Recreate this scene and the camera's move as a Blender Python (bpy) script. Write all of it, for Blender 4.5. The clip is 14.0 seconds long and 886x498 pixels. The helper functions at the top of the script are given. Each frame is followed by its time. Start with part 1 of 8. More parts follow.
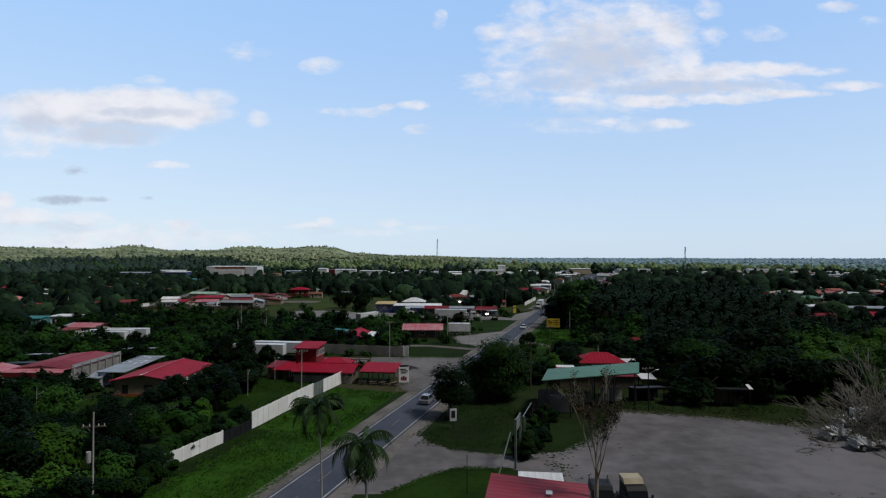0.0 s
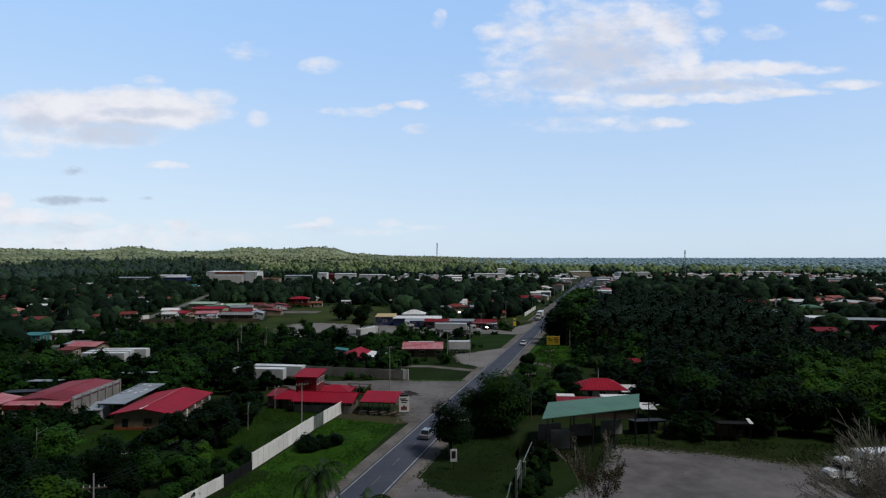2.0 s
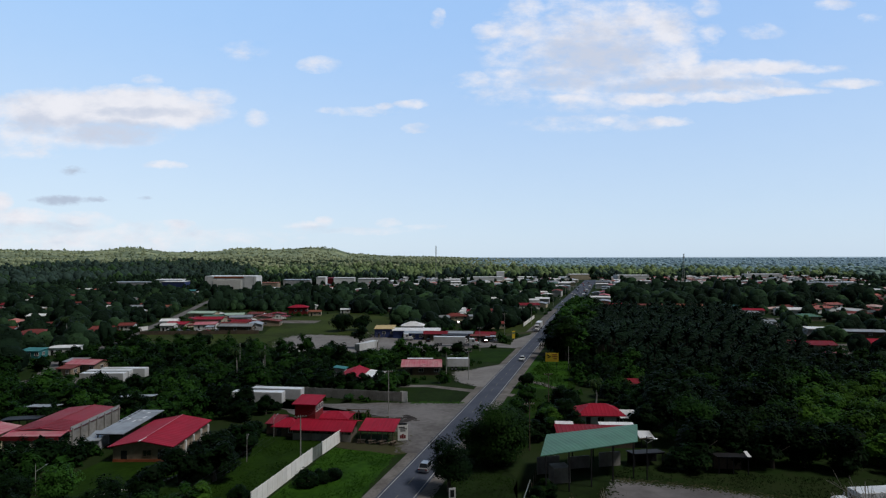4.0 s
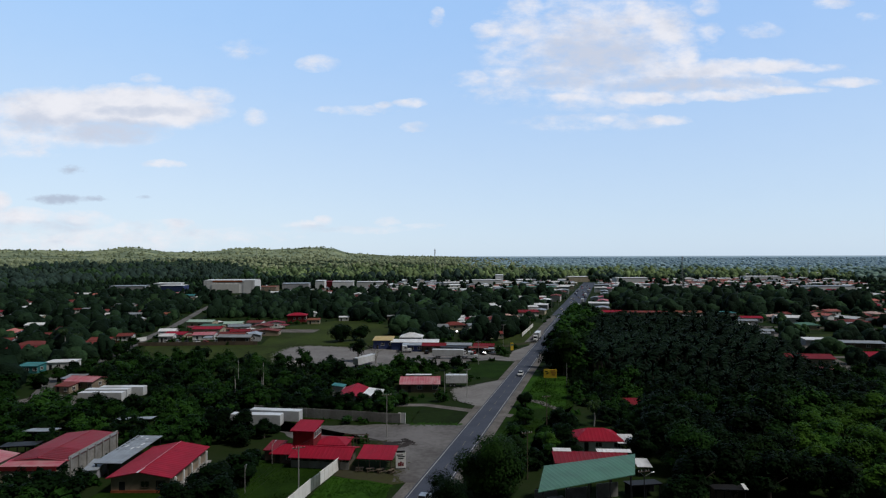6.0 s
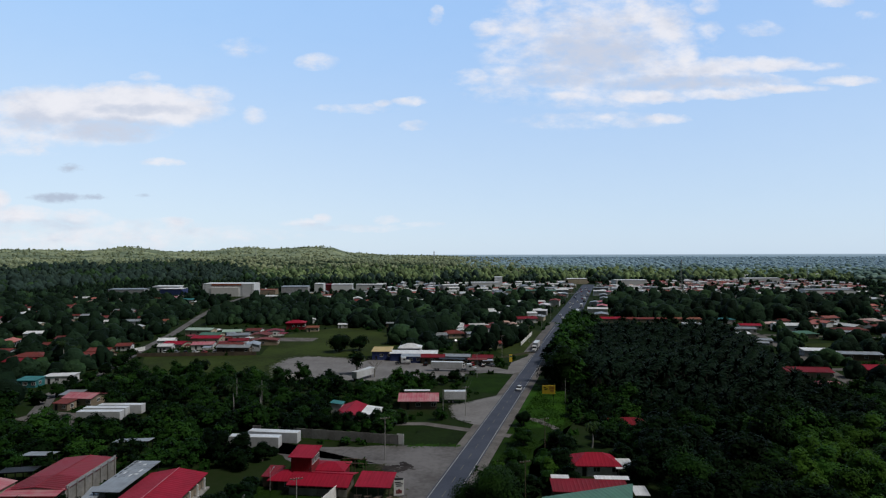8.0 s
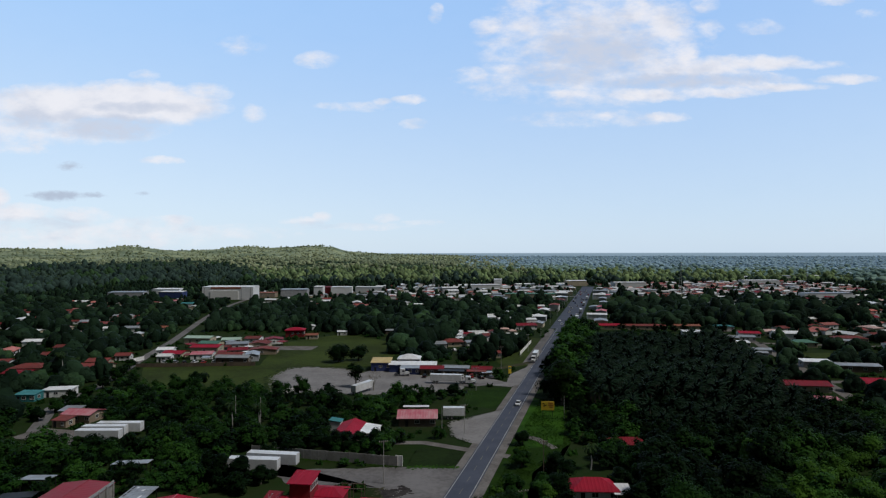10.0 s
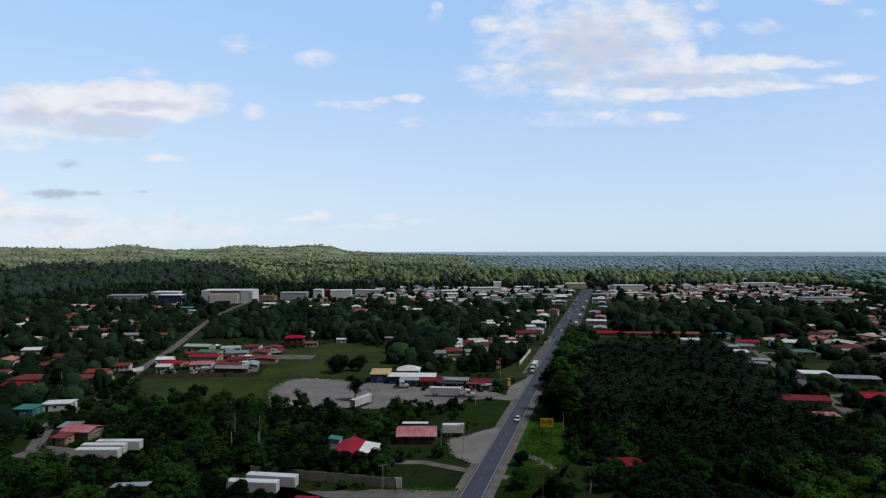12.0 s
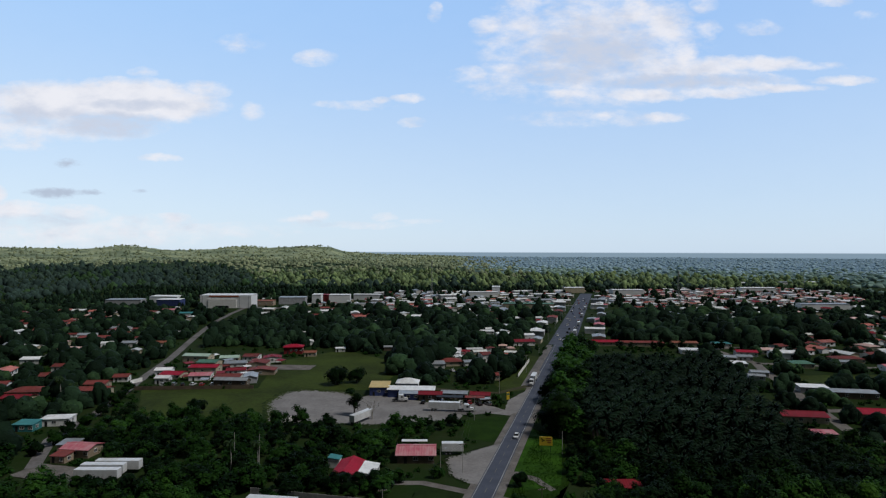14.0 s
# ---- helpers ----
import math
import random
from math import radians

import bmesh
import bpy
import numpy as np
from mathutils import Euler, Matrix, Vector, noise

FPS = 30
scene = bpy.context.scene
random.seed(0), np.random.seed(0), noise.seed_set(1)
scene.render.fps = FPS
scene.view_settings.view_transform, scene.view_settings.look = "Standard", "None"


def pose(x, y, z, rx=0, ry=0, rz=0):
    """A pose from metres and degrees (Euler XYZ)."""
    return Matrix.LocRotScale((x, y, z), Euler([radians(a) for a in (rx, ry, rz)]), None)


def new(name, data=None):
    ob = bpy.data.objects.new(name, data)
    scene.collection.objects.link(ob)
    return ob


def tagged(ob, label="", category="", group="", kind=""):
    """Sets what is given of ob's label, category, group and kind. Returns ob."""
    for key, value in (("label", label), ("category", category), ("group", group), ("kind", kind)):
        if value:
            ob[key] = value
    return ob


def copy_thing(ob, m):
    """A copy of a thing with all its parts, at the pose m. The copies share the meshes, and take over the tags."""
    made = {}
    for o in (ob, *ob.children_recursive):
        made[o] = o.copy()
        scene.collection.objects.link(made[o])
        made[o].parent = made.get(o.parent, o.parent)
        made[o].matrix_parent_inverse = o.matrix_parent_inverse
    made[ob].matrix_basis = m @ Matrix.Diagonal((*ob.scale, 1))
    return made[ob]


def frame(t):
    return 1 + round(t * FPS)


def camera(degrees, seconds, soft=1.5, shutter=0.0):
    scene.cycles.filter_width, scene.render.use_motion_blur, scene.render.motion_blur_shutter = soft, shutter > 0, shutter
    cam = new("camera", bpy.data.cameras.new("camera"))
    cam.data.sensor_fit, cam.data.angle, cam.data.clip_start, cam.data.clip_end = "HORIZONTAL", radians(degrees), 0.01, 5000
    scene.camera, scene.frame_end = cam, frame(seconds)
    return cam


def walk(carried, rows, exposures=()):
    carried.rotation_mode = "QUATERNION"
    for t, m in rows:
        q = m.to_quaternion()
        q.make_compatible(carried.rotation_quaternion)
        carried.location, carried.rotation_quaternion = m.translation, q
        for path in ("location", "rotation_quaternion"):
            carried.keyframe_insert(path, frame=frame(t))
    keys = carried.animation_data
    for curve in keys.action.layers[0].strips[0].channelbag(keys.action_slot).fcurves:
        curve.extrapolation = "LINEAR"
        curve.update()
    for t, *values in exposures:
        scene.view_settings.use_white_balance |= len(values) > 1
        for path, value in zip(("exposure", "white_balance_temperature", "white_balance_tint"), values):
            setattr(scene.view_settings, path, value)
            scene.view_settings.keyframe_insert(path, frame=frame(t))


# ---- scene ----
# The climb: seconds, place, yaw, pitch, roll.
cam = camera(75.0, 14.0, soft=1.2)
PATH = [
    (0, 0.000, 0.000, 26.000, -0.000, 0.928, 0.108),
    (0.5, -0.026, 0.037, 27.574, 0.005, 0.915, 0.069),
    (1, -0.042, 0.043, 29.133, 0.001, 0.904, 0.034),
    (2, -0.043, -0.016, 32.213, -0.027, 0.883, -0.023),
    (3, -0.004, -0.124, 35.255, -0.073, 0.856, -0.067),
    (4, 0.073, -0.242, 38.275, -0.125, 0.821, -0.099),
    (5, 0.182, -0.341, 41.285, -0.176, 0.773, -0.121),
    (6, 0.315, -0.400, 44.295, -0.222, 0.712, -0.134),
    (7, 0.461, -0.412, 47.313, -0.258, 0.638, -0.138),
    (8, 0.607, -0.378, 50.347, -0.286, 0.556, -0.134),
    (9, 0.736, -0.309, 53.398, -0.306, 0.470, -0.121),
    (10, 0.829, -0.229, 56.470, -0.323, 0.387, -0.096),
    (11, 0.865, -0.171, 59.563, -0.343, 0.316, -0.058),
    (12, 0.820, -0.178, 62.673, -0.375, 0.267, -0.005),
    (13, 0.666, -0.304, 65.798, -0.430, 0.254, 0.068),
    (13.5, 0.539, -0.432, 67.363, -0.470, 0.265, 0.113),
    (14, 0.374, -0.614, 68.929, -0.522, 0.290, 0.164),
]
walk(cam, [(t, pose(x, y, z, 90 + pitch, 0, yaw) @ pose(0, 0, 0, 0, 0, roll)) for t, x, y, z, yaw, pitch, roll in PATH])

# ---- world and sun ----
SUN_ELEVATION, SUN_TURN = 56.0, 110.0
DECK_DARK, DECK_LIGHT = (0.028, 0.033, 0.043), (0.071, 0.079, 0.095)
SKY_TINT = (0.14, 0.14, 0.15)


def node_math(tree, op, a, b=None, c=None, clamp=False):
    n = tree.nodes.new("ShaderNodeMath")
    n.operation, n.use_clamp = op, clamp
    for i, v in enumerate((a, b, c)):
        if v is None:
            continue
        if isinstance(v, (int, float)):
            n.inputs[i].default_value = v
        else:
            tree.links.new(v, n.inputs[i])
    return n.outputs[0]


def node_mix(tree, fac, a, b, mode="MIX"):
    n = tree.nodes.new("ShaderNodeMix")
    n.data_type, n.blend_type = "RGBA", mode
    for sock, v in ((n.inputs[0], fac), (n.inputs[6], a), (n.inputs[7], b)):
        if isinstance(v, (int, float)):
            sock.default_value = v
        elif isinstance(v, tuple):
            sock.default_value = (*v, 1)
        else:
            tree.links.new(v, sock)
    return n.outputs[2]


def node_noise(tree, vector, scale, detail=4.0, rough=0.55):
    n = tree.nodes.new("ShaderNodeTexNoise")
    n.inputs["Scale"].default_value, n.inputs["Detail"].default_value, n.inputs["Roughness"].default_value = scale, detail, rough
    if vector is not None:
        tree.links.new(vector, n.inputs["Vector"])
    return n.outputs["Fac"]


def node_step(tree, value, low, high):
    n = tree.nodes.new("ShaderNodeMapRange")
    n.interpolation_type = "SMOOTHSTEP"
    tree.links.new(value, n.inputs[0])
    n.inputs[1].default_value, n.inputs[2].default_value = low, high
    return n.outputs[0]


world = bpy.data.worlds.new("sky")
scene.world = world
world.use_nodes = True
sky_tree = world.node_tree
sky_tree.nodes.clear()
sky_out = sky_tree.nodes.new("ShaderNodeOutputWorld")
sky_bg = sky_tree.nodes.new("ShaderNodeBackground")
sky_tree.links.new(sky_bg.outputs[0], sky_out.inputs[0])
sky = sky_tree.nodes.new("ShaderNodeTexSky")
sky.sky_type, sky.sun_disc = "NISHITA", False
sky.sun_elevation, sky.sun_rotation = radians(SUN_ELEVATION), radians(SUN_TURN)
sky.air_density, sky.dust_density, sky.ozone_density = 1.0, 0.6, 1.6
sky_way = sky_tree.nodes.new("ShaderNodeTexCoord").outputs["Generated"]
sky_xyz = sky_tree.nodes.new("ShaderNodeSeparateXYZ")
sky_tree.links.new(sky_way, sky_xyz.inputs[0])
# Clouds placed across and up from the road's direction, to fit the camera's view.
ahead = node_math(sky_tree, "MAXIMUM", node_math(sky_tree, "ABSOLUTE", sky_xyz.outputs[1]), 0.05)
across = node_math(sky_tree, "DIVIDE", sky_xyz.outputs[0], ahead)
rise = node_math(sky_tree, "DIVIDE", sky_xyz.outputs[2], ahead)
cloud_uv = sky_tree.nodes.new("ShaderNodeCombineXYZ")
sky_tree.links.new(across, cloud_uv.inputs[0])
sky_tree.links.new(node_math(sky_tree, "MULTIPLY", rise, 1.9), cloud_uv.inputs[1])
puff = node_noise(sky_tree, cloud_uv.outputs[0], 9.5, 8.0, 0.60)
wisp = node_noise(sky_tree, cloud_uv.outputs[0], 22.0, 5.0, 0.6)
warp = node_math(sky_tree, "SUBTRACT", node_noise(sky_tree, cloud_uv.outputs[0], 5.0, 3.0), 0.5)
bank_uv = sky_tree.nodes.new("ShaderNodeCombineXYZ")
sky_tree.links.new(node_math(sky_tree, "MULTIPLY_ADD", warp, 0.030, across), bank_uv.inputs[0])
sky_tree.links.new(node_math(sky_tree, "MULTIPLY_ADD", node_math(sky_tree, "SUBTRACT", wisp, 0.5), 0.016, rise), bank_uv.inputs[1])


def cloud_bank(u, v, wide, tall, weight):
    """One bank of cloud: its middle, half widths and thickness."""
    n = sky_tree.nodes.new("ShaderNodeVectorMath")
    n.operation = "MULTIPLY_ADD"
    sky_tree.links.new(bank_uv.outputs[0], n.inputs[0])
    n.inputs[1].default_value, n.inputs[2].default_value = (1 / wide, 1 / tall, 0), (-u / wide, -v / tall, 0)
    d = sky_tree.nodes.new("ShaderNodeVectorMath")
    d.operation = "DOT_PRODUCT"
    sky_tree.links.new(n.outputs[0], d.inputs[0])
    sky_tree.links.new(n.outputs[0], d.inputs[1])
    return node_math(sky_tree, "MULTIPLY_ADD", d.outputs["Value"], -weight, weight)


def bank_cover(*groups):
    """The thickest of many banks at each place."""
    total = None
    for bank in [b for group in groups for b in group]:
        one = cloud_bank(*bank)
        total = node_math(sky_tree, "MAXIMUM", 0.0 if total is None else total, one)
    return total


# Banks by their middle across and up, half width and height, thickness.
WEST_BANK = ((-0.66, 0.258, 0.16, 0.042, 1.6), (-0.545, 0.262, 0.15, 0.042, 1.9), (-0.47, 0.252, 0.12, 0.036, 1.5), (-0.415, 0.276, 0.065, 0.022, 0.75), (-0.60, 0.215, 0.15, 0.032, 0.95), (-0.72, 0.225, 0.11, 0.050, 0.80),
             (-0.44, 0.236, 0.06, 0.018, 0.6), (-0.72, 0.19, 0.08, 0.026, 0.55), (-0.51, 0.309, 0.030, 0.010, 0.55), (-0.48, 0.161, 0.048, 0.009, 0.8))
SMALL_ONES = ((-0.212, 0.335, 0.045, 0.018, 0.65), (-0.345, 0.362, 0.055, 0.022, 0.30), (-0.322, 0.241, 0.028, 0.019, 0.8), (-0.14, 0.254, 0.080, 0.011, 0.75), (-0.100, 0.261, 0.022, 0.011, 0.9), (-0.053, 0.266, 0.035, 0.010, 0.85),
              (-0.048, 0.225, 0.030, 0.012, 0.5), (-0.005, 0.415, 0.016, 0.022, 0.5), (0.555, 0.392, 0.050, 0.018, 0.42), (0.69, 0.440, 0.045, 0.012, 0.6), (0.75, 0.417, 0.024, 0.012, 0.5))
LOW_BANK = ((-0.762, 0.096, 0.026, 0.022, 1.1), (-0.73, 0.070, 0.075, 0.020, 1.0), (-0.62, 0.066, 0.062, 0.017, 0.9), (-0.455, 0.057, 0.035, 0.012, 0.8), (-0.62, 0.035, 0.30, 0.036, 0.62), (-0.40, 0.036, 0.20, 0.018, 0.45),
            (-0.235, 0.055, 0.050, 0.010, 0.85), (-0.200, 0.063, 0.020, 0.011, 1.0), (-0.092, 0.060, 0.026, 0.010, 0.75), (-0.03, 0.053, 0.045, 0.007, 0.5), (-0.16, 0.046, 0.14, 0.008, 0.4))
EAST_TOWER = ((0.152, 0.434, 0.042, 0.026, 1.0), (0.085, 0.393, 0.036, 0.022, 0.95), (0.162, 0.394, 0.058, 0.030, 1.05), (0.270, 0.395, 0.028, 0.028, 0.95), (0.345, 0.415, 0.050, 0.040, 1.0), (0.395, 0.390, 0.055, 0.050, 1.1),
              (0.425, 0.345, 0.030, 0.045, 1.1), (0.464, 0.390, 0.030, 0.022, 0.75), (0.460, 0.435, 0.030, 0.022, 0.6), (0.125, 0.320, 0.045, 0.016, 0.75), (0.055, 0.306, 0.045, 0.020, 0.55), (0.22, 0.335, 0.050, 0.028, 0.85),
              (0.27, 0.36, 0.22, 0.12, 0.95), (0.20, 0.37, 0.15, 0.10, 0.85), (0.12, 0.29, 0.10, 0.035, 0.40))
EAST_STREAKS = ((0.42, 0.323, 0.17, 0.024, 1.15), (0.55, 0.330, 0.12, 0.017, 1.2), (0.64, 0.327, 0.09, 0.010, 0.8), (0.34, 0.305, 0.12, 0.024, 0.95), (0.225, 0.275, 0.060, 0.014, 0.95), (0.36, 0.275, 0.100, 0.015, 1.1), (0.485, 0.279, 0.10, 0.013, 1.05),
                (0.60, 0.288, 0.090, 0.010, 1.0), (0.705, 0.302, 0.075, 0.010, 1.05), (0.45, 0.298, 0.20, 0.024, 0.75), (0.285, 0.237, 0.028, 0.010, 0.75), (0.39, 0.235, 0.060, 0.010, 0.8), (0.27, 0.232, 0.17, 0.020, 0.36))
UNDERSIDES = ((-0.57, 0.218, 0.13, 0.026, 0.95), (-0.68, 0.232, 0.10, 0.024, 0.6), (-0.52, 0.252, 0.10, 0.012, 0.5), (0.40, 0.297, 0.17, 0.016, 0.85), (0.27, 0.355, 0.13, 0.060, 0.80), (0.20, 0.31, 0.10, 0.025, 0.65), (0.53, 0.302, 0.10, 0.010, 0.6), (0.18, 0.345, 0.06, 0.020, 0.45),
              (-0.70, 0.052, 0.12, 0.014, 0.45), (-0.22, 0.048, 0.06, 0.008, 0.5))
cover = bank_cover(WEST_BANK, SMALL_ONES, LOW_BANK, EAST_TOWER, EAST_STREAKS)
curl = node_noise(sky_tree, cloud_uv.outputs[0], 30.0, 6.0, 0.62)
loose = node_math(sky_tree, "MULTIPLY_ADD", node_math(sky_tree, "SUBTRACT", puff, 0.5), 1.6, node_math(sky_tree, "MULTIPLY", cover, 0.95))
loose = node_math(sky_tree, "MULTIPLY_ADD", node_math(sky_tree, "SUBTRACT", curl, 0.5), 1.5, loose)
loose = node_math(sky_tree, "MULTIPLY", loose, node_step(sky_tree, cover, 0.0, 0.22))
# A thick grey cloud deck hangs overhead and behind, in whose shade the near country lies.
deck_edge = node_math(sky_tree, "MAXIMUM", node_step(sky_tree, rise, 0.56, 0.95), node_math(sky_tree, "SUBTRACT", 1.0, node_step(sky_tree, sky_xyz.outputs[1], 0.0, 0.35)))
deck = node_math(sky_tree, "MULTIPLY", deck_edge, node_step(sky_tree, node_noise(sky_tree, sky_way, 2.2, 6.0), 0.25, 0.45))
deck_colour = node_mix(sky_tree, node_noise(sky_tree, sky_way, 3.5, 6.0), DECK_DARK, DECK_LIGHT)
# As under any overcast, the deck is about three times as bright overhead as at the horizon.
deck_rise = node_math(sky_tree, "MULTIPLY_ADD", node_math(sky_tree, "MAXIMUM", sky_xyz.outputs[2], 0.0), 0.86, 0.43)
deck_colour = node_mix(sky_tree, 1.0, deck_colour, node_mix(sky_tree, deck_rise, (0.0, 0.0, 0.0), (1.0, 1.0, 1.0)), "MULTIPLY")
ahead_only = node_step(sky_tree, sky_xyz.outputs[1], 0.05, 0.2)
veil = node_math(sky_tree, "MULTIPLY", node_math(sky_tree, "MULTIPLY", node_step(sky_tree, loose, -0.15, 1.25), 0.92), ahead_only)
belly = bank_cover(UNDERSIDES)
belly = node_math(sky_tree, "MULTIPLY_ADD", node_math(sky_tree, "SUBTRACT", node_noise(sky_tree, cloud_uv.outputs[0], 16.0, 5.0), 0.5), 1.9, belly)
cloud_colour = node_mix(sky_tree, node_step(sky_tree, belly, -0.25, 0.75), (0.87, 0.865, 0.91), (0.60, 0.645, 0.76))
clear = node_mix(sky_tree, 1.0, sky.outputs[0], SKY_TINT, "MULTIPLY")
height_in_sky = node_step(sky_tree, sky_xyz.outputs[2], -0.02, 0.44)
westward = node_step(sky_tree, node_math(sky_tree, "MULTIPLY", across, -1.0), -0.55, 0.75)
moist_low = node_mix(sky_tree, westward, (0.58, 0.735, 0.905), (0.68, 0.82, 0.945))
moist_high = node_mix(sky_tree, westward, (0.35, 0.585, 0.97), (0.385, 0.645, 1.03))
moist = node_mix(sky_tree, height_in_sky, moist_low, moist_high)
clear = node_mix(sky_tree, 0.86, clear, moist)
# Haze-blue sky colour carries the plain beyond the modelled ground, to the true horizon.
beyond = node_math(sky_tree, "SUBTRACT", 1.0, node_step(sky_tree, sky_xyz.outputs[2], -0.0016, 0.0006))
grey = bank_cover(((-0.635, 0.151, 0.032, 0.010, 1.0), (-0.655, 0.100, 0.062, 0.011, 1.1), (-0.60, 0.101, 0.030, 0.006, 0.8), (-0.515, 0.102, 0.018, 0.005, 0.5)))
grey = node_math(sky_tree, "MULTIPLY", node_step(sky_tree, grey, 0.0, 0.25), node_step(sky_tree, node_math(sky_tree, "MULTIPLY_ADD", node_math(sky_tree, "SUBTRACT", curl, 0.5), 2.6, grey), -0.05, 1.3))
seen_sky = node_mix(sky_tree, node_math(sky_tree, "MULTIPLY", grey, ahead_only), node_mix(sky_tree, veil, clear, cloud_colour), (0.47, 0.55, 0.68))
seen_sky = node_mix(sky_tree, node_math(sky_tree, "MULTIPLY", beyond, 0.92), seen_sky, (0.185, 0.27, 0.35))
sky_tree.links.new(node_mix(sky_tree, deck, seen_sky, deck_colour), sky_bg.inputs[0])
sky_bg.inputs[1].default_value = 1.0

sun = new("sun", bpy.data.lights.new("sun", "SUN"))
sun.data.energy, sun.data.angle, sun.data.color = 1.95, radians(10), (1.0, 0.98, 0.945)
sun.rotation_euler = Euler((radians(90 - SUN_ELEVATION), 0, radians(180 - SUN_TURN)))


# ---- materials ----
def surface(name, colour, second=None, rough=0.8, metal=0.0, grain=3.0, patch=0.15, bump=0.2, spread=0.0, island=0.0, ribs=0.0, streak=False, spec=0.3, depth=0.06):
    """A surface of two colours that vary in patches and grain; spread and island vary it from thing to thing and piece to piece."""
    m = bpy.data.materials.new(name)
    m.use_nodes = True
    t = m.node_tree
    p = t.nodes["Principled BSDF"]
    second = second or tuple(c * 0.65 for c in colour)
    at = t.nodes.new("ShaderNodeTexCoord").outputs["Object"]
    where = at
    if streak:
        mp = t.nodes.new("ShaderNodeMapping")
        mp.inputs["Scale"].default_value = (1.0, 0.12, 1.0)
        t.links.new(at, mp.inputs[0])
        where = mp.outputs[0]
    fine = node_noise(t, where, grain, 6.0, 0.6)
    wide = node_noise(t, at, patch, 4.0)
    mix = node_math(t, "MULTIPLY_ADD", fine, 0.6, node_math(t, "MULTIPLY", wide, 0.9))
    col = node_mix(t, node_step(t, mix, 0.5, 1.0), colour, second)
    if spread:
        info = t.nodes.new("ShaderNodeObjectInfo").outputs["Random"]
        col = node_mix(t, 1.0, col, node_mix(t, info, (1 - spread,) * 3, (1 + spread,) * 3), "MULTIPLY")
    if island:
        geo = t.nodes.new("ShaderNodeNewGeometry").outputs["Random Per Island"]
        col = node_mix(t, 1.0, col, node_mix(t, geo, (1 - island, 1 - island, 1 - island), (1 + island, 1 + island, 1 + island * 0.6)), "MULTIPLY")
    t.links.new(col, p.inputs["Base Color"])
    p.inputs["Roughness"].default_value, p.inputs["Metallic"].default_value, p.inputs["Specular IOR Level"].default_value = rough, metal, spec
    height = fine
    if ribs:
        sx = t.nodes.new("ShaderNodeSeparateXYZ")
        t.links.new(at, sx.inputs[0])
        wave = node_math(t, "ABSOLUTE", node_math(t, "SINE", node_math(t, "MULTIPLY", sx.outputs[0], math.pi / ribs)))
        height = node_math(t, "MULTIPLY_ADD", node_math(t, "POWER", wave, 6.0), 2.0, fine)
    if bump:
        b = t.nodes.new("ShaderNodeBump")
        b.inputs["Strength"].default_value, b.inputs["Distance"].default_value = bump, depth
        t.links.new(height, b.inputs["Height"])
        t.links.new(b.outputs[0], p.inputs["Normal"])
    return m


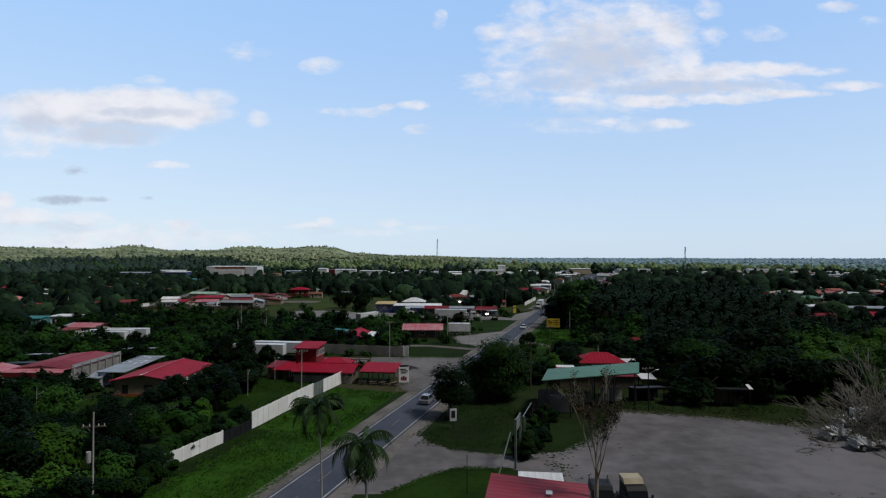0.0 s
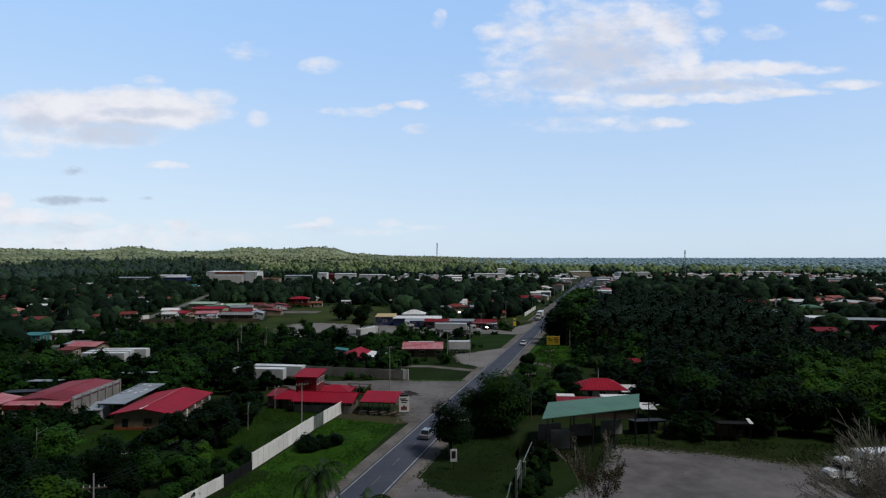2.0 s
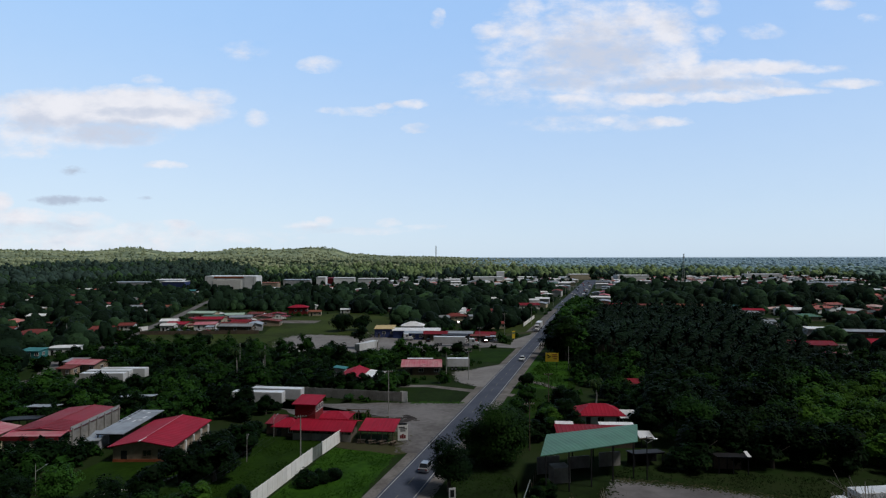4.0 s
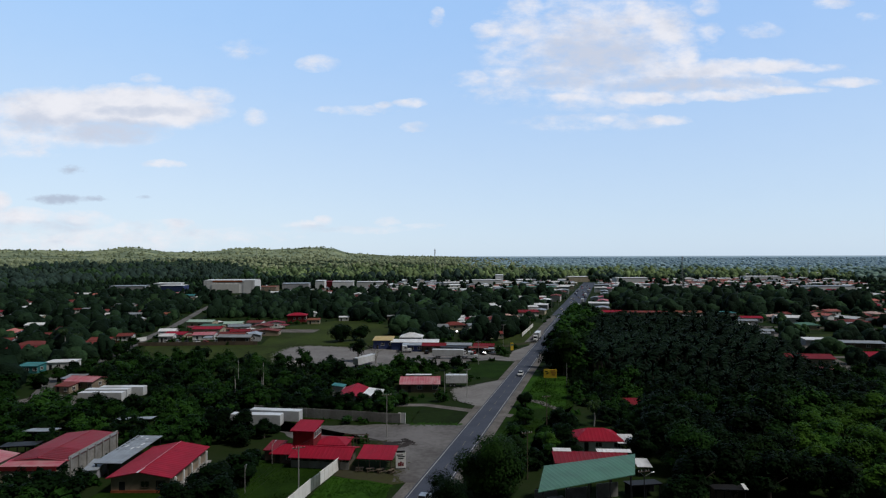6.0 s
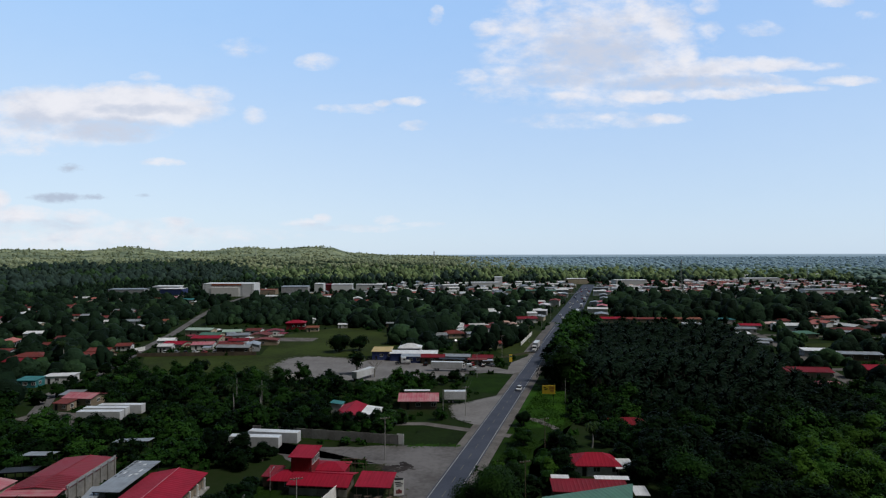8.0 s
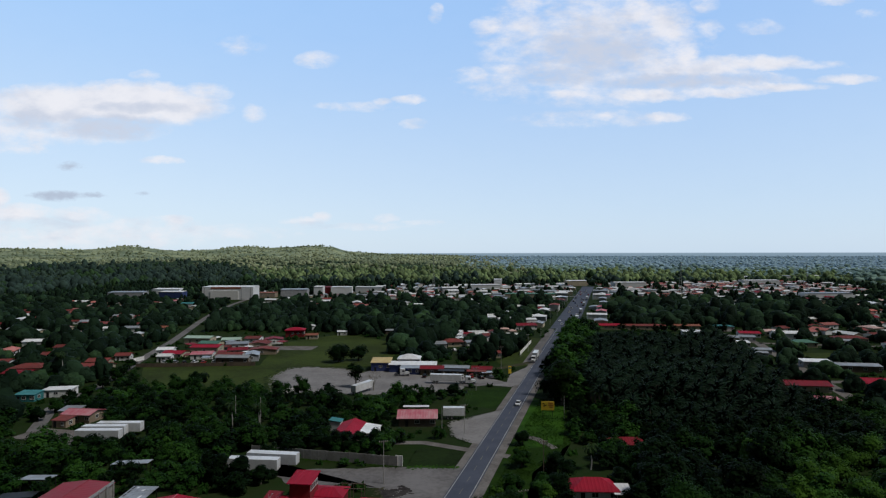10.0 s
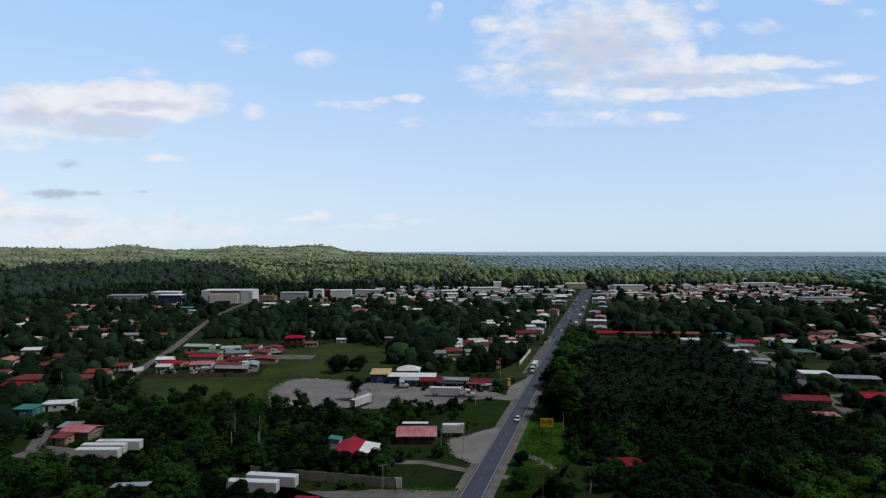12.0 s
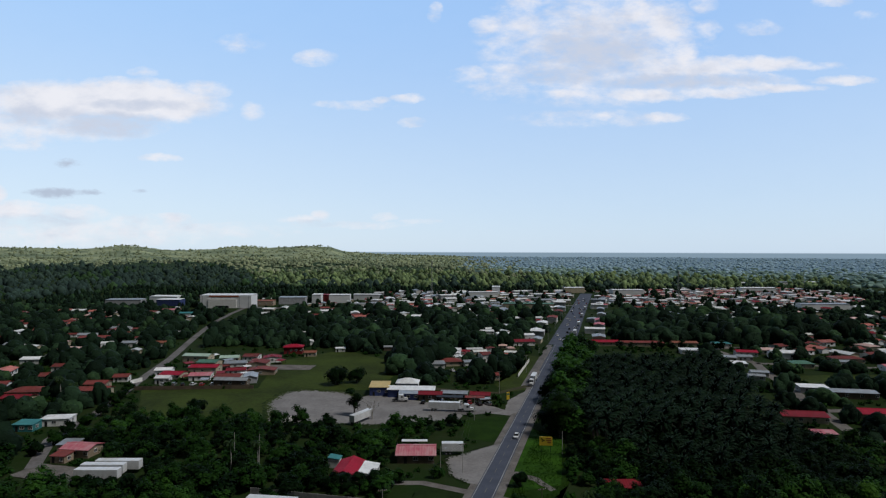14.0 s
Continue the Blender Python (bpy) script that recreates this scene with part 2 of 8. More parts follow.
M = {
    "soil": surface("soil_and_weeds", (0.01372, 0.03068, 0.006676), (0.02341, 0.03344, 0.0124), 0.95, grain=0.5, patch=0.05, bump=0.5, spec=0.03),
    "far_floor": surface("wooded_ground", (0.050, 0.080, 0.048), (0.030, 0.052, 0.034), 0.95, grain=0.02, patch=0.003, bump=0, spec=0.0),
    "blade": surface("grass_blades", (0.03532, 0.095, 0.0095), (0.01147, 0.038, 0.005427), 0.8, grain=0.45, patch=0.11, bump=0, island=0.12, spec=0.03),
    "bright_grass": surface("bright_verge_grass", (0.03443, 0.094, 0.00882), (0.0165, 0.046, 0.0060), 0.9, grain=0.9, patch=0.16, bump=0.6, spec=0.03),
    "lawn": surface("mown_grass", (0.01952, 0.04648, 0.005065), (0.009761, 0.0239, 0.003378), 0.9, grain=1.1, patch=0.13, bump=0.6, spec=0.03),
    "field": surface("rough_grass", (0.05146, 0.0747, 0.0166), (0.02656, 0.03818, 0.01245), 0.95, grain=0.5, patch=0.04, bump=0.6, spec=0.03),
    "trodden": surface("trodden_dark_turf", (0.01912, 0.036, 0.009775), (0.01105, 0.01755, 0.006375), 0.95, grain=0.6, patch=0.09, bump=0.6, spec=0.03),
    "dry": surface("dry_grass", (0.06225, 0.0664, 0.02905), (0.0498, 0.04565, 0.02988), 0.95, grain=0.9, patch=0.07, bump=0.6, spec=0.03),
    "asphalt": surface("worn_asphalt", (0.082, 0.092, 0.122), (0.056, 0.064, 0.088), 0.85, grain=2.0, patch=0.12, bump=0.2, spec=0.12),
    "shoulder": surface("gravel_shoulder", (0.2021, 0.1875, 0.1763), (0.1118, 0.1015, 0.0946), 0.95, grain=1.6, patch=0.2, bump=0.5, spec=0.03),
    "gravel": surface("packed_gravel", (0.1935, 0.1849, 0.1849), (0.0989, 0.09288, 0.09116), 0.95, grain=0.7, patch=0.06, bump=0.4, spec=0.03),
    "yard_gravel": surface("driven_gravel", (0.1935, 0.1823, 0.1892), (0.0989, 0.09288, 0.0946), 0.95, grain=0.35, patch=0.05, bump=0.4, spec=0.03),
    "line": surface("road_paint", (0.55, 0.55, 0.52), (0.3, 0.3, 0.29), 0.8, grain=4.0, patch=0.7, bump=0),
    "yellow_line": surface("yellow_road_paint", (0.26, 0.245, 0.17), (0.14, 0.135, 0.11), 0.8, grain=4.0, patch=0.7, bump=0),
    "white_wall": surface("whitewashed_panel", (0.90, 0.89, 0.87), (0.80, 0.78, 0.75), 0.85, grain=1.2, patch=0.4, bump=0.15, spread=0.08, streak=True, spec=0.12),
    "concrete": surface("weathered_concrete", (0.36, 0.345, 0.325), (0.22, 0.21, 0.195), 0.9, grain=1.4, patch=0.25, bump=0.3, spread=0.08, spec=0.12),
    "red_roof": surface("red_painted_sheet", (0.37, 0.012, 0.036), (0.27, 0.011, 0.028), 0.65, 0.0, grain=1.2, patch=0.25, bump=0.28, ribs=0.85, streak=True, spec=0.12),
    "dark_red": surface("dark_red_sheet", (0.243, 0.0144, 0.027), (0.162, 0.018, 0.0243), 0.6, 0.0, grain=1.2, patch=0.25, bump=0.4, ribs=0.85, streak=True, spec=0.12),
    "faded_red": surface("faded_red_sheet", (0.288, 0.0306, 0.0495), (0.243, 0.0495, 0.0612), 0.6, 0.0, grain=1.2, patch=0.25, bump=0.2, ribs=0.85, streak=True, spec=0.12),
    "rust_roof": surface("faded_rust_sheet", (0.225, 0.0495, 0.0432), (0.135, 0.0405, 0.036), 0.7, 0.0, grain=1.2, patch=0.3, bump=0.4, ribs=0.85, streak=True, spread=0.2, spec=0.12),
    "orange_roof": surface("orange_tile", (0.27, 0.099, 0.063), (0.18, 0.072, 0.0495), 0.75, 0.0, grain=2.0, patch=0.3, bump=0.4, ribs=0.4, spread=0.15, spec=0.12),
    "pink_roof": surface("faded_pink_sheet", (0.46, 0.075, 0.12), (0.52, 0.28, 0.29), 0.6, 0.0, grain=1.0, patch=0.22, bump=0.4, ribs=0.85, streak=True, spec=0.12),
    # Town roofs: sunlight over the town is put into these three lightened colours.
    "town_red": surface("sunlit_red_sheet", (0.50, 0.17, 0.145), (0.36, 0.12, 0.10), 0.6, grain=1.2, patch=0.3, bump=0.2, ribs=0.85, spread=0.3, island=0.2, spec=0.12),
    "town_pink": surface("sunlit_pink_sheet", (0.72, 0.50, 0.46), (0.54, 0.34, 0.31), 0.6, grain=1.2, patch=0.3, bump=0.2, ribs=0.85, spread=0.2, island=0.2, spec=0.12),
    "town_zinc": surface("bright_zinc_sheet", (0.80, 0.81, 0.82), (0.58, 0.59, 0.60), 0.5, grain=1.2, patch=0.3, bump=0.2, ribs=0.85, spread=0.2, island=0.2, spec=0.3),
    "zinc": surface("galvanised_sheet", (0.40, 0.43, 0.46), (0.27, 0.28, 0.29), 0.5, 0.35, grain=1.2, patch=0.3, bump=0.28, ribs=0.85, streak=True, spread=0.15),
    "white_roof": surface("white_sheet", (0.84, 0.85, 0.86), (0.64, 0.64, 0.64), 0.5, 0.0, grain=1.2, patch=0.3, bump=0.3, ribs=0.85, streak=True, spread=0.1),
    "green_roof": surface("green_painted_sheet", (0.080, 0.205, 0.140), (0.060, 0.145, 0.102), 0.6, 0.0, grain=1.0, patch=0.2, bump=0.28, ribs=0.85, streak=True),
    "mint": surface("pale_mint_sheet", (0.42, 0.56, 0.46), (0.32, 0.42, 0.35), 0.6, grain=1.0, patch=0.2, bump=0.25, ribs=0.85, streak=True, spec=0.15),
    "teal": surface("teal_paint", (0.05, 0.24, 0.25), None, 0.7, grain=1.0, patch=0.3),
    "beige": surface("beige_render", (0.38, 0.30, 0.22), (0.27, 0.21, 0.15), 0.9, grain=1.2, patch=0.3, spread=0.12),
    "cream": surface("cream_render", (0.52, 0.46, 0.33), (0.40, 0.34, 0.25), 0.9, grain=1.2, patch=0.3, spread=0.12),
    "pale": surface("pale_render", (0.80, 0.80, 0.79), (0.60, 0.59, 0.57), 0.9, grain=1.2, patch=0.3, spread=0.15),
    # Whiter than the near walls: sunlight on far buildings is in the paint colour.
    "far_white": surface("sunlit_white_paint", (0.86, 0.87, 0.88), (0.78, 0.79, 0.80), 0.7, grain=1.2, patch=0.3, spread=0.08),
    "grey_wall": surface("grey_render", (0.46, 0.47, 0.50), (0.32, 0.32, 0.34), 0.9, grain=1.2, patch=0.3, spread=0.1),
    "red_wall": surface("red_boards", (0.216, 0.0198, 0.0234), None, 0.8, grain=1.2, patch=0.3),
    "blue": surface("blue_paint", (0.05, 0.075, 0.22), None, 0.6, grain=1.2, patch=0.3),
    "yellow": surface("yellow_paint", (0.76, 0.53, 0.04), (0.66, 0.44, 0.04), 0.6, grain=1.2, patch=0.3, bump=0),
    "pale_yellow": surface("pale_yellow_sheet", (0.60, 0.46, 0.20), (0.48, 0.36, 0.17), 0.6, grain=1.2, patch=0.3, bump=0.2, ribs=0.85, spec=0.1),
    "orange": surface("orange_paint", (0.40, 0.11, 0.045), None, 0.7, grain=1.2, patch=0.3),
    "wood": surface("weathered_wood", (0.16, 0.12, 0.085), (0.09, 0.07, 0.055), 0.9, grain=3.0, patch=0.4, bump=0.4),
    "pole": surface("grey_pole", (0.42, 0.41, 0.385), (0.29, 0.28, 0.26), 0.85, grain=3.0, patch=0.4),
    # Dark metal and trim; also stands in for shade in openings and gaps.
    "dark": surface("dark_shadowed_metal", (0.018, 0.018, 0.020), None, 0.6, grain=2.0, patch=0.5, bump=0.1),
    "rubber": surface("tyre_rubber", (0.016, 0.016, 0.017), None, 0.9, grain=5.0, patch=0.7),
    "steel": surface("painted_steel", (0.30, 0.34, 0.32), (0.2, 0.22, 0.2), 0.5, 0.4, grain=3.0, patch=0.5, bump=0.1),
    "grey_white": surface("weathered_white_paint", (0.46, 0.46, 0.46), (0.32, 0.31, 0.30), 0.5, grain=1.5, patch=0.4, bump=0.03, spec=0.2),
    "white_paint": surface("white_vehicle_paint", (0.70, 0.71, 0.72), (0.55, 0.55, 0.54), 0.35, grain=1.5, patch=0.4, bump=0.03, spec=0.5),
    "silver": surface("silver_vehicle_paint", (0.42, 0.43, 0.44), None, 0.3, 0.5, grain=2.0, patch=0.5, bump=0.02, spec=0.5),
    "black_paint": surface("black_vehicle_paint", (0.010, 0.010, 0.011), None, 0.55, grain=2.0, patch=0.5, bump=0.02, spec=0.2),
    "red_paint": surface("red_vehicle_paint", (0.38, 0.02, 0.02), None, 0.35, grain=2.0, patch=0.5, bump=0.02, spec=0.5),
    "blue_car": surface("blue_vehicle_paint", (0.03, 0.06, 0.20), None, 0.35, grain=2.0, patch=0.5, bump=0.02, spec=0.5),
    "pane": surface("dark_window_glass", (0.020, 0.024, 0.028), None, 0.08, grain=1.0, patch=0.3, bump=0, spec=0.6),
    "lamp": surface("lamp_lens", (0.6, 0.6, 0.55), None, 0.2, grain=2.0, patch=0.5, bump=0),
    "bark": surface("bark", (0.12, 0.10, 0.08), (0.07, 0.06, 0.05), 0.95, grain=5.0, patch=0.6, bump=0.6),
    "pale_bark": surface("pale_bare_bark", (0.33, 0.31, 0.265), (0.17, 0.155, 0.125), 0.95, grain=5.0, patch=0.6, bump=0.4),
    "leaf": surface("broad_leaves", (0.016, 0.04811, 0.007563), (0.006156, 0.02138, 0.004256), 0.6, grain=0.5, patch=0.12, bump=0, spread=0.40, island=0.14, spec=0.03),
    # Duller copy of the grass blades, with shade put into the colour.
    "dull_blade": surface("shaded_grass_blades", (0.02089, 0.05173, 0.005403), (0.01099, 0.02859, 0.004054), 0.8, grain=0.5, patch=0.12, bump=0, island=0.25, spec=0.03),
    "leaf_bright": surface("bright_leaves", (0.03225, 0.08964, 0.01351), (0.01539, 0.04814, 0.008446), 0.6, grain=0.3, patch=0.06, bump=0, spread=0.25, island=0.14, spec=0.03),
    # Light green, raised further to carry sunlight on trees behind the yard.
    "leaf_light": surface("light_sunlit_leaves", (0.04451, 0.1053, 0.01217), (0.02374, 0.06275, 0.009126), 0.6, grain=0.5, patch=0.12, bump=0, spread=0.25, island=0.16, spec=0.03),
    # Dark trees, lowered further: deep shade behind the yard is in the colour.
    "leaf_dark": surface("dark_shaded_leaves", (0.005143, 0.01604, 0.003896), (0.002286, 0.0084, 0.002226), 0.6, grain=0.5, patch=0.12, bump=0, spread=0.3, island=0.18, spec=0.03),
    "leaf_mid": surface("deep_green_leaves", (0.01385, 0.03652, 0.006079), (0.005936, 0.01826, 0.003547), 0.6, grain=0.5, patch=0.12, bump=0, spread=0.3, island=0.15, spec=0.03),
    # Distance haze is put into these two woodland greens as extra blue.
    "woods_light": surface("paler_woodland_leaves", (0.0396, 0.08, 0.0348), (0.0198, 0.043, 0.0232), 0.7, grain=0.55, patch=0.02, bump=0.9, depth=0.9, island=0.38, spec=0.03),
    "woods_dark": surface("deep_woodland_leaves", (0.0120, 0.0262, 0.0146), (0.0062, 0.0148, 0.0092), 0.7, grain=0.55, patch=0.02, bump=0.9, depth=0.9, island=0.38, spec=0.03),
    # Ground and trees at the horizon: blue haze is mixed into both base colours.
    "horizon_floor": surface("haze_tinted_plain", (0.1938, 0.288, 0.3657), (0.15, 0.2304, 0.2967), 0.8, grain=0.012, patch=0.0022, bump=0, spec=0.03),
    "horizon_woods": surface("haze_tinted_woodland", (0.342, 0.4819, 0.559), (0.24, 0.3599, 0.4355), 0.8, grain=0.012, patch=0.0022, bump=0, island=0.05, spec=0.03),
    "stain": surface("oily_dark_earth", (0.0817, 0.07568, 0.07052), (0.1032, 0.09632, 0.09116), 0.95, grain=1.0, patch=0.2, bump=0.3, spec=0.03),
    "dark_patch": surface("dark_patch_earth", (0.030, 0.026, 0.026), (0.060, 0.052, 0.050), 0.95, grain=1.2, patch=0.3, bump=0.4, spec=0.03),
    "pale_dust": surface("pale_driven_dust", (0.2494, 0.2408, 0.2365), (0.172, 0.1634, 0.1617), 0.95, grain=0.8, patch=0.1, bump=0.3, spec=0.03),
    "leaf_dry": surface("dry_leaves", (0.070, 0.058, 0.036), (0.034, 0.036, 0.020), 0.8, grain=1.2, patch=0.25, bump=0, island=0.4, spec=0.03),
    "coconut_frond": surface("coconut_fronds", (0.034, 0.066, 0.020), (0.014, 0.031, 0.011), 0.5, grain=1.2, patch=0.25, bump=0, spread=0.15, island=0.35, spec=0.05),
    "frond": surface("palm_fronds", (0.0135, 0.0310, 0.0175), (0.0064, 0.0160, 0.0090), 0.5, grain=1.2, patch=0.25, bump=0, spread=0.3, island=0.30, spec=0.03),
    # The extra blue in this green stands in for distance haze.
    "woods": surface("mixed_woodland_leaves", (0.0250, 0.0515, 0.0275), (0.0130, 0.0285, 0.0175), 0.7, grain=0.55, patch=0.02, bump=0.9, depth=0.9, island=0.38, spec=0.03),
    # Far hill woods: the sunlight on them is put into this light colour.
    "hill_woods": surface("sunlit_hill_woodland_leaves", (0.35, 0.39, 0.24), (0.11, 0.155, 0.105), 0.8, grain=0.022, patch=0.005, bump=0, island=0.22, spec=0.03),
    # Lighter and bluer than the near woods: distance haze put into the colour.
    "far_woods": surface("haze_tinted_forest_leaves", (0.046, 0.076, 0.064), (0.026, 0.047, 0.044), 0.8, grain=0.05, patch=0.006, bump=0, island=0.3, spec=0.03),
    # Trees behind the town: lightened, with their sunlight in the colour.
    "lit_woods": surface("sunlit_woodland_leaves", (0.224, 0.2968, 0.138), (0.0784, 0.1288, 0.0713), 0.8, grain=0.11, patch=0.012, bump=0, island=0.35, spec=0.03),
    # Plain before the horizon: thinner haze, also put into the base colours.
    "plain_floor": surface("haze_tinted_wooded_plain", (0.1105, 0.169, 0.1553), (0.0845, 0.1365, 0.1283), 0.8, grain=0.02, patch=0.0035, bump=0, spec=0.03),
    "plain_woods": surface("haze_tinted_plain_leaves", (0.224, 0.322, 0.276), (0.1288, 0.207, 0.192), 0.8, grain=0.02, patch=0.0035, bump=0, island=0.12, spec=0.03),
}


# ---- building blocks ----
def mesh_object(name, verts, faces, material, parent=None):
    me = bpy.data.meshes.new(name)
    me.from_pydata([tuple(v) for v in verts], [], [tuple(f) for f in faces])
    for one in material if isinstance(material, (list, tuple)) else [material]:
        me.materials.append(one)
    ob = new(name, me)
    ob.parent = parent
    return ob


def part(name, bm, material, parent, label=""):
    """Links a bmesh as one mesh object under a thing or a part."""
    me = bpy.data.meshes.new(name)
    bm.normal_update()
    bm.to_mesh(me)
    bm.free()
    me.materials.append(material)
    ob = new(name, me)
    ob.parent = parent
    return tagged(ob, label)


def thing(name, x, y, z, heading, label, category, group=""):
    ob = new(name)
    ob.empty_display_size = 0.3
    ob.matrix_basis = pose(x, y, z, 0, 0, heading)
    return tagged(ob, label, category, group)


def add_box(bm, x, y, z, sx, sy, sz, turn=0.0, bevel=0.0):
    """A box by its middle and sizes."""
    made = bmesh.ops.create_cube(bm, size=1.0, matrix=pose(x, y, z, 0, 0, turn) @ Matrix.Diagonal((sx, sy, sz, 1)))
    if bevel:
        edges = list({e for v in made["verts"] for e in v.link_edges})
        bmesh.ops.bevel(bm, geom=edges, offset=bevel, segments=1, affect="EDGES")
    return bm


def add_tube(bm, a, b, r0, r1=None, sides=8, caps=True):
    a, b = Vector(a), Vector(b)
    r1 = r0 if r1 is None else r1
    turn = (b - a).to_track_quat("Z", "Y").to_matrix().to_4x4()
    bmesh.ops.create_cone(bm, cap_ends=caps, segments=sides, radius1=r0, radius2=r1, depth=(b - a).length,
                          matrix=Matrix.Translation((a + b) / 2) @ turn)
    return bm


def box(*a, **k):
    return add_box(bmesh.new(), *a, **k)


def tube(*a, **k):
    return add_tube(bmesh.new(), *a, **k)


def slab(points, faces, thick):
    """A bent sheet with a thickness, from its upper points and faces."""
    bm = bmesh.new()
    top = [bm.verts.new(p) for p in points]
    low = [bm.verts.new((p[0], p[1], p[2] - thick)) for p in points]
    edges = {}
    for f in faces:
        bm.faces.new([top[i] for i in f])
        bm.faces.new([low[i] for i in reversed(f)])
        for i, j in zip(f, (*f[1:], f[0])):
            edges[(i, j)] = 1
    for i, j in edges:
        if (j, i) not in edges:
            bm.faces.new((top[j], top[i], low[i], low[j]))
    return bm


KEEP_OFF = []   # (polygon, margin): no tree stands here


def inside(x, y, poly):
    hit = False
    for (ax, ay), (bx, by) in zip(poly, (*poly[1:], poly[0])):
        if (ay > y) != (by > y) and x < (bx - ax) * (y - ay) / (by - ay) + ax:
            hit = not hit
    return hit


def near_poly(x, y, poly, margin):
    if inside(x, y, poly):
        return True
    for (ax, ay), (bx, by) in zip(poly, (*poly[1:], poly[0])):
        dx, dy = bx - ax, by - ay
        k = max(0.0, min(1.0, ((x - ax) * dx + (y - ay) * dy) / (dx * dx + dy * dy + 1e-9)))
        if (x - ax - k * dx) ** 2 + (y - ay - k * dy) ** 2 < margin * margin:
            return True
    return False


def footprint(x, y, w, d, heading, margin, garden=0.06):
    c, s = math.cos(radians(heading)), math.sin(radians(heading))
    KEEP_OFF.append(([(x + c * a - s * b, y + s * a + c * b) for a, b in ((-w / 2, -d / 2), (w / 2, -d / 2), (w / 2, d / 2), (-w / 2, d / 2))], margin))
    if y > 150 and garden:   # clear ground on the house's southern, camera-facing side
        # Sized by distance to keep the house in the camera's view.
        deep = min(34.0, garden * y)
        KEEP_OFF.append(([(x - w * 0.42, y - d / 2 - deep), (x + w * 0.42, y - d / 2 - deep), (x + w * 0.5, y), (x - w * 0.5, y)], 0.0))


BOUNDS = []


def free(x, y, r=0.0):
    """Whether a place keeps r metres off everything that is kept clear."""
    for p, m in KEEP_OFF[len(BOUNDS):]:
        xs, ys = [a for a, _ in p], [b for _, b in p]
        BOUNDS.append((min(xs) - m, max(xs) + m, min(ys) - m, max(ys) + m))
    for (p, m), (x0, x1, y0, y1) in zip(KEEP_OFF, BOUNDS):
        if x0 - r < x < x1 + r and y0 - r < y < y1 + r and near_poly(x, y, p, m + r):
            return False
    return True


def road_x(y):
    """Where the main road's middle runs."""
    return -15.8 + 0.2925 * (y - 63)


# ---- ground ----
def bulge(a, b, wide):
    return math.exp(-((a - b) / wide) ** 2)


def terrain(x, y):
    """Flat round the road; far off the plain lifts a little, with wooded hills to the north-west."""
    r = math.hypot(x, y)
    turn = math.degrees(math.atan2(x, y))
    z = 30.0 * min(1.0, max(0.0, (r - 1300) / 3500)) ** 1.3
    if abs(turn) < 75:
        fall = 1 / (1 + math.exp((turn + 6.5) / 2.2))   # the range ends towards the road
        ridge = 56 * fall * (1 - 0.5 * bulge(turn, -75, 20)) + 34 * bulge(turn, -28.1, 1.7) + 14 * bulge(turn, -36, 3.5) - 8 * bulge(turn, -24.0, 2.2) + 27 * bulge(turn, -18.6, 2.6) + 34 * bulge(turn, -13.1, 2.2) + 24 * bulge(turn, -10.9, 1.3) + 12 * bulge(turn, -1, 4) + 7 * noise.noise(Vector((turn / 1.3, 0.3, 0))) * fall
        z += ridge * bulge(r, 4250, 1050) * (0.92 + 0.16 * noise.noise(Vector((x / 160, y / 160, 0))))
        near_ridge = 26 * bulge(turn, -20, 16) * bulge(r, 2250, 480) + 12 * bulge(turn, -2, 12) * bulge(r, 1900, 420)
        z += near_ridge * (0.9 + 0.3 * noise.noise(Vector((x / 120, y / 120, 3))))
    return z


rings = [0, 30, 60, 100, 150, 210, 280, 360, 450, 560, 700, 850, 1050, 1250] + [1400 + 110 * i for i in range(32)]
spokes = 240
verts, faces = [(0, 0, 0)], []
for r in rings[1:]:
    for k in range(spokes):
        a = 2 * math.pi * k / spokes
        verts.append((r * math.sin(a), r * math.cos(a), terrain(r * math.sin(a), r * math.cos(a))))
for k in range(spokes):
    faces.append((0, 1 + (k + 1) % spokes, 1 + k))
for i in range(len(rings) - 2):
    for k in range(spokes):
        a, b = 1 + i * spokes + k, 1 + i * spokes + (k + 1) % spokes
        faces.append((a, b, b + spokes, a + spokes))
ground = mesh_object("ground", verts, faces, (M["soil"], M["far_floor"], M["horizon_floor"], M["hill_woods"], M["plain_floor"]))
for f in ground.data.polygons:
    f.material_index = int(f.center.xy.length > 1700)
# Plain ground takes the haze-tinted colours, bluer with distance.
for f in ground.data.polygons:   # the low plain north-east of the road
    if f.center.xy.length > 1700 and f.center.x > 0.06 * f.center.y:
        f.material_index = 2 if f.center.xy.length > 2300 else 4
# Hill ground takes the same sunlit leaf colour.
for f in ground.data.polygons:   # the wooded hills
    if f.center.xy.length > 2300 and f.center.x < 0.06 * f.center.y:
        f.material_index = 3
tagged(ground, "dark weedy soil and grass of a flat plain", "ground", kind="structure")


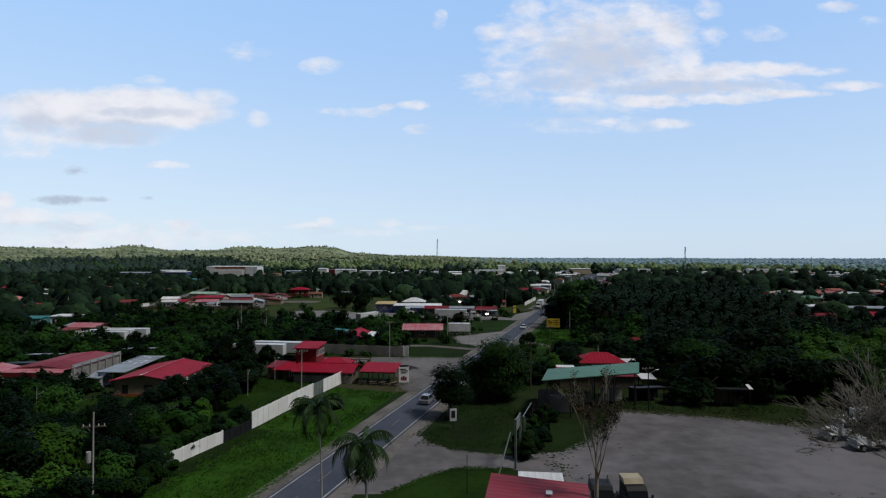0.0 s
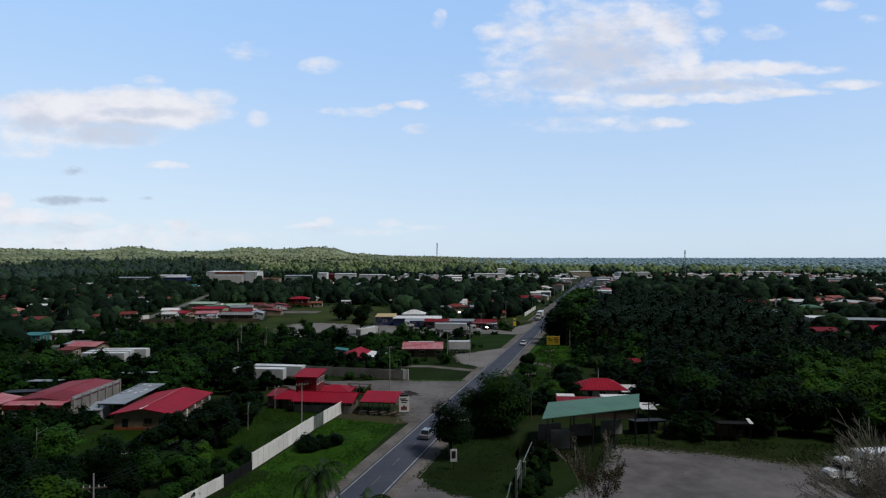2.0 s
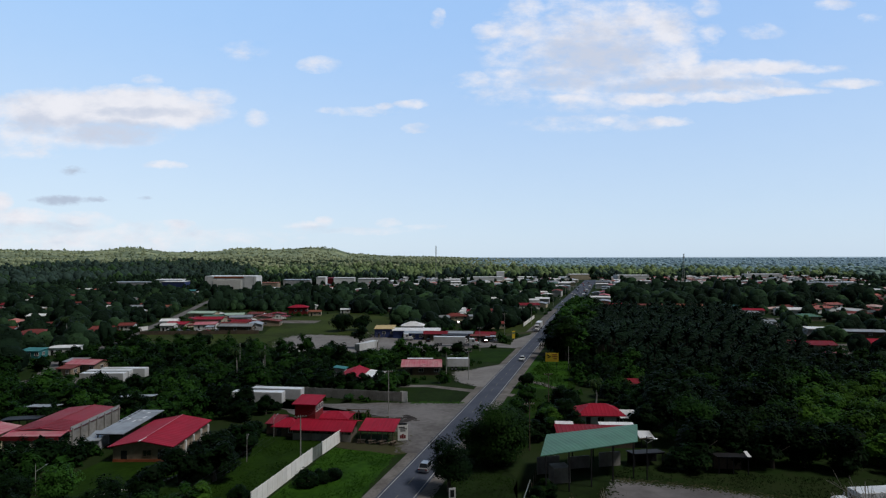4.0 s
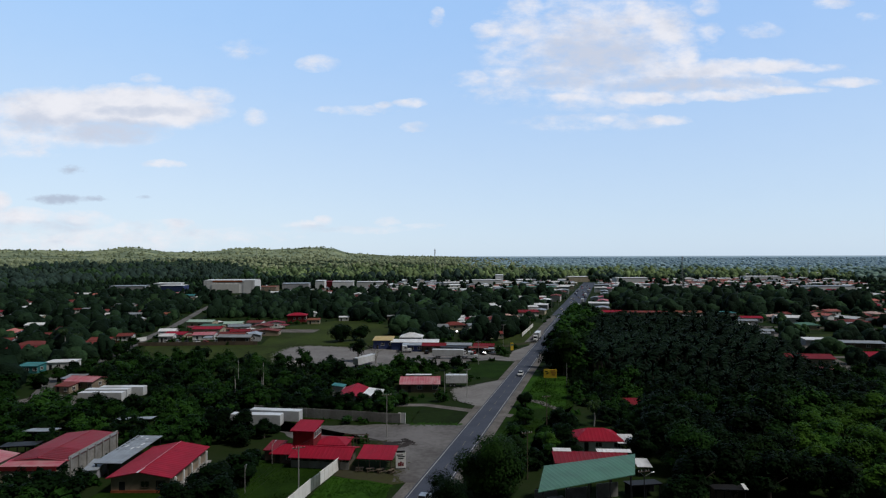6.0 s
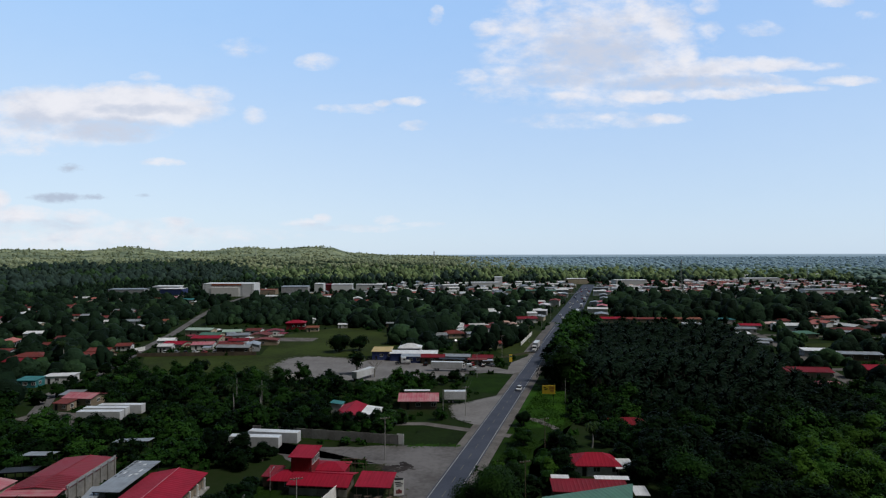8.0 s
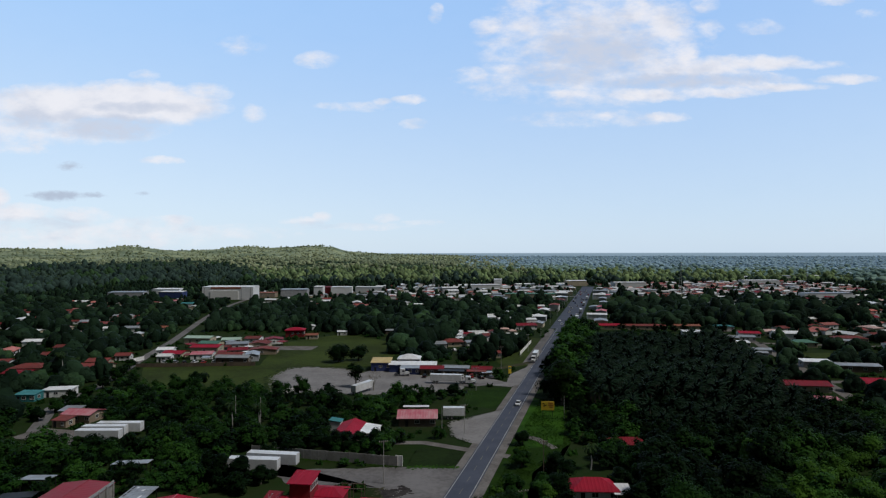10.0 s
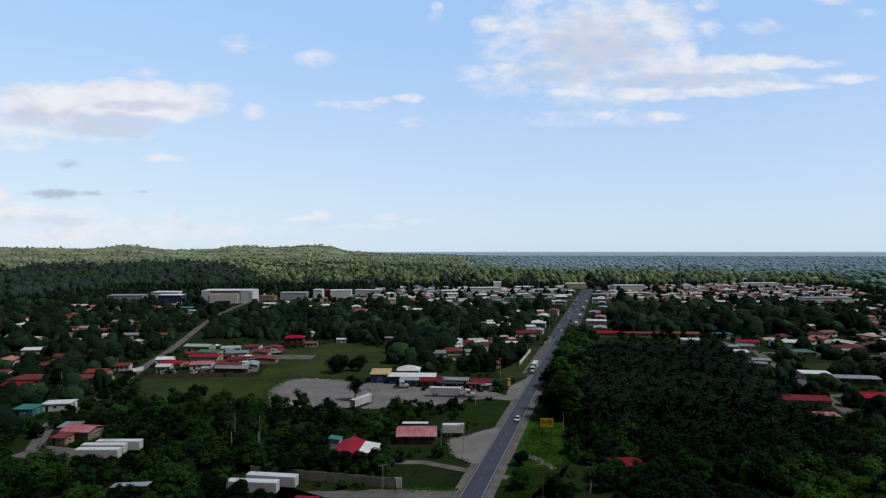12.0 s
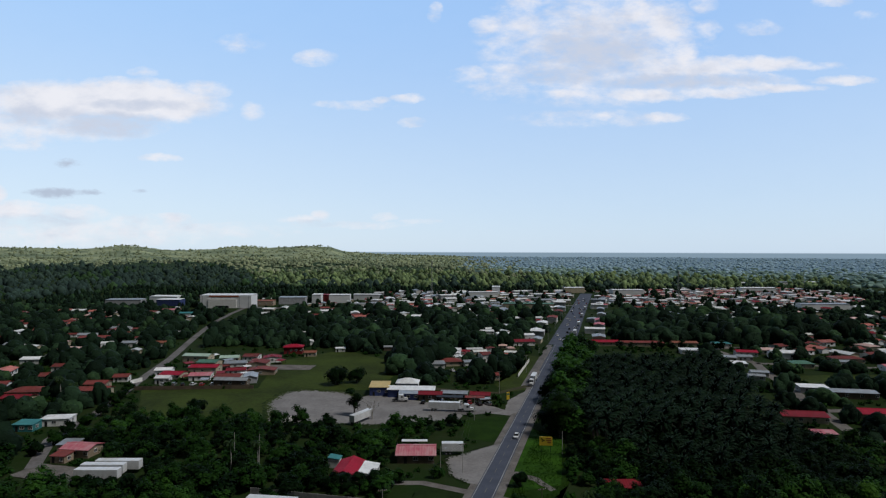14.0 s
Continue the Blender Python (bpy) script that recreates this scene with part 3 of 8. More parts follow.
def sheet(name, points, z, material, label, category, margin=0.5):
    """A flat piece of ground, a few centimetres proud."""
    ragged = []
    for (ax, ay), (bx, by) in zip(points, (*points[1:], points[0])):
        n = max(1, min(12, int(math.hypot(bx - ax, by - ay) / 2.2)))
        for i in range(n):
            k = i / n
            x, y = ax + (bx - ax) * k, ay + (by - ay) * k
            j = noise.noise_vector(Vector((x * 0.35, y * 0.35, z * 10))) * (0.75 if i else 0.2)
            ragged.append((x + j.x, y + j.y, z))
    bm = slab(ragged, [tuple(range(len(ragged)))], z + 0.2)
    bmesh.ops.triangulate(bm, faces=[f for f in bm.faces if len(f.verts) > 4], ngon_method="EAR_CLIP")
    ob = part(name, bm, M[material], None)
    KEEP_OFF.append((points, margin))
    return tagged(ob, label, category, kind="structure")


def strip(name, offset, width, y0, y1, z, material, parent=None, label="", category="", step=20.0):
    """A band along the main road, offset metres to the right of its middle."""
    n = max(1, round((y1 - y0) / step))
    c = math.cos(math.atan(0.2925))
    pts = []
    for i in range(n + 1):
        y = y0 + (y1 - y0) * i / n
        for e in (offset - width / 2, offset + width / 2):
            pts.append((road_x(y) + e / c, y, z))
    ob = part(name, slab(pts, [(2 * i, 2 * i + 1, 2 * i + 3, 2 * i + 2) for i in range(n)], z + 0.2 if parent is None else 0.004), M[material], parent)
    return tagged(ob, label, category, kind="structure" if parent is None else "")


strip("road_shoulder", -4.0, 2.6, -60, 420, 0.030, "shoulder", None, "pale gravel shoulder along the road", "shoulder")
strip("road_shoulder", 4.2, 2.8, -60, 420, 0.030, "shoulder", None, "pale gravel shoulder along the road", "shoulder")
strip("road_shoulder", -7.0, 3.6, 292, 428, 0.026, "gravel", None, "wide dusty gravel shoulder before the town", "shoulder")
strip("road_shoulder", 7.2, 3.2, 292, 428, 0.026, "gravel", None, "wide dusty gravel shoulder before the town", "shoulder")
road = strip("road", 0.0, 6.3, -60, 430, 0.060, "asphalt", None, "worn two-lane asphalt road with white edge lines", "road")
strip("road", 0.6, 9.4, 335, 430, 0.056, "asphalt", None, "worn asphalt road widening before the town", "road")
tagged(strip("road", 1.2, 19.0, 430, 960, 0.055, "asphalt", None, "wide worn asphalt street into the town", "road"))
KEEP_OFF.append(([(road_x(-60) - 7, -60), (road_x(-60) + 7, -60), (road_x(430) + 7, 430), (road_x(430) - 7, 430)], 0.5))
KEEP_OFF.append(([(road_x(420) - 12, 420), (road_x(420) + 14, 420), (road_x(980) + 22, 980), (road_x(980) - 20, 980)], 1.0))
strip("edge_line", -2.75, 0.14, -60, 430, 0.066, "line", road)
strip("edge_line", 2.75, 0.14, -60, 430, 0.066, "line", road)
strip("centre_line", 0.0, 0.10, -60, 60, 0.066, "yellow_line", road)
for i in range(44):
    strip("centre_dash", 0.0, 0.10, 60 + 7.5 * i, 63.2 + 7.5 * i, 0.066, "yellow_line", road)

sheet("yard", [(-10.6, 64), (-7.5, 72), (-4.5, 84), (-2.8, 85), (-1.1, 81.6), (1.5, 79), (9.3, 76.9), (16, 78.6), (21, 84), (26.5, 94.5), (29, 99.5), (45, 95.5), (56, 90.5), (82, 87), (82, 46), (14, 44), (13.5, 68), (8.5, 71.6), (2.0, 71.8), (-0.6, 70.2), (-2.6, 68), (-6.5, 64)], 0.045, "yard_gravel", "grey packed gravel lorry yard", "yard", 1.0)
sheet("rough_ground", [(9.8, 78.5), (15.8, 79.2), (20.6, 84.2), (26.2, 94.8), (29, 100), (20, 99), (13.6, 96)], 0.024, "trodden", "dark trodden earth and grass beside a yard", "ground", 0.3)
sheet("forecourt", [(-52, 161.6), (-52, 150), (-10.5, 152.4), (7.2, 151), (3.5, 133), (-3.4, 113), (-9.5, 113.5), (-9.2, 125), (-14, 139), (-36, 141)], 0.040, "gravel", "grey gravel forecourt beside the road", "yard", 1.0)
sheet("lorry_park", [(-68, 234), (-77, 262), (-75, 283), (-67, 288.5), (-46, 284), (-36, 272), (-30, 281), (-19, 273), (0, 262), (22, 262), (30, 251), (8, 250), (11, 243), (9, 236), (-7, 233), (-24, 229), (-39, 231)], 0.040, "pale_dust", "grey gravel lorry park", "yard", 1.0)
sheet("verge", [(24.5, 166), (37, 170), (46.5, 212), (36.8, 225), (25, 185)], 0.027, "bright_grass", "bright green grass verge below a billboard", "lawn", 0.3)
sheet("forecourt", [(24, 208), (12, 199), (3, 193), (4, 178), (9.5, 172), (14.5, 169), (18.5, 180)], 0.038, "pale_dust", "pale gravel lay-by beside the road", "yard", 1.0)
sheet("forecourt", [(31, 243), (19, 248), (20, 254), (30, 252), (33, 268), (47, 290), (43, 262)], 0.038, "pale_dust", "pale gravel lay-by beside the road", "yard", 1.0)
sheet("driveway", [(22.5, 181), (26, 180.5), (31.5, 175.5), (35, 167), (33, 166), (29.5, 173.5), (25, 177.5), (21, 177)], 0.038, "shoulder", "pale gravel track through grass", "path", 0.5)
sheet("verge", [(-33.4, 72.5), (-28.4, 88), (-21.5, 116.5), (-9.0, 112.5), (-15.6, 80), (-30.8, 28), (-38, 28)], 0.020, "bright_grass", "bright green grass verge between wall and road", "lawn", 0.3)
# The dark grass colour stands in for the shade before this house.
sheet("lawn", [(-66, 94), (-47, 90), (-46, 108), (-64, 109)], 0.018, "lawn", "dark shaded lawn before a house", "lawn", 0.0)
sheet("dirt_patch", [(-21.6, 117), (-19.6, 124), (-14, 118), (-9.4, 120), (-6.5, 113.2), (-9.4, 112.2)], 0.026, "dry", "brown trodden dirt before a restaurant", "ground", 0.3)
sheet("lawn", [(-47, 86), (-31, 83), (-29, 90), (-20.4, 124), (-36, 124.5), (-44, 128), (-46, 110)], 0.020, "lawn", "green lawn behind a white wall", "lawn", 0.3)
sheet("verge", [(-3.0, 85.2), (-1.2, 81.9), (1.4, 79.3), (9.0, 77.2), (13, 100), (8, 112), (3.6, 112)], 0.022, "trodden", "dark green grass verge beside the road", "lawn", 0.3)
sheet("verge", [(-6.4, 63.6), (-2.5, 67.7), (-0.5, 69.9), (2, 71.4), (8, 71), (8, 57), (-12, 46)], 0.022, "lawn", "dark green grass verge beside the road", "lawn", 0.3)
sheet("verge", [(12, 112), (17, 116), (24.5, 148), (40, 172), (47, 212), (36.6, 226), (24.6, 185), (17.3, 160), (7.4, 126)], 0.022, "lawn", "green grass verge beside the road", "lawn", 0.3)
sheet("verge", [(-8, 152), (6.5, 152), (9, 160), (3, 171), (-6, 166)], 0.022, "trodden", "dark trodden grass patch beside the road", "lawn", 0.3)
sheet("verge", [(11, 236), (29, 242), (30, 233), (20.5, 209), (10, 214)], 0.022, "lawn", "rounded green lawn beside the road", "lawn", 0.3)
sheet("verge", [(34, 283), (50, 292), (58, 318), (74, 372), (62, 384), (46, 330), (30, 300)], 0.022, "field", "green grass strip with fences", "lawn", 0.3)
sheet("meadow", [(-146, 287), (-90, 291), (-96, 336), (-100, 362), (-66, 404), (-28, 364), (-24, 318), (-33, 288), (-48, 287), (-67, 290.5), (-77, 285), (-79, 262), (-72, 240), (-124, 240)], 0.022, "field", "open green meadow of rough grass", "meadow", 0.5)
sheet("dirt_patch", [(-103, 338), (-74, 337), (-73, 350), (-101, 352)], 0.030, "shoulder", "bare pale dirt patch in a meadow", "ground", 0.5)
sheet("paddock", [(195, 302), (270, 300), (270, 325), (200, 322)], 0.022, "field", "grassy paddock between houses", "meadow", 0.5)


def lane(name, points, width, material, label, margin=0.4):
    """A side road along a few points."""
    pts = [Vector((x, y)) for x, y in points]
    out = []
    for i, p in enumerate(pts):
        way = (pts[min(i + 1, len(pts) - 1)] - pts[max(i - 1, 0)]).normalized()
        side = Vector((way.y, -way.x)) * width / 2
        out += [(p.x - side.x, p.y - side.y, 0.042), (p.x + side.x, p.y + side.y, 0.042)]
    ob = part(name, slab(out, [(2 * i, 2 * i + 1, 2 * i + 3, 2 * i + 2) for i in range(len(pts) - 1)], 0.24), M[material], None)
    for (ax, ay, _), (bx, by, _), (cx, cy, _), (dx, dy, _) in zip(out[0::2], out[1::2], out[3::2], out[2::2]):
        KEEP_OFF.append(([(ax, ay), (bx, by), (cx, cy), (dx, dy)], margin))
    return tagged(ob, label, "road", kind="structure")


sheet("yard", [(-131, 178), (-109, 170), (-106, 182), (-128, 188)], 0.036, "shoulder", "pale gravel yard beside parked trailers", "yard", 0.3)
lane("side_road", [(-128, 184), (-141, 212), (-144, 244), (-150, 274), (-155, 294)], 4.4, "gravel", "narrow grey side road between trees")
lane("side_road", [(-155, 294), (-157, 302), (-171, 372), (-198, 480), (-216, 560), (-228, 640), (-236, 720)], 5.0, "gravel", "narrow grey side road between houses", 2.4)
lane("side_road", [(170, 196), (160, 222), (167, 248), (179, 290), (192, 338), (199, 358), (196, 410)], 5.5, "shoulder", "pale dirt street between houses")
lane("side_road", [(199, 358), (262, 344), (340, 352)], 5.0, "shoulder", "pale dirt street between houses")
lane("side_road", [(166, 250), (220, 252), (300, 268)], 5.0, "shoulder", "pale dirt street between houses")
lane("side_road", [(196, 410), (280, 436), (380, 470)], 5.0, "shoulder", "pale dirt street between houses")
lane("side_road", [(28, 252), (14, 246), (4, 249)], 5.0, "gravel", "gravel entrance to a lorry park")
lane("side_road", [(20, 160), (-4, 172), (-20, 172)], 3.0, "shoulder", "pale dirt track")
lane("side_road", [(47, 297), (30, 282), (8, 287), (-6, 293), (-26, 296)], 4.0, "dry", "dirt track beside fences")
lane("side_road", [(-236, 720), (-150, 690), (-60, 700), (60, 720), (180, 748)], 9.0, "gravel", "grey street in front of shops")
lane("side_road", [(196, 640), (300, 690), (420, 730), (560, 760)], 7.0, "gravel", "grey town street")


# ---- houses ----
def roof_shape(kind, w, d, h, up, over):
    """A roof with its ridge along x: w along the ridge, d across it."""
    x, y = w / 2 + over, d / 2 + over
    e = h - up * over / (d / 2)
    if kind == "gable":
        return slab([(-x, -y, e), (x, -y, e), (x, 0, h + up), (-x, 0, h + up), (x, y, e), (-x, y, e)], [(0, 1, 2, 3), (3, 2, 4, 5)], 0.14)
    if kind == "hip":
        k = max(0.4, x - y)
        return slab([(-x, -y, e), (x, -y, e), (x, y, e), (-x, y, e), (-k, 0, h + up), (k, 0, h + up)], [(0, 1, 5, 4), (1, 2, 5), (2, 3, 4, 5), (3, 0, 4)], 0.14)
    return slab([(-x, -y, h), (x, -y, h), (x, y, h + up), (-x, y, h + up)], [(0, 1, 2, 3)], 0.14)


def add_window(parent, x, y, z, w, h, turn, frame_material):
    """A window: frame proud of the wall, pane set in it, sill below."""
    m = pose(x, y, z, 0, 0, turn)
    bm = bmesh.new()
    for a, b, sx, sz in ((-w / 2, 0, 0.09, h), (w / 2, 0, 0.09, h), (0, h / 2, w + 0.09, 0.09), (0, -h / 2, w + 0.2, 0.10), (0, 0, 0.06, h)):
        add_box(bm, a, -0.05, b, sx, 0.12, sz)
    bm.transform(m)
    win = part("window", bm, frame_material, parent)
    bm = box(0, -0.02, 0, w - 0.05, 0.05, h - 0.05)
    bm.transform(m)
    part("pane", bm, M["pane"], win)


def add_door(parent, x, y, w, h, turn, material):
    bm = box(0, -0.05, h / 2, w, 0.1, h, bevel=0.02)
    bm.transform(pose(x, y, 0, 0, 0, turn))
    part("door", bm, material, parent)


def house(x, y, w, d, heading, h=2.9, up=1.1, roof="red_roof", wall="beige", kind="gable", over=0.7, label="", windows=2, name="house", category="house", group="", margin=1.0, frame_colour="pale", garden=0.06):
    """A house with its ridge along its own x; the front looks along its own -y."""
    ob = thing(name, x, y, 0, heading, label, category, group)
    bm = bmesh.new()
    t = 0.18
    for cx, cy, sx, sy in ((0, -d / 2 + t / 2, w, t), (0, d / 2 - t / 2, w, t), (-w / 2 + t / 2, 0, t, d - 2 * t), (w / 2 - t / 2, 0, t, d - 2 * t)):
        add_box(bm, cx, cy, h / 2 - 0.06, sx, sy, h - 0.12)
    if kind == "gable":
        for sx in (-w / 2 + t / 2, w / 2 - t / 2):
            a = [bm.verts.new((sx + k, yy, zz)) for k in (-t / 2, t / 2) for yy, zz in ((-d / 2 + t, h - 0.13), (d / 2 - t, h - 0.13), (0, h + up - 0.26))]
            bm.faces.new((a[2], a[1], a[0])), bm.faces.new((a[3], a[4], a[5]))
            for i, j in ((0, 1), (1, 2), (2, 0)):
                bm.faces.new((a[i], a[j], a[j + 3], a[i + 3]))
    part("wall", bm, M[wall], ob)
    r = part("roof", roof_shape(kind, w, d, h, up, over), M[roof], ob)
    if kind == "gable":
        part("ridge_cap", tube((-w / 2 - over, 0, h + up), (w / 2 + over, 0, h + up), 0.11, sides=6), M[roof], r)
    if windows:
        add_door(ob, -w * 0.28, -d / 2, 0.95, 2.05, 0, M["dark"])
        for i in range(windows):
            k = (i + 0.9) / (windows + 0.4) - 0.38
            add_window(ob, w * k, -d / 2, h * 0.55, min(1.5, w / 5), 1.1, 0, M[frame_colour])
        add_window(ob, w / 2, 0, h * 0.55, 1.3, 1.1, 90, M[frame_colour])
        add_window(ob, -w / 2, 0, h * 0.55, 1.3, 1.1, -90, M[frame_colour])
    footprint(x, y, w, d, heading, margin, garden)
    return ob


def open_shed(x, y, w, d, heading, front, back, roof, label, posts=4, post_material="dark", thick=0.10, name="shed"):
    """A roof on posts, sloping from front to back."""
    ob = thing(name, x, y, 0, heading, label, "shed")
    r = part("roof", slab([(-w / 2, -d / 2, front), (w / 2, -d / 2, front), (w / 2, d / 2, back), (-w / 2, d / 2, back)], [(0, 1, 2, 3)], thick), M[roof], ob)
    for i in range(3):
        yy = -d / 2 + 0.3 + (d - 0.6) * i / 2
        zz = front + (back - front) * (yy + d / 2) / d
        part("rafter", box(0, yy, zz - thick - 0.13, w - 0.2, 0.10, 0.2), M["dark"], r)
    for i in range(posts):
        for side in (-1, 1):
            yy = side * (d / 2 - 0.35)
            zz = front + (back - front) * (yy + d / 2) / d - thick - 0.02
            xx = -w / 2 + 0.4 + (w - 0.8) * i / (posts - 1)
            part("post", box(xx, yy, zz / 2, 0.16, 0.16, zz), M[post_material], ob)
    footprint(x, y, w, d, heading, 0.8)
    return ob


# Red-roofed house with a terrace, its gable to the road.
big_house = house(-56.2, 117.0, 16.5, 11.0, 90, 3.15, 1.0, "red_roof", "beige", "gable", 0.7, "beige single-storey house with a bright red metal roof", 0)
for a in (-4.0, -0.9):
    add_window(big_house, -8.25, a, 1.6, 1.5, 1.1, -90, M["wood"])
add_door(big_house, -8.25, 3.4, 1.1, 2.1, -90, M["dark"])
# A dark panel paints the shade inside this opening.
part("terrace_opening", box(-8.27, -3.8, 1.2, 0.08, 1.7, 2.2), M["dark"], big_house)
part("skirting", box(-8.32, 0, 0.25, 0.12, 11.0, 0.5), M["orange"], big_house, "low orange-painted plinth")
part("floor_slab", box(0, -6.1, 0.15, 16.5, 1.4, 0.3), M["concrete"], big_house)
for i in range(5):
    part("column", box(-7.6 + i * 3.6, -6.3, 1.5, 0.32, 0.32, 2.5, bevel=0.03), M["pale"], big_house, "white column")
part("ridge_strip", box(0.2, 0.0, 4.262, 17.0, 0.22, 0.04), M["pink_roof"], big_house, "pale faded ridge strip")
part("ridge_flashing", box(-8.2, 0.0, 4.22, 2.6, 0.35, 0.05), M["white_roof"], big_house, "pale patch of ridge flashing")

# Warehouse beside it, with a bright front.
store_house = house(-79.6, 123.8, 18.0, 11.6, 90, 4.0, 0.6, "faded_red", "concrete", "gable", 0.15, "long grey warehouse with a faded red sheet roof", 0, "warehouse", "warehouse")
for i in range(7):
    part("pilaster", box(-8.2 + i * 2.75, -5.95, 2.2, 0.3, 0.3, 4.4), M["concrete"], store_house)
part("parapet", box(0, -5.85, 4.25, 17.2, 0.2, 0.7), M["grey_wall"], store_house, "grey block parapet")
part("front_roof", slab([(-8.5, -5.6, 4.1), (-8.5, 5.8, 4.1), (-11.4, 5.8, 3.7), (-11.4, -5.6, 3.7)], [(0, 1, 2, 3)], 0.12), M["pink_roof"], store_house, "faded pink lean-to roof")
for side in (-1, 1):   # older, darker sheets across the middle of the roof
    part("dark_sheet", slab([(-8.6, side * 5.9, 4.03), (-2.6, side * 5.9, 4.03), (-2.6, 0, 4.64), (-8.6, 0, 4.64)], [(0, 1, 2, 3) if side < 0 else (3, 2, 1, 0)], 0.03), M["dark_red"], store_house, "band of darker red roof sheets")
part("eave_strip", box(0, -5.86, 4.62, 17.4, 0.24, 0.06), M["concrete"], store_house, "pale eave strip")
part("fascia", box(-11.45, 0.4, 3.25, 0.16, 11.2, 0.8), M["red_wall"], store_house, "red fascia board")
part("front_wall", box(-11.2, 0.1, 1.4, 0.2, 11.2, 2.8), M["cream"], store_house, "cream front wall")
for a in (-3.0, 1.0, 4.0):
    add_window(store_house, -11.3, a, 1.5, 1.6, 1.2, -90, M["pale"])
house(-92.5, 117.5, 8, 8, 90, 3.2, 0.7, "pink_roof", "cream", "gable", 0.3, "cream shed with a faded red roof beside a warehouse", 0, "shed", "shed", frame_colour="wood")
worn_shed = open_shed(-65.9, 123.2, 5.8, 15.5, -3, 3.2, 3.9, "zinc", "long lean-to shed with a patched galvanised roof", 3)
patch_rng = random.Random(31)
for i in range(26):   # loose and newer sheets over the old ones
    a, b = -2.3 + 0.92 * (i % 6), -0.6 + 0.62 * (i // 2)
    z = 3.2 + 0.7 * (b + 7.75) / 15.5
    # The dark pieces stand in for gaps where sheets are missing.
    part("sheet", box(a, b, z + 0.03 + 0.004 * (i % 5), patch_rng.uniform(0.3, 0.8) if i % 6 else 0.3, patch_rng.uniform(0.6, 1.5), 0.03), M["dark" if i % 6 == 0 else patch_rng.choice(("white_roof", "zinc", "zinc"))], worn_shed)
house(-69.5, 117.0, 2.6, 5.0, 8, 2.2, 0.5, "zinc", "grey_wall", "flat", 0.2, "small grey block outhouse beside a warehouse", 0, "outhouse", "shed")
open_shed(-95.5, 139.0, 7.0, 4.0, 0, 3.1, 2.7, "zinc", "small shed with a pale zinc roof among trees", 3)
open_shed(-93.5, 129.5, 7.5, 4.0, 10, 2.7, 2.5, "dark", "low dark-roofed shed behind a warehouse", 3)
open_shed(-78.6, 149.5, 9.0, 4.0, 6, 2.9, 2.5, "zinc", "low shed with a grey zinc roof among trees", 3)

# Roadside restaurant with its tower.
diner = house(-24.6, 124.2, 11.5, 6.6, -7, 2.6, 0.9, "red_roof", "wood", "gable", 0.9, "red-roofed roadside restaurant with wooden walls", 3, "restaurant", "restaurant", frame_colour="wood")
for i in range(6):
    part("front_panel", box(-5.3 + 2.1 * i, -3.42, 0.75, 2.0, 0.12, 1.5), M["concrete"], diner, "low grey concrete wall panel")
tower = thing("restaurant_tower", -29.4, 128.4, 0, -7, "square red upper storey with a red sheet roof and white-framed windows", "tower")
part("wall", box(0, 0, 3.2, 4.6, 5.2, 6.4), M["red_wall"], tower)
part("roof", slab([(-2.8, -3.2, 6.5), (2.8, -3.2, 6.5), (2.8, 3.2, 7.15), (-2.8, 3.2, 7.15)], [(0, 1, 2, 3)], 0.16), M["red_roof"], tower)
part("gable_end", slab([(-2.25, -2.55, 6.3), (2.25, -2.55, 6.3), (2.25, 2.55, 6.92), (-2.25, 2.55, 6.92)], [(0, 1, 2, 3)], 0.9), M["red_wall"], tower)
for a in (-1.6, 0.0, 1.6):
    add_window(tower, 2.3, a, 5.3, 1.3, 1.2, 90, M["white_paint"])
porch = house(-33.2, 126.4, 4.6, 5.0, -7, 2.5, 1.1, "red_roof", "wood", "hip", 0.7, "hipped red porch of a restaurant", 1, "porch", "porch")
house(-24.2, 130.6, 7.2, 5.2, -7, 2.9, 0.8, "red_roof", "red_wall", "hip", 0.5, "red rear kitchen of a restaurant", 0, "kitchen", "restaurant")
open_shed(-13.0, 121.6, 7.6, 6.4, -7, 2.75, 3.6, "red_roof", "open red-roofed dining shelter beside a restaurant", 4, "wood")
house(-36.3, 128.0, 3.0, 4.6, -7, 2.3, 0.6, "dark_red", "wood", "flat", 0.3, "low dark red annexe of a restaurant", 0, "annexe", "restaurant")
pergola = thing("pergola", -19.4, 132.6, 0, -6, "bare dark timber pergola frame", "pergola")
for a in (-2.6, 0, 2.6):
    for b in (-1.4, 1.4):
        part("post", box(a, b, 1.5, 0.14, 0.14, 3.0), M["wood"], pergola)
for b in (-1.4, 1.4):
    part("beam", box(0, b, 3.06, 5.8, 0.14, 0.16), M["wood"], pergola)
for i in range(4):
    bench = thing("picnic_table", -16.5 + 2.2 * i, 119.3 - 0.4 * i, 0, 20 * i, "dark wooden picnic table under a red shelter", "table", "picnic tables")
    part("tabletop", box(0, 0, 0.75, 1.6, 0.8, 0.06), M["wood"], bench)
    for a in (-0.6, 0.6):
        part("leg", box(a, 0, 0.36, 0.1, 0.6, 0.72), M["wood"], bench)
    for b in (-0.75, 0.75):
        part("seat", box(0, b, 0.45, 1.6, 0.25, 0.05), M["wood"], bench)
        part("bracket", box(0, b * 0.6, 0.40, 0.1, abs(b), 0.06), M["wood"], bench)

board = thing("restaurant_sign", -8.1, 120.4, 0, 8, "white painted sign board with dark lettering strokes and a red emblem", "sign")
part("panel", box(0, 0, 1.85, 2.1, 0.12, 3.3, bevel=0.02), M["white_wall"], board)
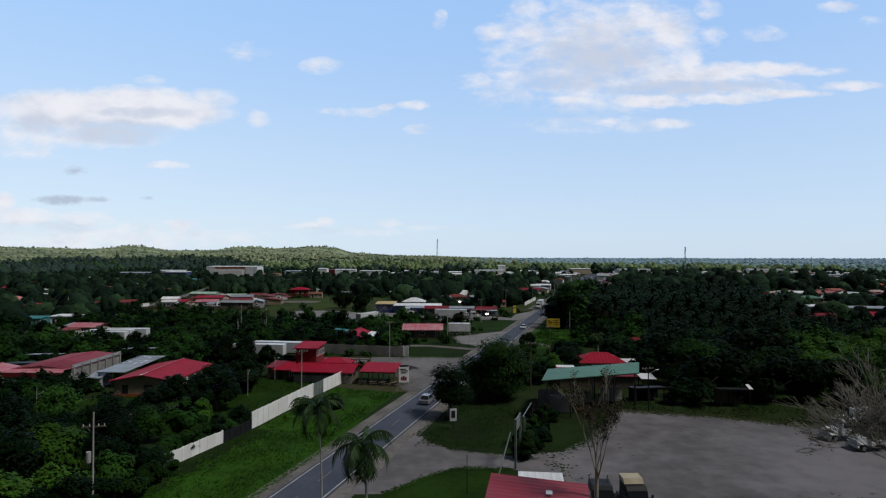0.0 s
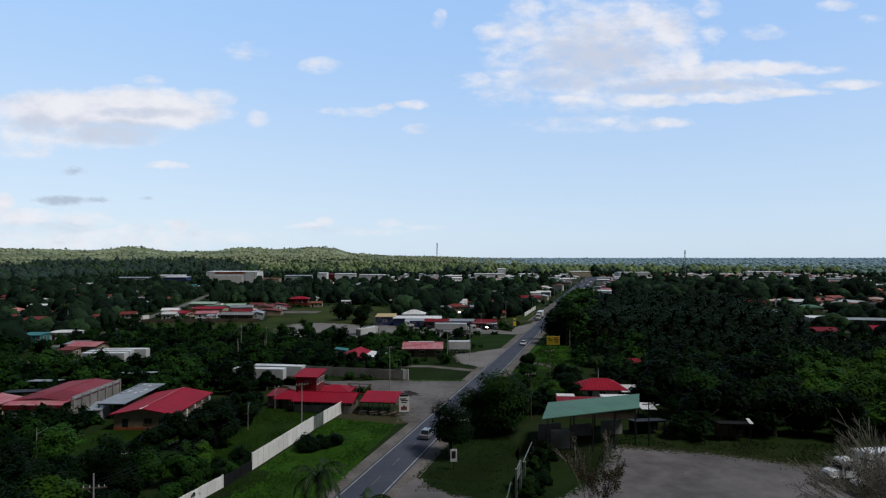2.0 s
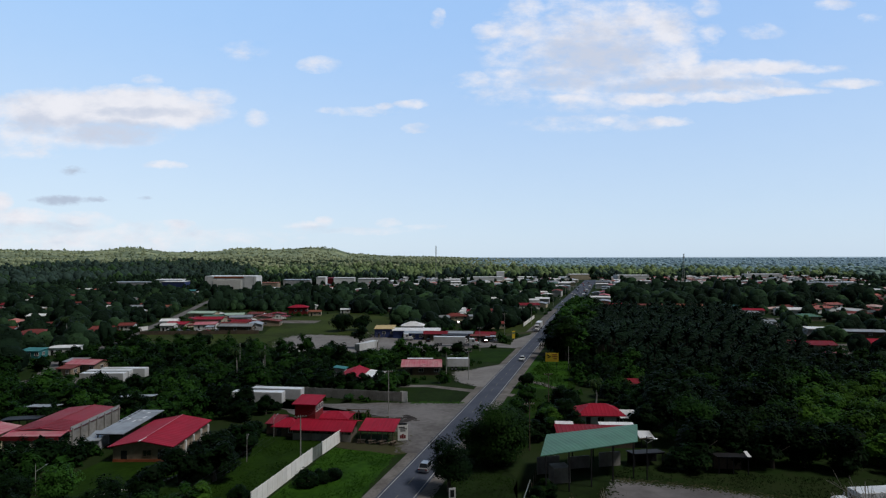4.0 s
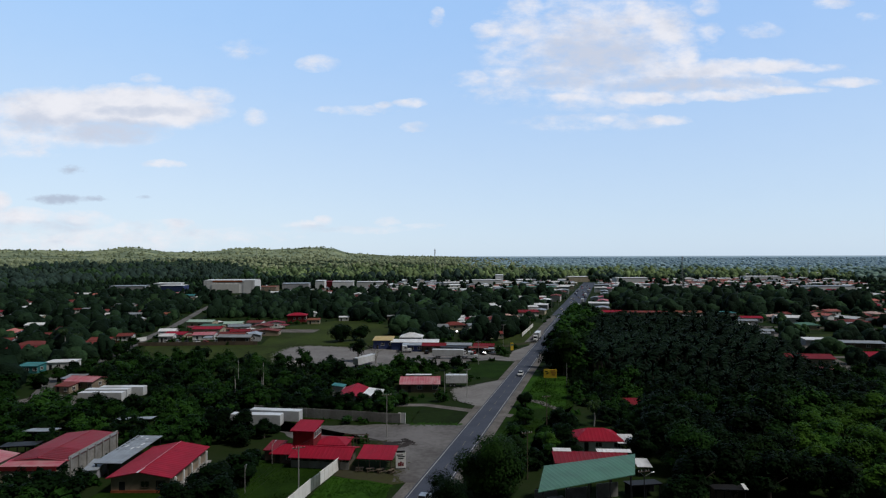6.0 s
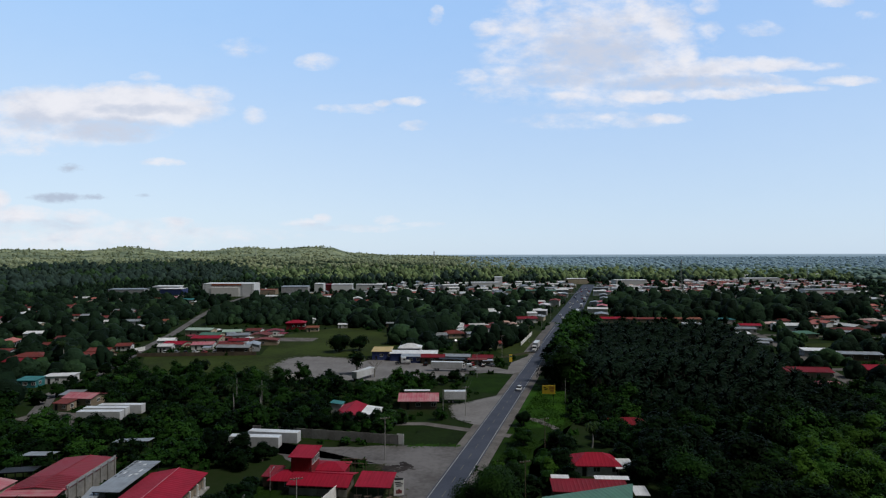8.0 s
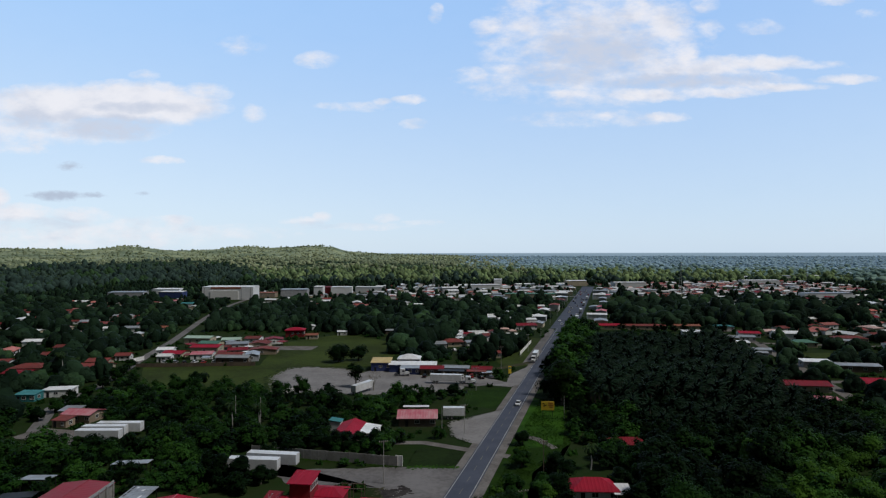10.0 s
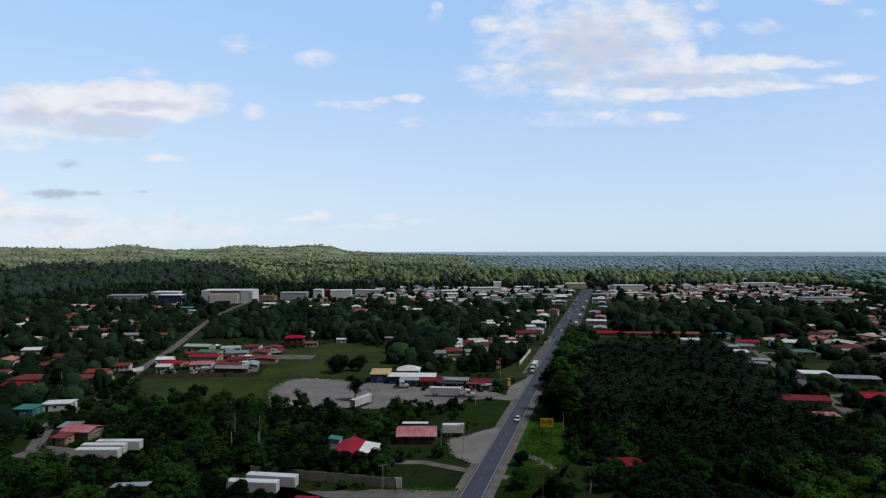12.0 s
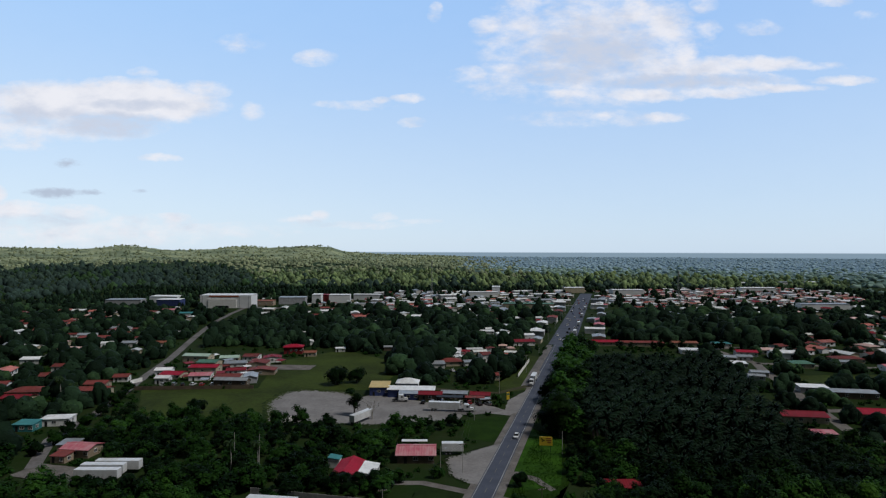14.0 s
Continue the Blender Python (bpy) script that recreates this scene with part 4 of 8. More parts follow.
part("header", box(0, -0.01, 3.62, 1.7, 0.14, 0.36), M["dark"], board)
for a, c, s in ((-0.2, 2.95, 1.3), (0.1, 2.6, 1.5), (0.0, 2.2, 1.1)):
    part("lettering_bar", box(a, -0.075, c, s, 0.02, 0.20), M["dark"], board)
for a in (-0.42, 0.0, 0.42):
    part("emblem", box(a, -0.075, 1.0 if a else 1.1, 0.36, 0.02, 0.7 if a else 0.95, bevel=0.008), M["red_wall"], board)
for a in (-0.8, 0.8):
    part("foot", box(a, 0.0, 0.12, 0.16, 0.3, 0.24), M["dark"], board)

# Houses and sheds past the restaurant.
house(-26.8, 177.5, 12.0, 7.0, 84, 2.8, 1.2, "red_roof", "pale", "gable", 0.6, "small house with a bright red roof among trees", 2, garden=0)
house(-20.4, 177.0, 9.0, 4.4, 84, 2.5, 0.6, "town_zinc", "pale", "flat", 0.3, "pale zinc-roofed wing of a house", 1, "shed", "shed", garden=0)
house(-32.4, 185.5, 3.2, 3.4, 84, 2.9, 0.5, "teal", "pale", "flat", 0.3, "small shed with a teal roof", 0, "shed", "shed")
house(-6.6, 192.8, 12.0, 10.0, 0, 3.0, 1.2, "pink_roof", "wood", "gable", 0.7, "roadside building with a faded pink sheet roof", 2, "workshop", "workshop")
open_shed(-7.5, 201.5, 9.0, 3.0, 0, 3.2, 3.0, "white_roof", "narrow lean-to with a pale roof", 3)
KEEP_OFF.append(([(43, 140), (53, 140), (60, 165), (49, 165)], 0.0))
house(54.5, 166.2, 9.0, 5.8, 0, 2.4, 1.0, "dark_red", "wood", "hip", 0.6, "small house with a dark red hipped roof among trees", 2)
house(36.2, 134.0, 10.0, 6.4, -3, 2.8, 1.6, "red_roof", "pale", "hip", 0.6, "small house with a bright red hipped roof", 2)
open_shed(42.2, 131.6, 4.2, 5.0, -3, 2.3, 2.9, "white_roof", "white sheet-roofed lean-to beside a house", 2)
long_shed = house(31.2, 118.6, 15.0, 5.0, -4, 2.55, 0.6, "dark_red", "wood", "flat", 0.3, "long low shed with a dark red roof", 0, "shed", "shed")
for a, s in ((-5.6, 3.8), (5.2, 7.2)):
    part("awning", slab([(a - s / 2, 2.6, 3.2), (a + s / 2, 2.6, 3.2), (a + s / 2, 4.1, 3.4), (a - s / 2, 4.1, 3.4)], [(0, 1, 2, 3)], 0.08), M["white_roof"], long_shed, "white sheet awning")
open_shed(41.2, 117.4, 3.0, 4.2, -4, 2.1, 2.4, "white_roof", "small white-roofed lean-to beside a shed", 2)
# Lorry shed: a skewed roof, its far end set back.
green_shed = thing("shed", 26.5, 102.0, 0, 12, "large open lorry shed with a green sheet roof on dark posts", "shed")
turn_back = pose(26.5, 102.0, 0, 0, 0, 12).inverted()
corners = [turn_back @ Vector(p) for p in ((15.7, 91.9, 6.7), (34.0, 100.3, 6.3), (37.6, 111.0, 6.2), (19.2, 106.0, 5.8))]
part("roof", slab(corners, [(0, 1, 2, 3)], 0.12), M["green_roof"], green_shed)
for i in range(5):
    for p, q in ((corners[0], corners[1]), (corners[3], corners[2])):
        at = p.lerp(q, 0.03 + 0.235 * i)
        at = at.lerp((corners[0] + corners[2]) / 2, 0.04)
        part("post", box(at.x, at.y, (at.z - 0.14) / 2, 0.18, 0.18, at.z - 0.14), M["dark"], green_shed)
for i in range(4):
    p, q = corners[0].lerp(corners[3], 0.05 + 0.3 * i), corners[1].lerp(corners[2], 0.05 + 0.3 * i)
    part("beam", tube(p - Vector((0, 0, 0.24)), q - Vector((0, 0, 0.24)), 0.1, sides=4), M["dark"], green_shed)
footprint(26.6, 102.0, 19, 13, 20, 0.6)
for a, b, c in ((-7.4, 2.0, 3.0), (-1.0, 3.2, 2.2), (5.0, 3.0, 2.6)):
    part("partition", box(a, b, c / 2, 4.2, 0.2, c), M["concrete"], green_shed)
part("office_wall", box(-6.8, -1.5, 1.3, 3.0, 2.4, 2.6), M["concrete"], green_shed, "grey block office under the roof")
yard_house = house(8.3, 50.6, 15.5, 9.0, 80, 3.6, 0.5, "faded_red", "pale", "flat", 0.3, "low building with a faded red sheet roof beside a yard", 2, "workshop", "workshop")
part("hatch", box(4.2, -1.0, 4.02, 0.9, 0.6, 0.1, bevel=0.02), M["white_paint"], yard_house, "white roof patch")
house(10.6, 62.6, 4.4, 2.6, -6, 2.2, 0.25, "white_roof", "concrete", "flat", 0.2, "low concrete store with a stained white roof", 0, "outhouse", "shed")
edge_shed = open_shed(37.6, 106.8, 6.2, 3.2, 8, 2.6, 2.2, "dark", "low dark shed at the yard's edge", 3)
# Dark boards added as the shade beneath the roof.
part("back_wall", box(0, 1.3, 1.0, 5.8, 0.08, 2.0), M["dark"], edge_shed, "dark boards added to fill the shade under a shed roof")
lean = open_shed(51.4, 103.0, 5.8, 3.4, -4, 3.2, 2.8, "dark", "low dark-roofed shelter at the yard's edge", 3)
part("back_wall", box(0, 1.4, 1.25, 5.2, 0.08, 2.5), M["wood"], lean, "brown boarded back wall")
part("loose_sheet", slab([(2.2, -1.8, 3.3), (2.9, -1.8, 3.3), (2.6, -0.6, 3.9), (2.0, -0.6, 3.9)], [(0, 1, 2, 3)], 0.05), M["white_roof"], lean, "bright loose roof sheet")


# ---- walls and fences ----
def panel_wall(ax, ay, bx, by, height, size, material, label, post=True, skip=(), name="wall"):
    """A wall of cast panels between posts."""
    a, b = Vector((ax, ay)), Vector((bx, by))
    n = max(1, round((b - a).length / size))
    ob = thing(name, ax, ay, 0, math.degrees(math.atan2(by - ay, bx - ax)), label, "wall")
    step = (b - a).length / n
    for i in range(n):
        if i in skip:
            continue
        part("panel", box((i + 0.5) * step, 0, height / 2 + random.uniform(-0.05, 0.03), step - 0.05, 0.10, height), M[material], ob)
    if post:
        for i in range(n + 1):
            part("post", box(i * step, 0, height / 2, 0.18, 0.18, height + 0.06), M[material], ob)
    return ob


panel_wall(-29.0, 88.2, -24.3, 108.4, 2.6, 1.6, "white_wall", "tall whitewashed concrete panel wall along grass")
panel_wall(-23.2, 112.4, -19.5, 125.4, 2.5, 1.6, "white_wall", "tall whitewashed concrete panel wall beside a restaurant")
panel_wall(-24.3, 108.6, -23.3, 112.2, 2.4, 1.2, "steel", "grey sheet-metal gate between white walls", name="metal_gate")
# Dark panels added in place of a gap with a dark hedge.
panel_wall(-30.8, 81.7, -29.1, 88.0, 1.5, 1.4, "dark", "low dark panels standing in for a hedge gap between white walls", name="fence")
panel_wall(-34.2, 71.5, -30.9, 81.4, 1.8, 1.5, "white_wall", "low whitewashed panel wall half hidden by shrubs")
panel_wall(-52.0, 162.4, -10.6, 153.2, 2.6, 2.2, "concrete", "long weathered concrete panel wall behind a forecourt")
panel_wall(-10.9, 153.4, -9.2, 153.0, 2.8, 1.7, "white_wall", "short white end of a concrete wall")
panel_wall(-150, 287.5, -92, 290.5, 1.8, 2.5, "wood", "low dark brown boundary wall of a housing estate")
panel_wall(-158.5, 300, -156, 307, 2.0, 2.4, "white_wall", "white boundary wall beside a side road")
panel_wall(45, 318, 58, 362, 2.0, 2.5, "white_wall", "white boundary wall of a garden beside the road")
panel_wall(-62.5, 231.5, -57.5, 236.5, 2.0, 2.5, "white_wall", "white panel wall at a lorry park's corner")

gate = thing("metal_gate", 9.0, 71.6, 0, 74, "tall open steel gate with leaning frames at a yard entrance", "gate")
for a, hgt in ((0, 6.2), (3.6, 6.0), (7.4, 4.6)):
    part("gate_post", box(a, 0, hgt / 2, 0.26, 0.26, hgt), M["steel"], gate)
for c in (4.6, 5.3, 6.0):
    part("rail", box(1.8, 0, c, 3.6, 0.10, 0.10), M["steel"], gate)
for i in range(5):
    part("brace", tube((0.1 + i * 0.7, 0, 4.65), (0.8 + i * 0.7, 0, 5.95), 0.05, sides=5), M["steel"], gate)
for i in range(6):
    part("slat", box(7.6 + i * 0.5, 0.4 + i * 0.16, 1.7, 0.32, 0.06, 3.2), M["steel"], gate)
part("top_rail", tube((7.4, 0.2, 4.5), (19, 0.5, 3.6), 0.07, sides=6), M["steel"], gate)
part("stay", tube((-0.2, 0.6, 4.6), (-2.8, 1.6, 0.1), 0.08, sides=6), M["steel"], gate)
for i in range(9):
    part("fence_post", tube((9 + i * 3.2, 0.4 + i * 0.06, 0), (9 + i * 3.2, 0.4 + i * 0.06, 2.1), 0.07, sides=6), M["wood"], gate)


# ---- poles and signs ----
def utility_pole(x, y, height, heading, arms=1, lamp=False, tank=False, material="pole", label="tall concrete utility pole with a crossarm"):
    ob = thing("utility_pole", x, y, 0, heading, label, "utility pole", "utility poles")
    slim = 0.06 if height < 6 else 0.12
    part("pole", tube((0, 0, 0), (0, 0, height), slim, slim * 0.65, 8), M[material], ob)
    for i in range(arms):
        z = height - (1.5 if tank else 0.35) - 0.9 * i
        arm = part("crossarm", box(0, 0.12, z, 2.3, 0.12, 0.14), M["wood"], ob)
        for a in (-1.0, -0.4, 0.45, 1.0):
            part("insulator", tube((a, 0.12, z + 0.07), (a, 0.12, z + 0.30), 0.06, 0.03, 6), M["white_paint"], arm)
        part("brace", tube((-0.7, 0.12, z - 0.06), (0, 0.12, z - 0.7), 0.025, sides=5), M["steel"], ob)
    if tank:
        part("transformer", tube((-0.42, 0, height - 5.1), (-0.42, 0, height - 4.0), 0.24, sides=12), M["grey_white"], ob, "pale drum transformer")
        part("bracket", box(-0.2, 0, height - 4.5, 0.4, 0.1, 0.1), M["steel"], ob)
    if lamp:
        arm = part("lamp_arm", tube((0, 0, height - 1.2), (1.5, 0, height - 0.6), 0.04, sides=6), M["steel"], ob)
        part("lamp_head", box(1.7, 0, height - 0.58, 0.6, 0.2, 0.12, bevel=0.03), M["silver"], arm)
    return ob


utility_pole(-35.7, 59.3, 10.2, 10, 1, tank=True)
utility_pole(-26.2, 107.5, 9.0, 15, 1)
utility_pole(-13.0, 141.5, 10.6, 15, 1)
utility_pole(1.4, 178.0, 8.8, 15, 0, lamp=True)
utility_pole(8.4, 180.0, 9.2, 15, 1)
utility_pole(15.6, 236.0, 9.6, 15, 1)
utility_pole(30.6, 281.0, 11.0, 15, 1)
utility_pole(17.4, 114.5, 9.5, 15, 1, material="wood", label="dark wooden utility pole beside a verge")
utility_pole(2.7, 64.0, 4.4, 15, 0, material="dark", label="short dark post beside a driveway")
utility_pole(27.0, 146.0, 9.0, 15, 1, material="wood", label="dark wooden utility pole beside a verge")
utility_pole(43.0, 196.0, 8.0, 15, 0, material="pole", label="slim pale pole beside a verge")
utility_pole(-64.5, 185.0, 11.0, 15, 0, material="pole", label="tall bare pole among trees")
utility_pole(-57.0, 186.5, 10.0, 15, 0, material="pole", label="tall bare pole among trees")
utility_pole(35.2, 99.2, 7.5, 15, 1, lamp=True, material="dark", label="dark utility pole with a lamp at a shed's corner")
utility_pole(-36.5, 108.5, 5.2, 100, 0, lamp=True, label="slim grey garden lamp post on a lawn")
utility_pole(-35.8, 123.5, 5.0, 80, 0, lamp=True, label="slim grey lamp post beside a restaurant")
utility_pole(-65.5, 93.5, 5.0, 60, 0, lamp=True, label="slim grey lamp post among shrubs")
for i in range(9):
    utility_pole(road_x(330 + 62 * i) - 11, 330 + 62 * i, 10.0, 15, 1)

hoarding = thing("billboard", 37.8, 198.2, 0, -6, "yellow roadside billboard with dark strokes", "billboard")
part("panel", box(0, 0, 3.9, 4.4, 0.18, 3.0, bevel=0.03), M["yellow"], hoarding)
for a, c, s, k in ((-1.3, 4.6, 0.9, 20), (-0.9, 4.0, 1.1, -25), (0.9, 4.9, 1.6, 0), (1.0, 4.2, 1.8, 0), (1.1, 3.5, 1.2, 0)):
    bm = box(0, 0, 0, s, 0.03, 0.30)
    bm.transform(pose(a, -0.12, c, 0, k, 0))
    part("lettering_bar", bm, M["dark" if a < 0 else "orange"], hoarding)
for a in (-1.6, 1.6):
    part("post", box(a, 0.1, 1.3, 0.16, 0.16, 2.6), M["dark"], hoarding)

notice = thing("roadside_sign", 1.6, 88.2, 0, 12, "small white framed roadside sign on a post", "sign")
part("frame", box(0, 0, 2.2, 1.05, 0.08, 1.9, bevel=0.02), M["white_paint"], notice)
part("panel", box(0, -0.05, 2.3, 0.62, 0.03, 1.1), M["dark"], notice)
part("post", box(0, 0.02, 0.65, 0.12, 0.10, 1.3), M["dark"], notice)
totem = thing("price_sign", 33.0, 266.0, 0, 15, "green and yellow roadside totem sign", "sign")
part("panel", box(0, 0, 2.6, 1.4, 0.3, 3.4, bevel=0.03), M["yellow"], totem)
part("band", box(0, -0.16, 3.4, 1.2, 0.03, 0.7), M["green_roof"], totem)
part("post", box(0, 0, 0.5, 0.4, 0.25, 1.0), M["dark"], totem)


def mast(x, y, height, label):
    """A lattice radio mast."""
    ob = thing("radio_mast", x, y, terrain(x, y), 20, label, "radio mast")
    for k in range(3):
        a = 2 * math.pi * k / 3
        part("leg", tube((2.2 * math.cos(a), 2.2 * math.sin(a), 0), (0.5 * math.cos(a), 0.5 * math.sin(a), height), 0.22, 0.14, 5), M["steel"], ob)
    bm = bmesh.new()
    for i in range(12):
        z0, z1 = height * i / 12, height * (i + 1) / 12
        for k in range(3):
            a, b = 2 * math.pi * k / 3, 2 * math.pi * (k + 1) / 3
            r0, r1 = 2.2 - 1.7 * i / 12, 2.2 - 1.7 * (i + 1) / 12
            add_tube(bm, (r0 * math.cos(a), r0 * math.sin(a), z0), (r1 * math.cos(b), r1 * math.sin(b), z1), 0.10, sides=4)
    part("lattice", bm, M["steel"], ob)
    for z in (0.86, 0.93):
        part("antenna", tube((0.8, -0.6, height * z), (0.8, -0.6, height * z + 2.5), 0.35, sides=6), M["white_paint"], ob)


mast(-9, 900, 56, "tall grey lattice radio mast above woods")
mast(345, 823, 43, "tall grey lattice radio mast behind the town")
mast(745, 1168, 30, "grey lattice radio mast behind the town")
mast(-640, 2010, 40, "pale lattice radio mast on a wooded hill")


# ---- vehicles ----
def add_wheel(parent, x, y, r, wide):
    tyre = part("wheel", tube((x, y - wide / 2, r), (x, y + wide / 2, r), r, sides=12), M["rubber"], parent)
    part("rim", tube((x, y - wide / 2 - 0.02, r), (x, y + wide / 2 + 0.02, r), r * 0.55, sides=8), M["silver"], tyre)


def body_shape(profile, wide, taper=0.0):
    """A body from its side outline, drawn in a little towards the roof."""
    bm = bmesh.new()
    top = max(z for _, z in profile)
    sides = []
    for s in (-1, 1):
        sides.append([bm.verts.new((x, s * (wide / 2 - taper * max(0.0, z - 0.8) / max(0.1, top - 0.8)), z)) for x, z in profile])
    bm.faces.new(sides[0])
    bm.faces.new(sides[1][::-1])
    n = len(profile)
    for i in range(n):
        j = (i + 1) % n
        bm.faces.new((sides[0][j], sides[0][i], sides[1][i], sides[1][j]))
    bmesh.ops.recalc_face_normals(bm, faces=bm.faces)
    return bm


def car(x, y, heading, paint, label, tall=1.48, z=0.06):
    ob = thing("car", x, y, z, heading, label, "car", "cars")
    part("body", body_shape([(-2.1, 0.3), (2.1, 0.3), (2.15, 0.62), (2.0, 0.80), (1.0, 0.92), (-1.6, 0.95), (-2.15, 0.88)], 1.72), M[paint], ob)
    part("cabin", body_shape([(-1.75, 0.93), (1.0, 0.90), (0.25, tall), (-1.35, tall)], 1.66, 0.18), M["pane"], ob, "dark window glass")
    part("roof", box(-0.55, 0, tall + 0.015, 1.6, 1.26, 0.05, bevel=0.02), M[paint], ob)
    for s in (-1, 1):
        part("pillar", tube((-1.72, s * 0.80, 0.95), (-1.33, s * 0.66, tall), 0.05, sides=4), M[paint], ob)
        part("headlight", box(2.12, s * 0.62, 0.66, 0.08, 0.34, 0.14), M["lamp"], ob)
        part("tail_light", box(-2.13, s * 0.66, 0.76, 0.08, 0.26, 0.18), M["red_paint"], ob)
        for a in (-1.3, 1.35):
            add_wheel(ob, a, s * 0.76, 0.31, 0.2)
    footprint(x, y, 4.4, 1.8, heading, 0.3, 0)
    return ob


def pickup(x, y, heading, paint, label, z=0.06):
    ob = thing("pickup_truck", x, y, z, heading, label, "pickup", "cars")
    part("body", body_shape([(-2.6, 0.45), (2.5, 0.45), (2.55, 0.85), (2.3, 1.05), (1.1, 1.12), (-2.6, 1.12)], 1.8), M[paint], ob)
    part("cabin", body_shape([(-0.9, 1.1), (1.2, 1.08), (0.6, 1.74), (-0.75, 1.74)], 1.72, 0.16), M["pane"], ob, "dark window glass")
    part("roof", box(-0.1, 0, 1.76, 1.3, 1.36, 0.05), M[paint], ob)
    part("load_bed", box(-1.75, 0, 1.13, 1.5, 1.5, 0.05), M["dark"], ob)
    for s in (-1, 1):
        for a in (-1.6, 1.6):
            add_wheel(ob, a, s * 0.78, 0.38, 0.24)
    return ob


def semi_trailer(x, y, heading, length=13.6, label="white box semi-trailer parked on gravel", z=0.045, paint="white_paint", stand=True):
    ob = thing("semi_trailer", x, y, z, heading, label, "trailer", "trailers")
    box_part = part("cargo_box", box(0, 0, 2.62, length, 2.5, 2.7, bevel=0.04), M[paint], ob)
    for i in range(4):
        for s in (-1, 1):
            part("rib", box(-length / 2 + (i + 0.5) * length / 4, s * 1.26, 2.62, 0.06, 0.03, 2.6), M[paint], box_part)
    part("chassis", box(-0.3, 0, 1.15, length - 1.0, 0.9, 0.22), M["dark"], ob)
    for a in (-length / 2 + 1.6, -length / 2 + 2.9):
        for s in (-1, 1):
            add_wheel(ob, a, s * 1.0, 0.5, 0.45)
    if stand:
        for s in (-1, 1):
            part("landing_leg", box(length / 2 - 2.2, s * 0.7, 0.6, 0.14, 0.14, 1.2), M["dark"], ob)
    footprint(x, y, length, 2.6, heading, 0.8)
    return ob


def truck_cab(x, y, heading, paint, label, z=0.045):
    """A bonneted tractor unit."""
    ob = thing("tractor_unit", x, y, z, heading, label, "truck", "trucks")
    part("cab", body_shape([(-1.4, 0.9), (1.0, 0.9), (1.0, 1.9), (0.75, 2.9), (0.4, 3.25), (-1.4, 3.25)], 2.3, 0.14), M[paint], ob)
    part("bonnet", body_shape([(0.95, 0.75), (2.7, 0.75), (2.8, 1.4), (2.55, 1.72), (0.95, 1.92)], 1.7, 0.1), M[paint], ob)
    part("windscreen", slab([(1.04, -0.95, 1.98), (1.04, 0.95, 1.98), (0.80, 0.92, 2.80), (0.80, -0.92, 2.80)], [(0, 1, 2, 3)], 0.03), M["pane"], ob)
    part("grille", box(2.78, 0, 1.1, 0.06, 1.1, 0.7), M["silver"], ob)
    part("bumper", box(2.85, 0, 0.62, 0.2, 2.3, 0.3, bevel=0.03), M["silver"], ob)
    part("chassis", box(-2.6, 0, 0.8, 3.4, 0.9, 0.25), M["dark"], ob)
    for s in (-1, 1):
        part("side_window", box(0.1, s * 1.10, 2.3, 1.0, 0.05, 0.65), M["pane"], ob)
        part("mirror", box(0.95, s * 1.45, 2.3, 0.12, 0.2, 0.6), M["dark"], ob)
        part("mirror_arm", tube((0.9, s * 1.1, 2.3), (0.95, s * 1.45, 2.3), 0.03, sides=4), M["dark"], ob)
        part("exhaust", tube((-1.5, s * 0.95, 0.9), (-1.5, s * 0.95, 3.7), 0.09, sides=6), M["silver"], ob)
        part("mudguard", box(2.1, s * 0.98, 1.05, 1.2, 0.4, 0.08), M[paint], ob)
        part("headlight", box(2.72, s * 0.72, 1.15, 0.12, 0.3, 0.22), M["lamp"], ob)
        add_wheel(ob, 2.05, s * 0.98, 0.5, 0.3)
        for a in (-2.2, -3.5):
            add_wheel(ob, a, s * 0.95, 0.5, 0.5)
    footprint(x, y, 7.0, 2.5, heading, 0.6)
    return ob


ROAD_WAY = 90 - math.degrees(math.atan(0.2925))
semi_trailer(-47.0, 148.6, -5, 13.2, "white semi-trailer parked beside trees", paint="white_paint")
semi_trailer(-43.2, 152.6, -8, 13.6, "white semi-trailer parked by a concrete wall", paint="white_paint")
semi_trailer(-101.0, 173.0, 0, 13.0, "white semi-trailer parked among trees")
semi_trailer(-101.6, 177.2, 0, 13.0, "white semi-trailer parked among trees")
semi_trailer(-98.8, 180.6, 0, 13.6, "white semi-trailer parked among trees")
semi_trailer(5.6, 196.6, 0, 7.4, "short white box trailer beside a pink-roofed building")
semi_trailer(3.4, 250.0, -6, 13.6, "long white semi-trailer parked in a lorry park")
truck_cab(13.4, 249.0, -6, "white_paint", "white tractor unit of a parked lorry")
semi_trailer(-30.5, 234.0, 60, 12.0, "white semi-trailer parked at a lorry park's edge")
truck_cab(-16.0, 265.8, 0, "white_paint", "white lorry cab parked before a blue shop")
truck_cab(16.0, 58.6, -94, "black_paint", "black bonneted tractor unit parked in a gravel yard")
truck_cab(19.3, 58.4, -88, "black_paint", "black tractor unit with a pale yellow roof parked in a yard")
roof_deflector = thing("cab_roof_fairing", 19.28, 59.0, 3.295, -88, "pale yellow roof fairing on a black lorry cab", "fairing")
part("shell", body_shape([(-1.2, 0.02), (0.5, 0.02), (0.1, 0.45), (-1.2, 0.5)], 2.0, 0.0), M["cream"], roof_deflector)
truck_cab(57.6, 83.6, 188, "white_paint", "white bonneted tractor unit parked in a gravel yard")
truck_cab(58.6, 79.2, 184, "white_paint", "white bonneted tractor unit parked in a gravel yard")
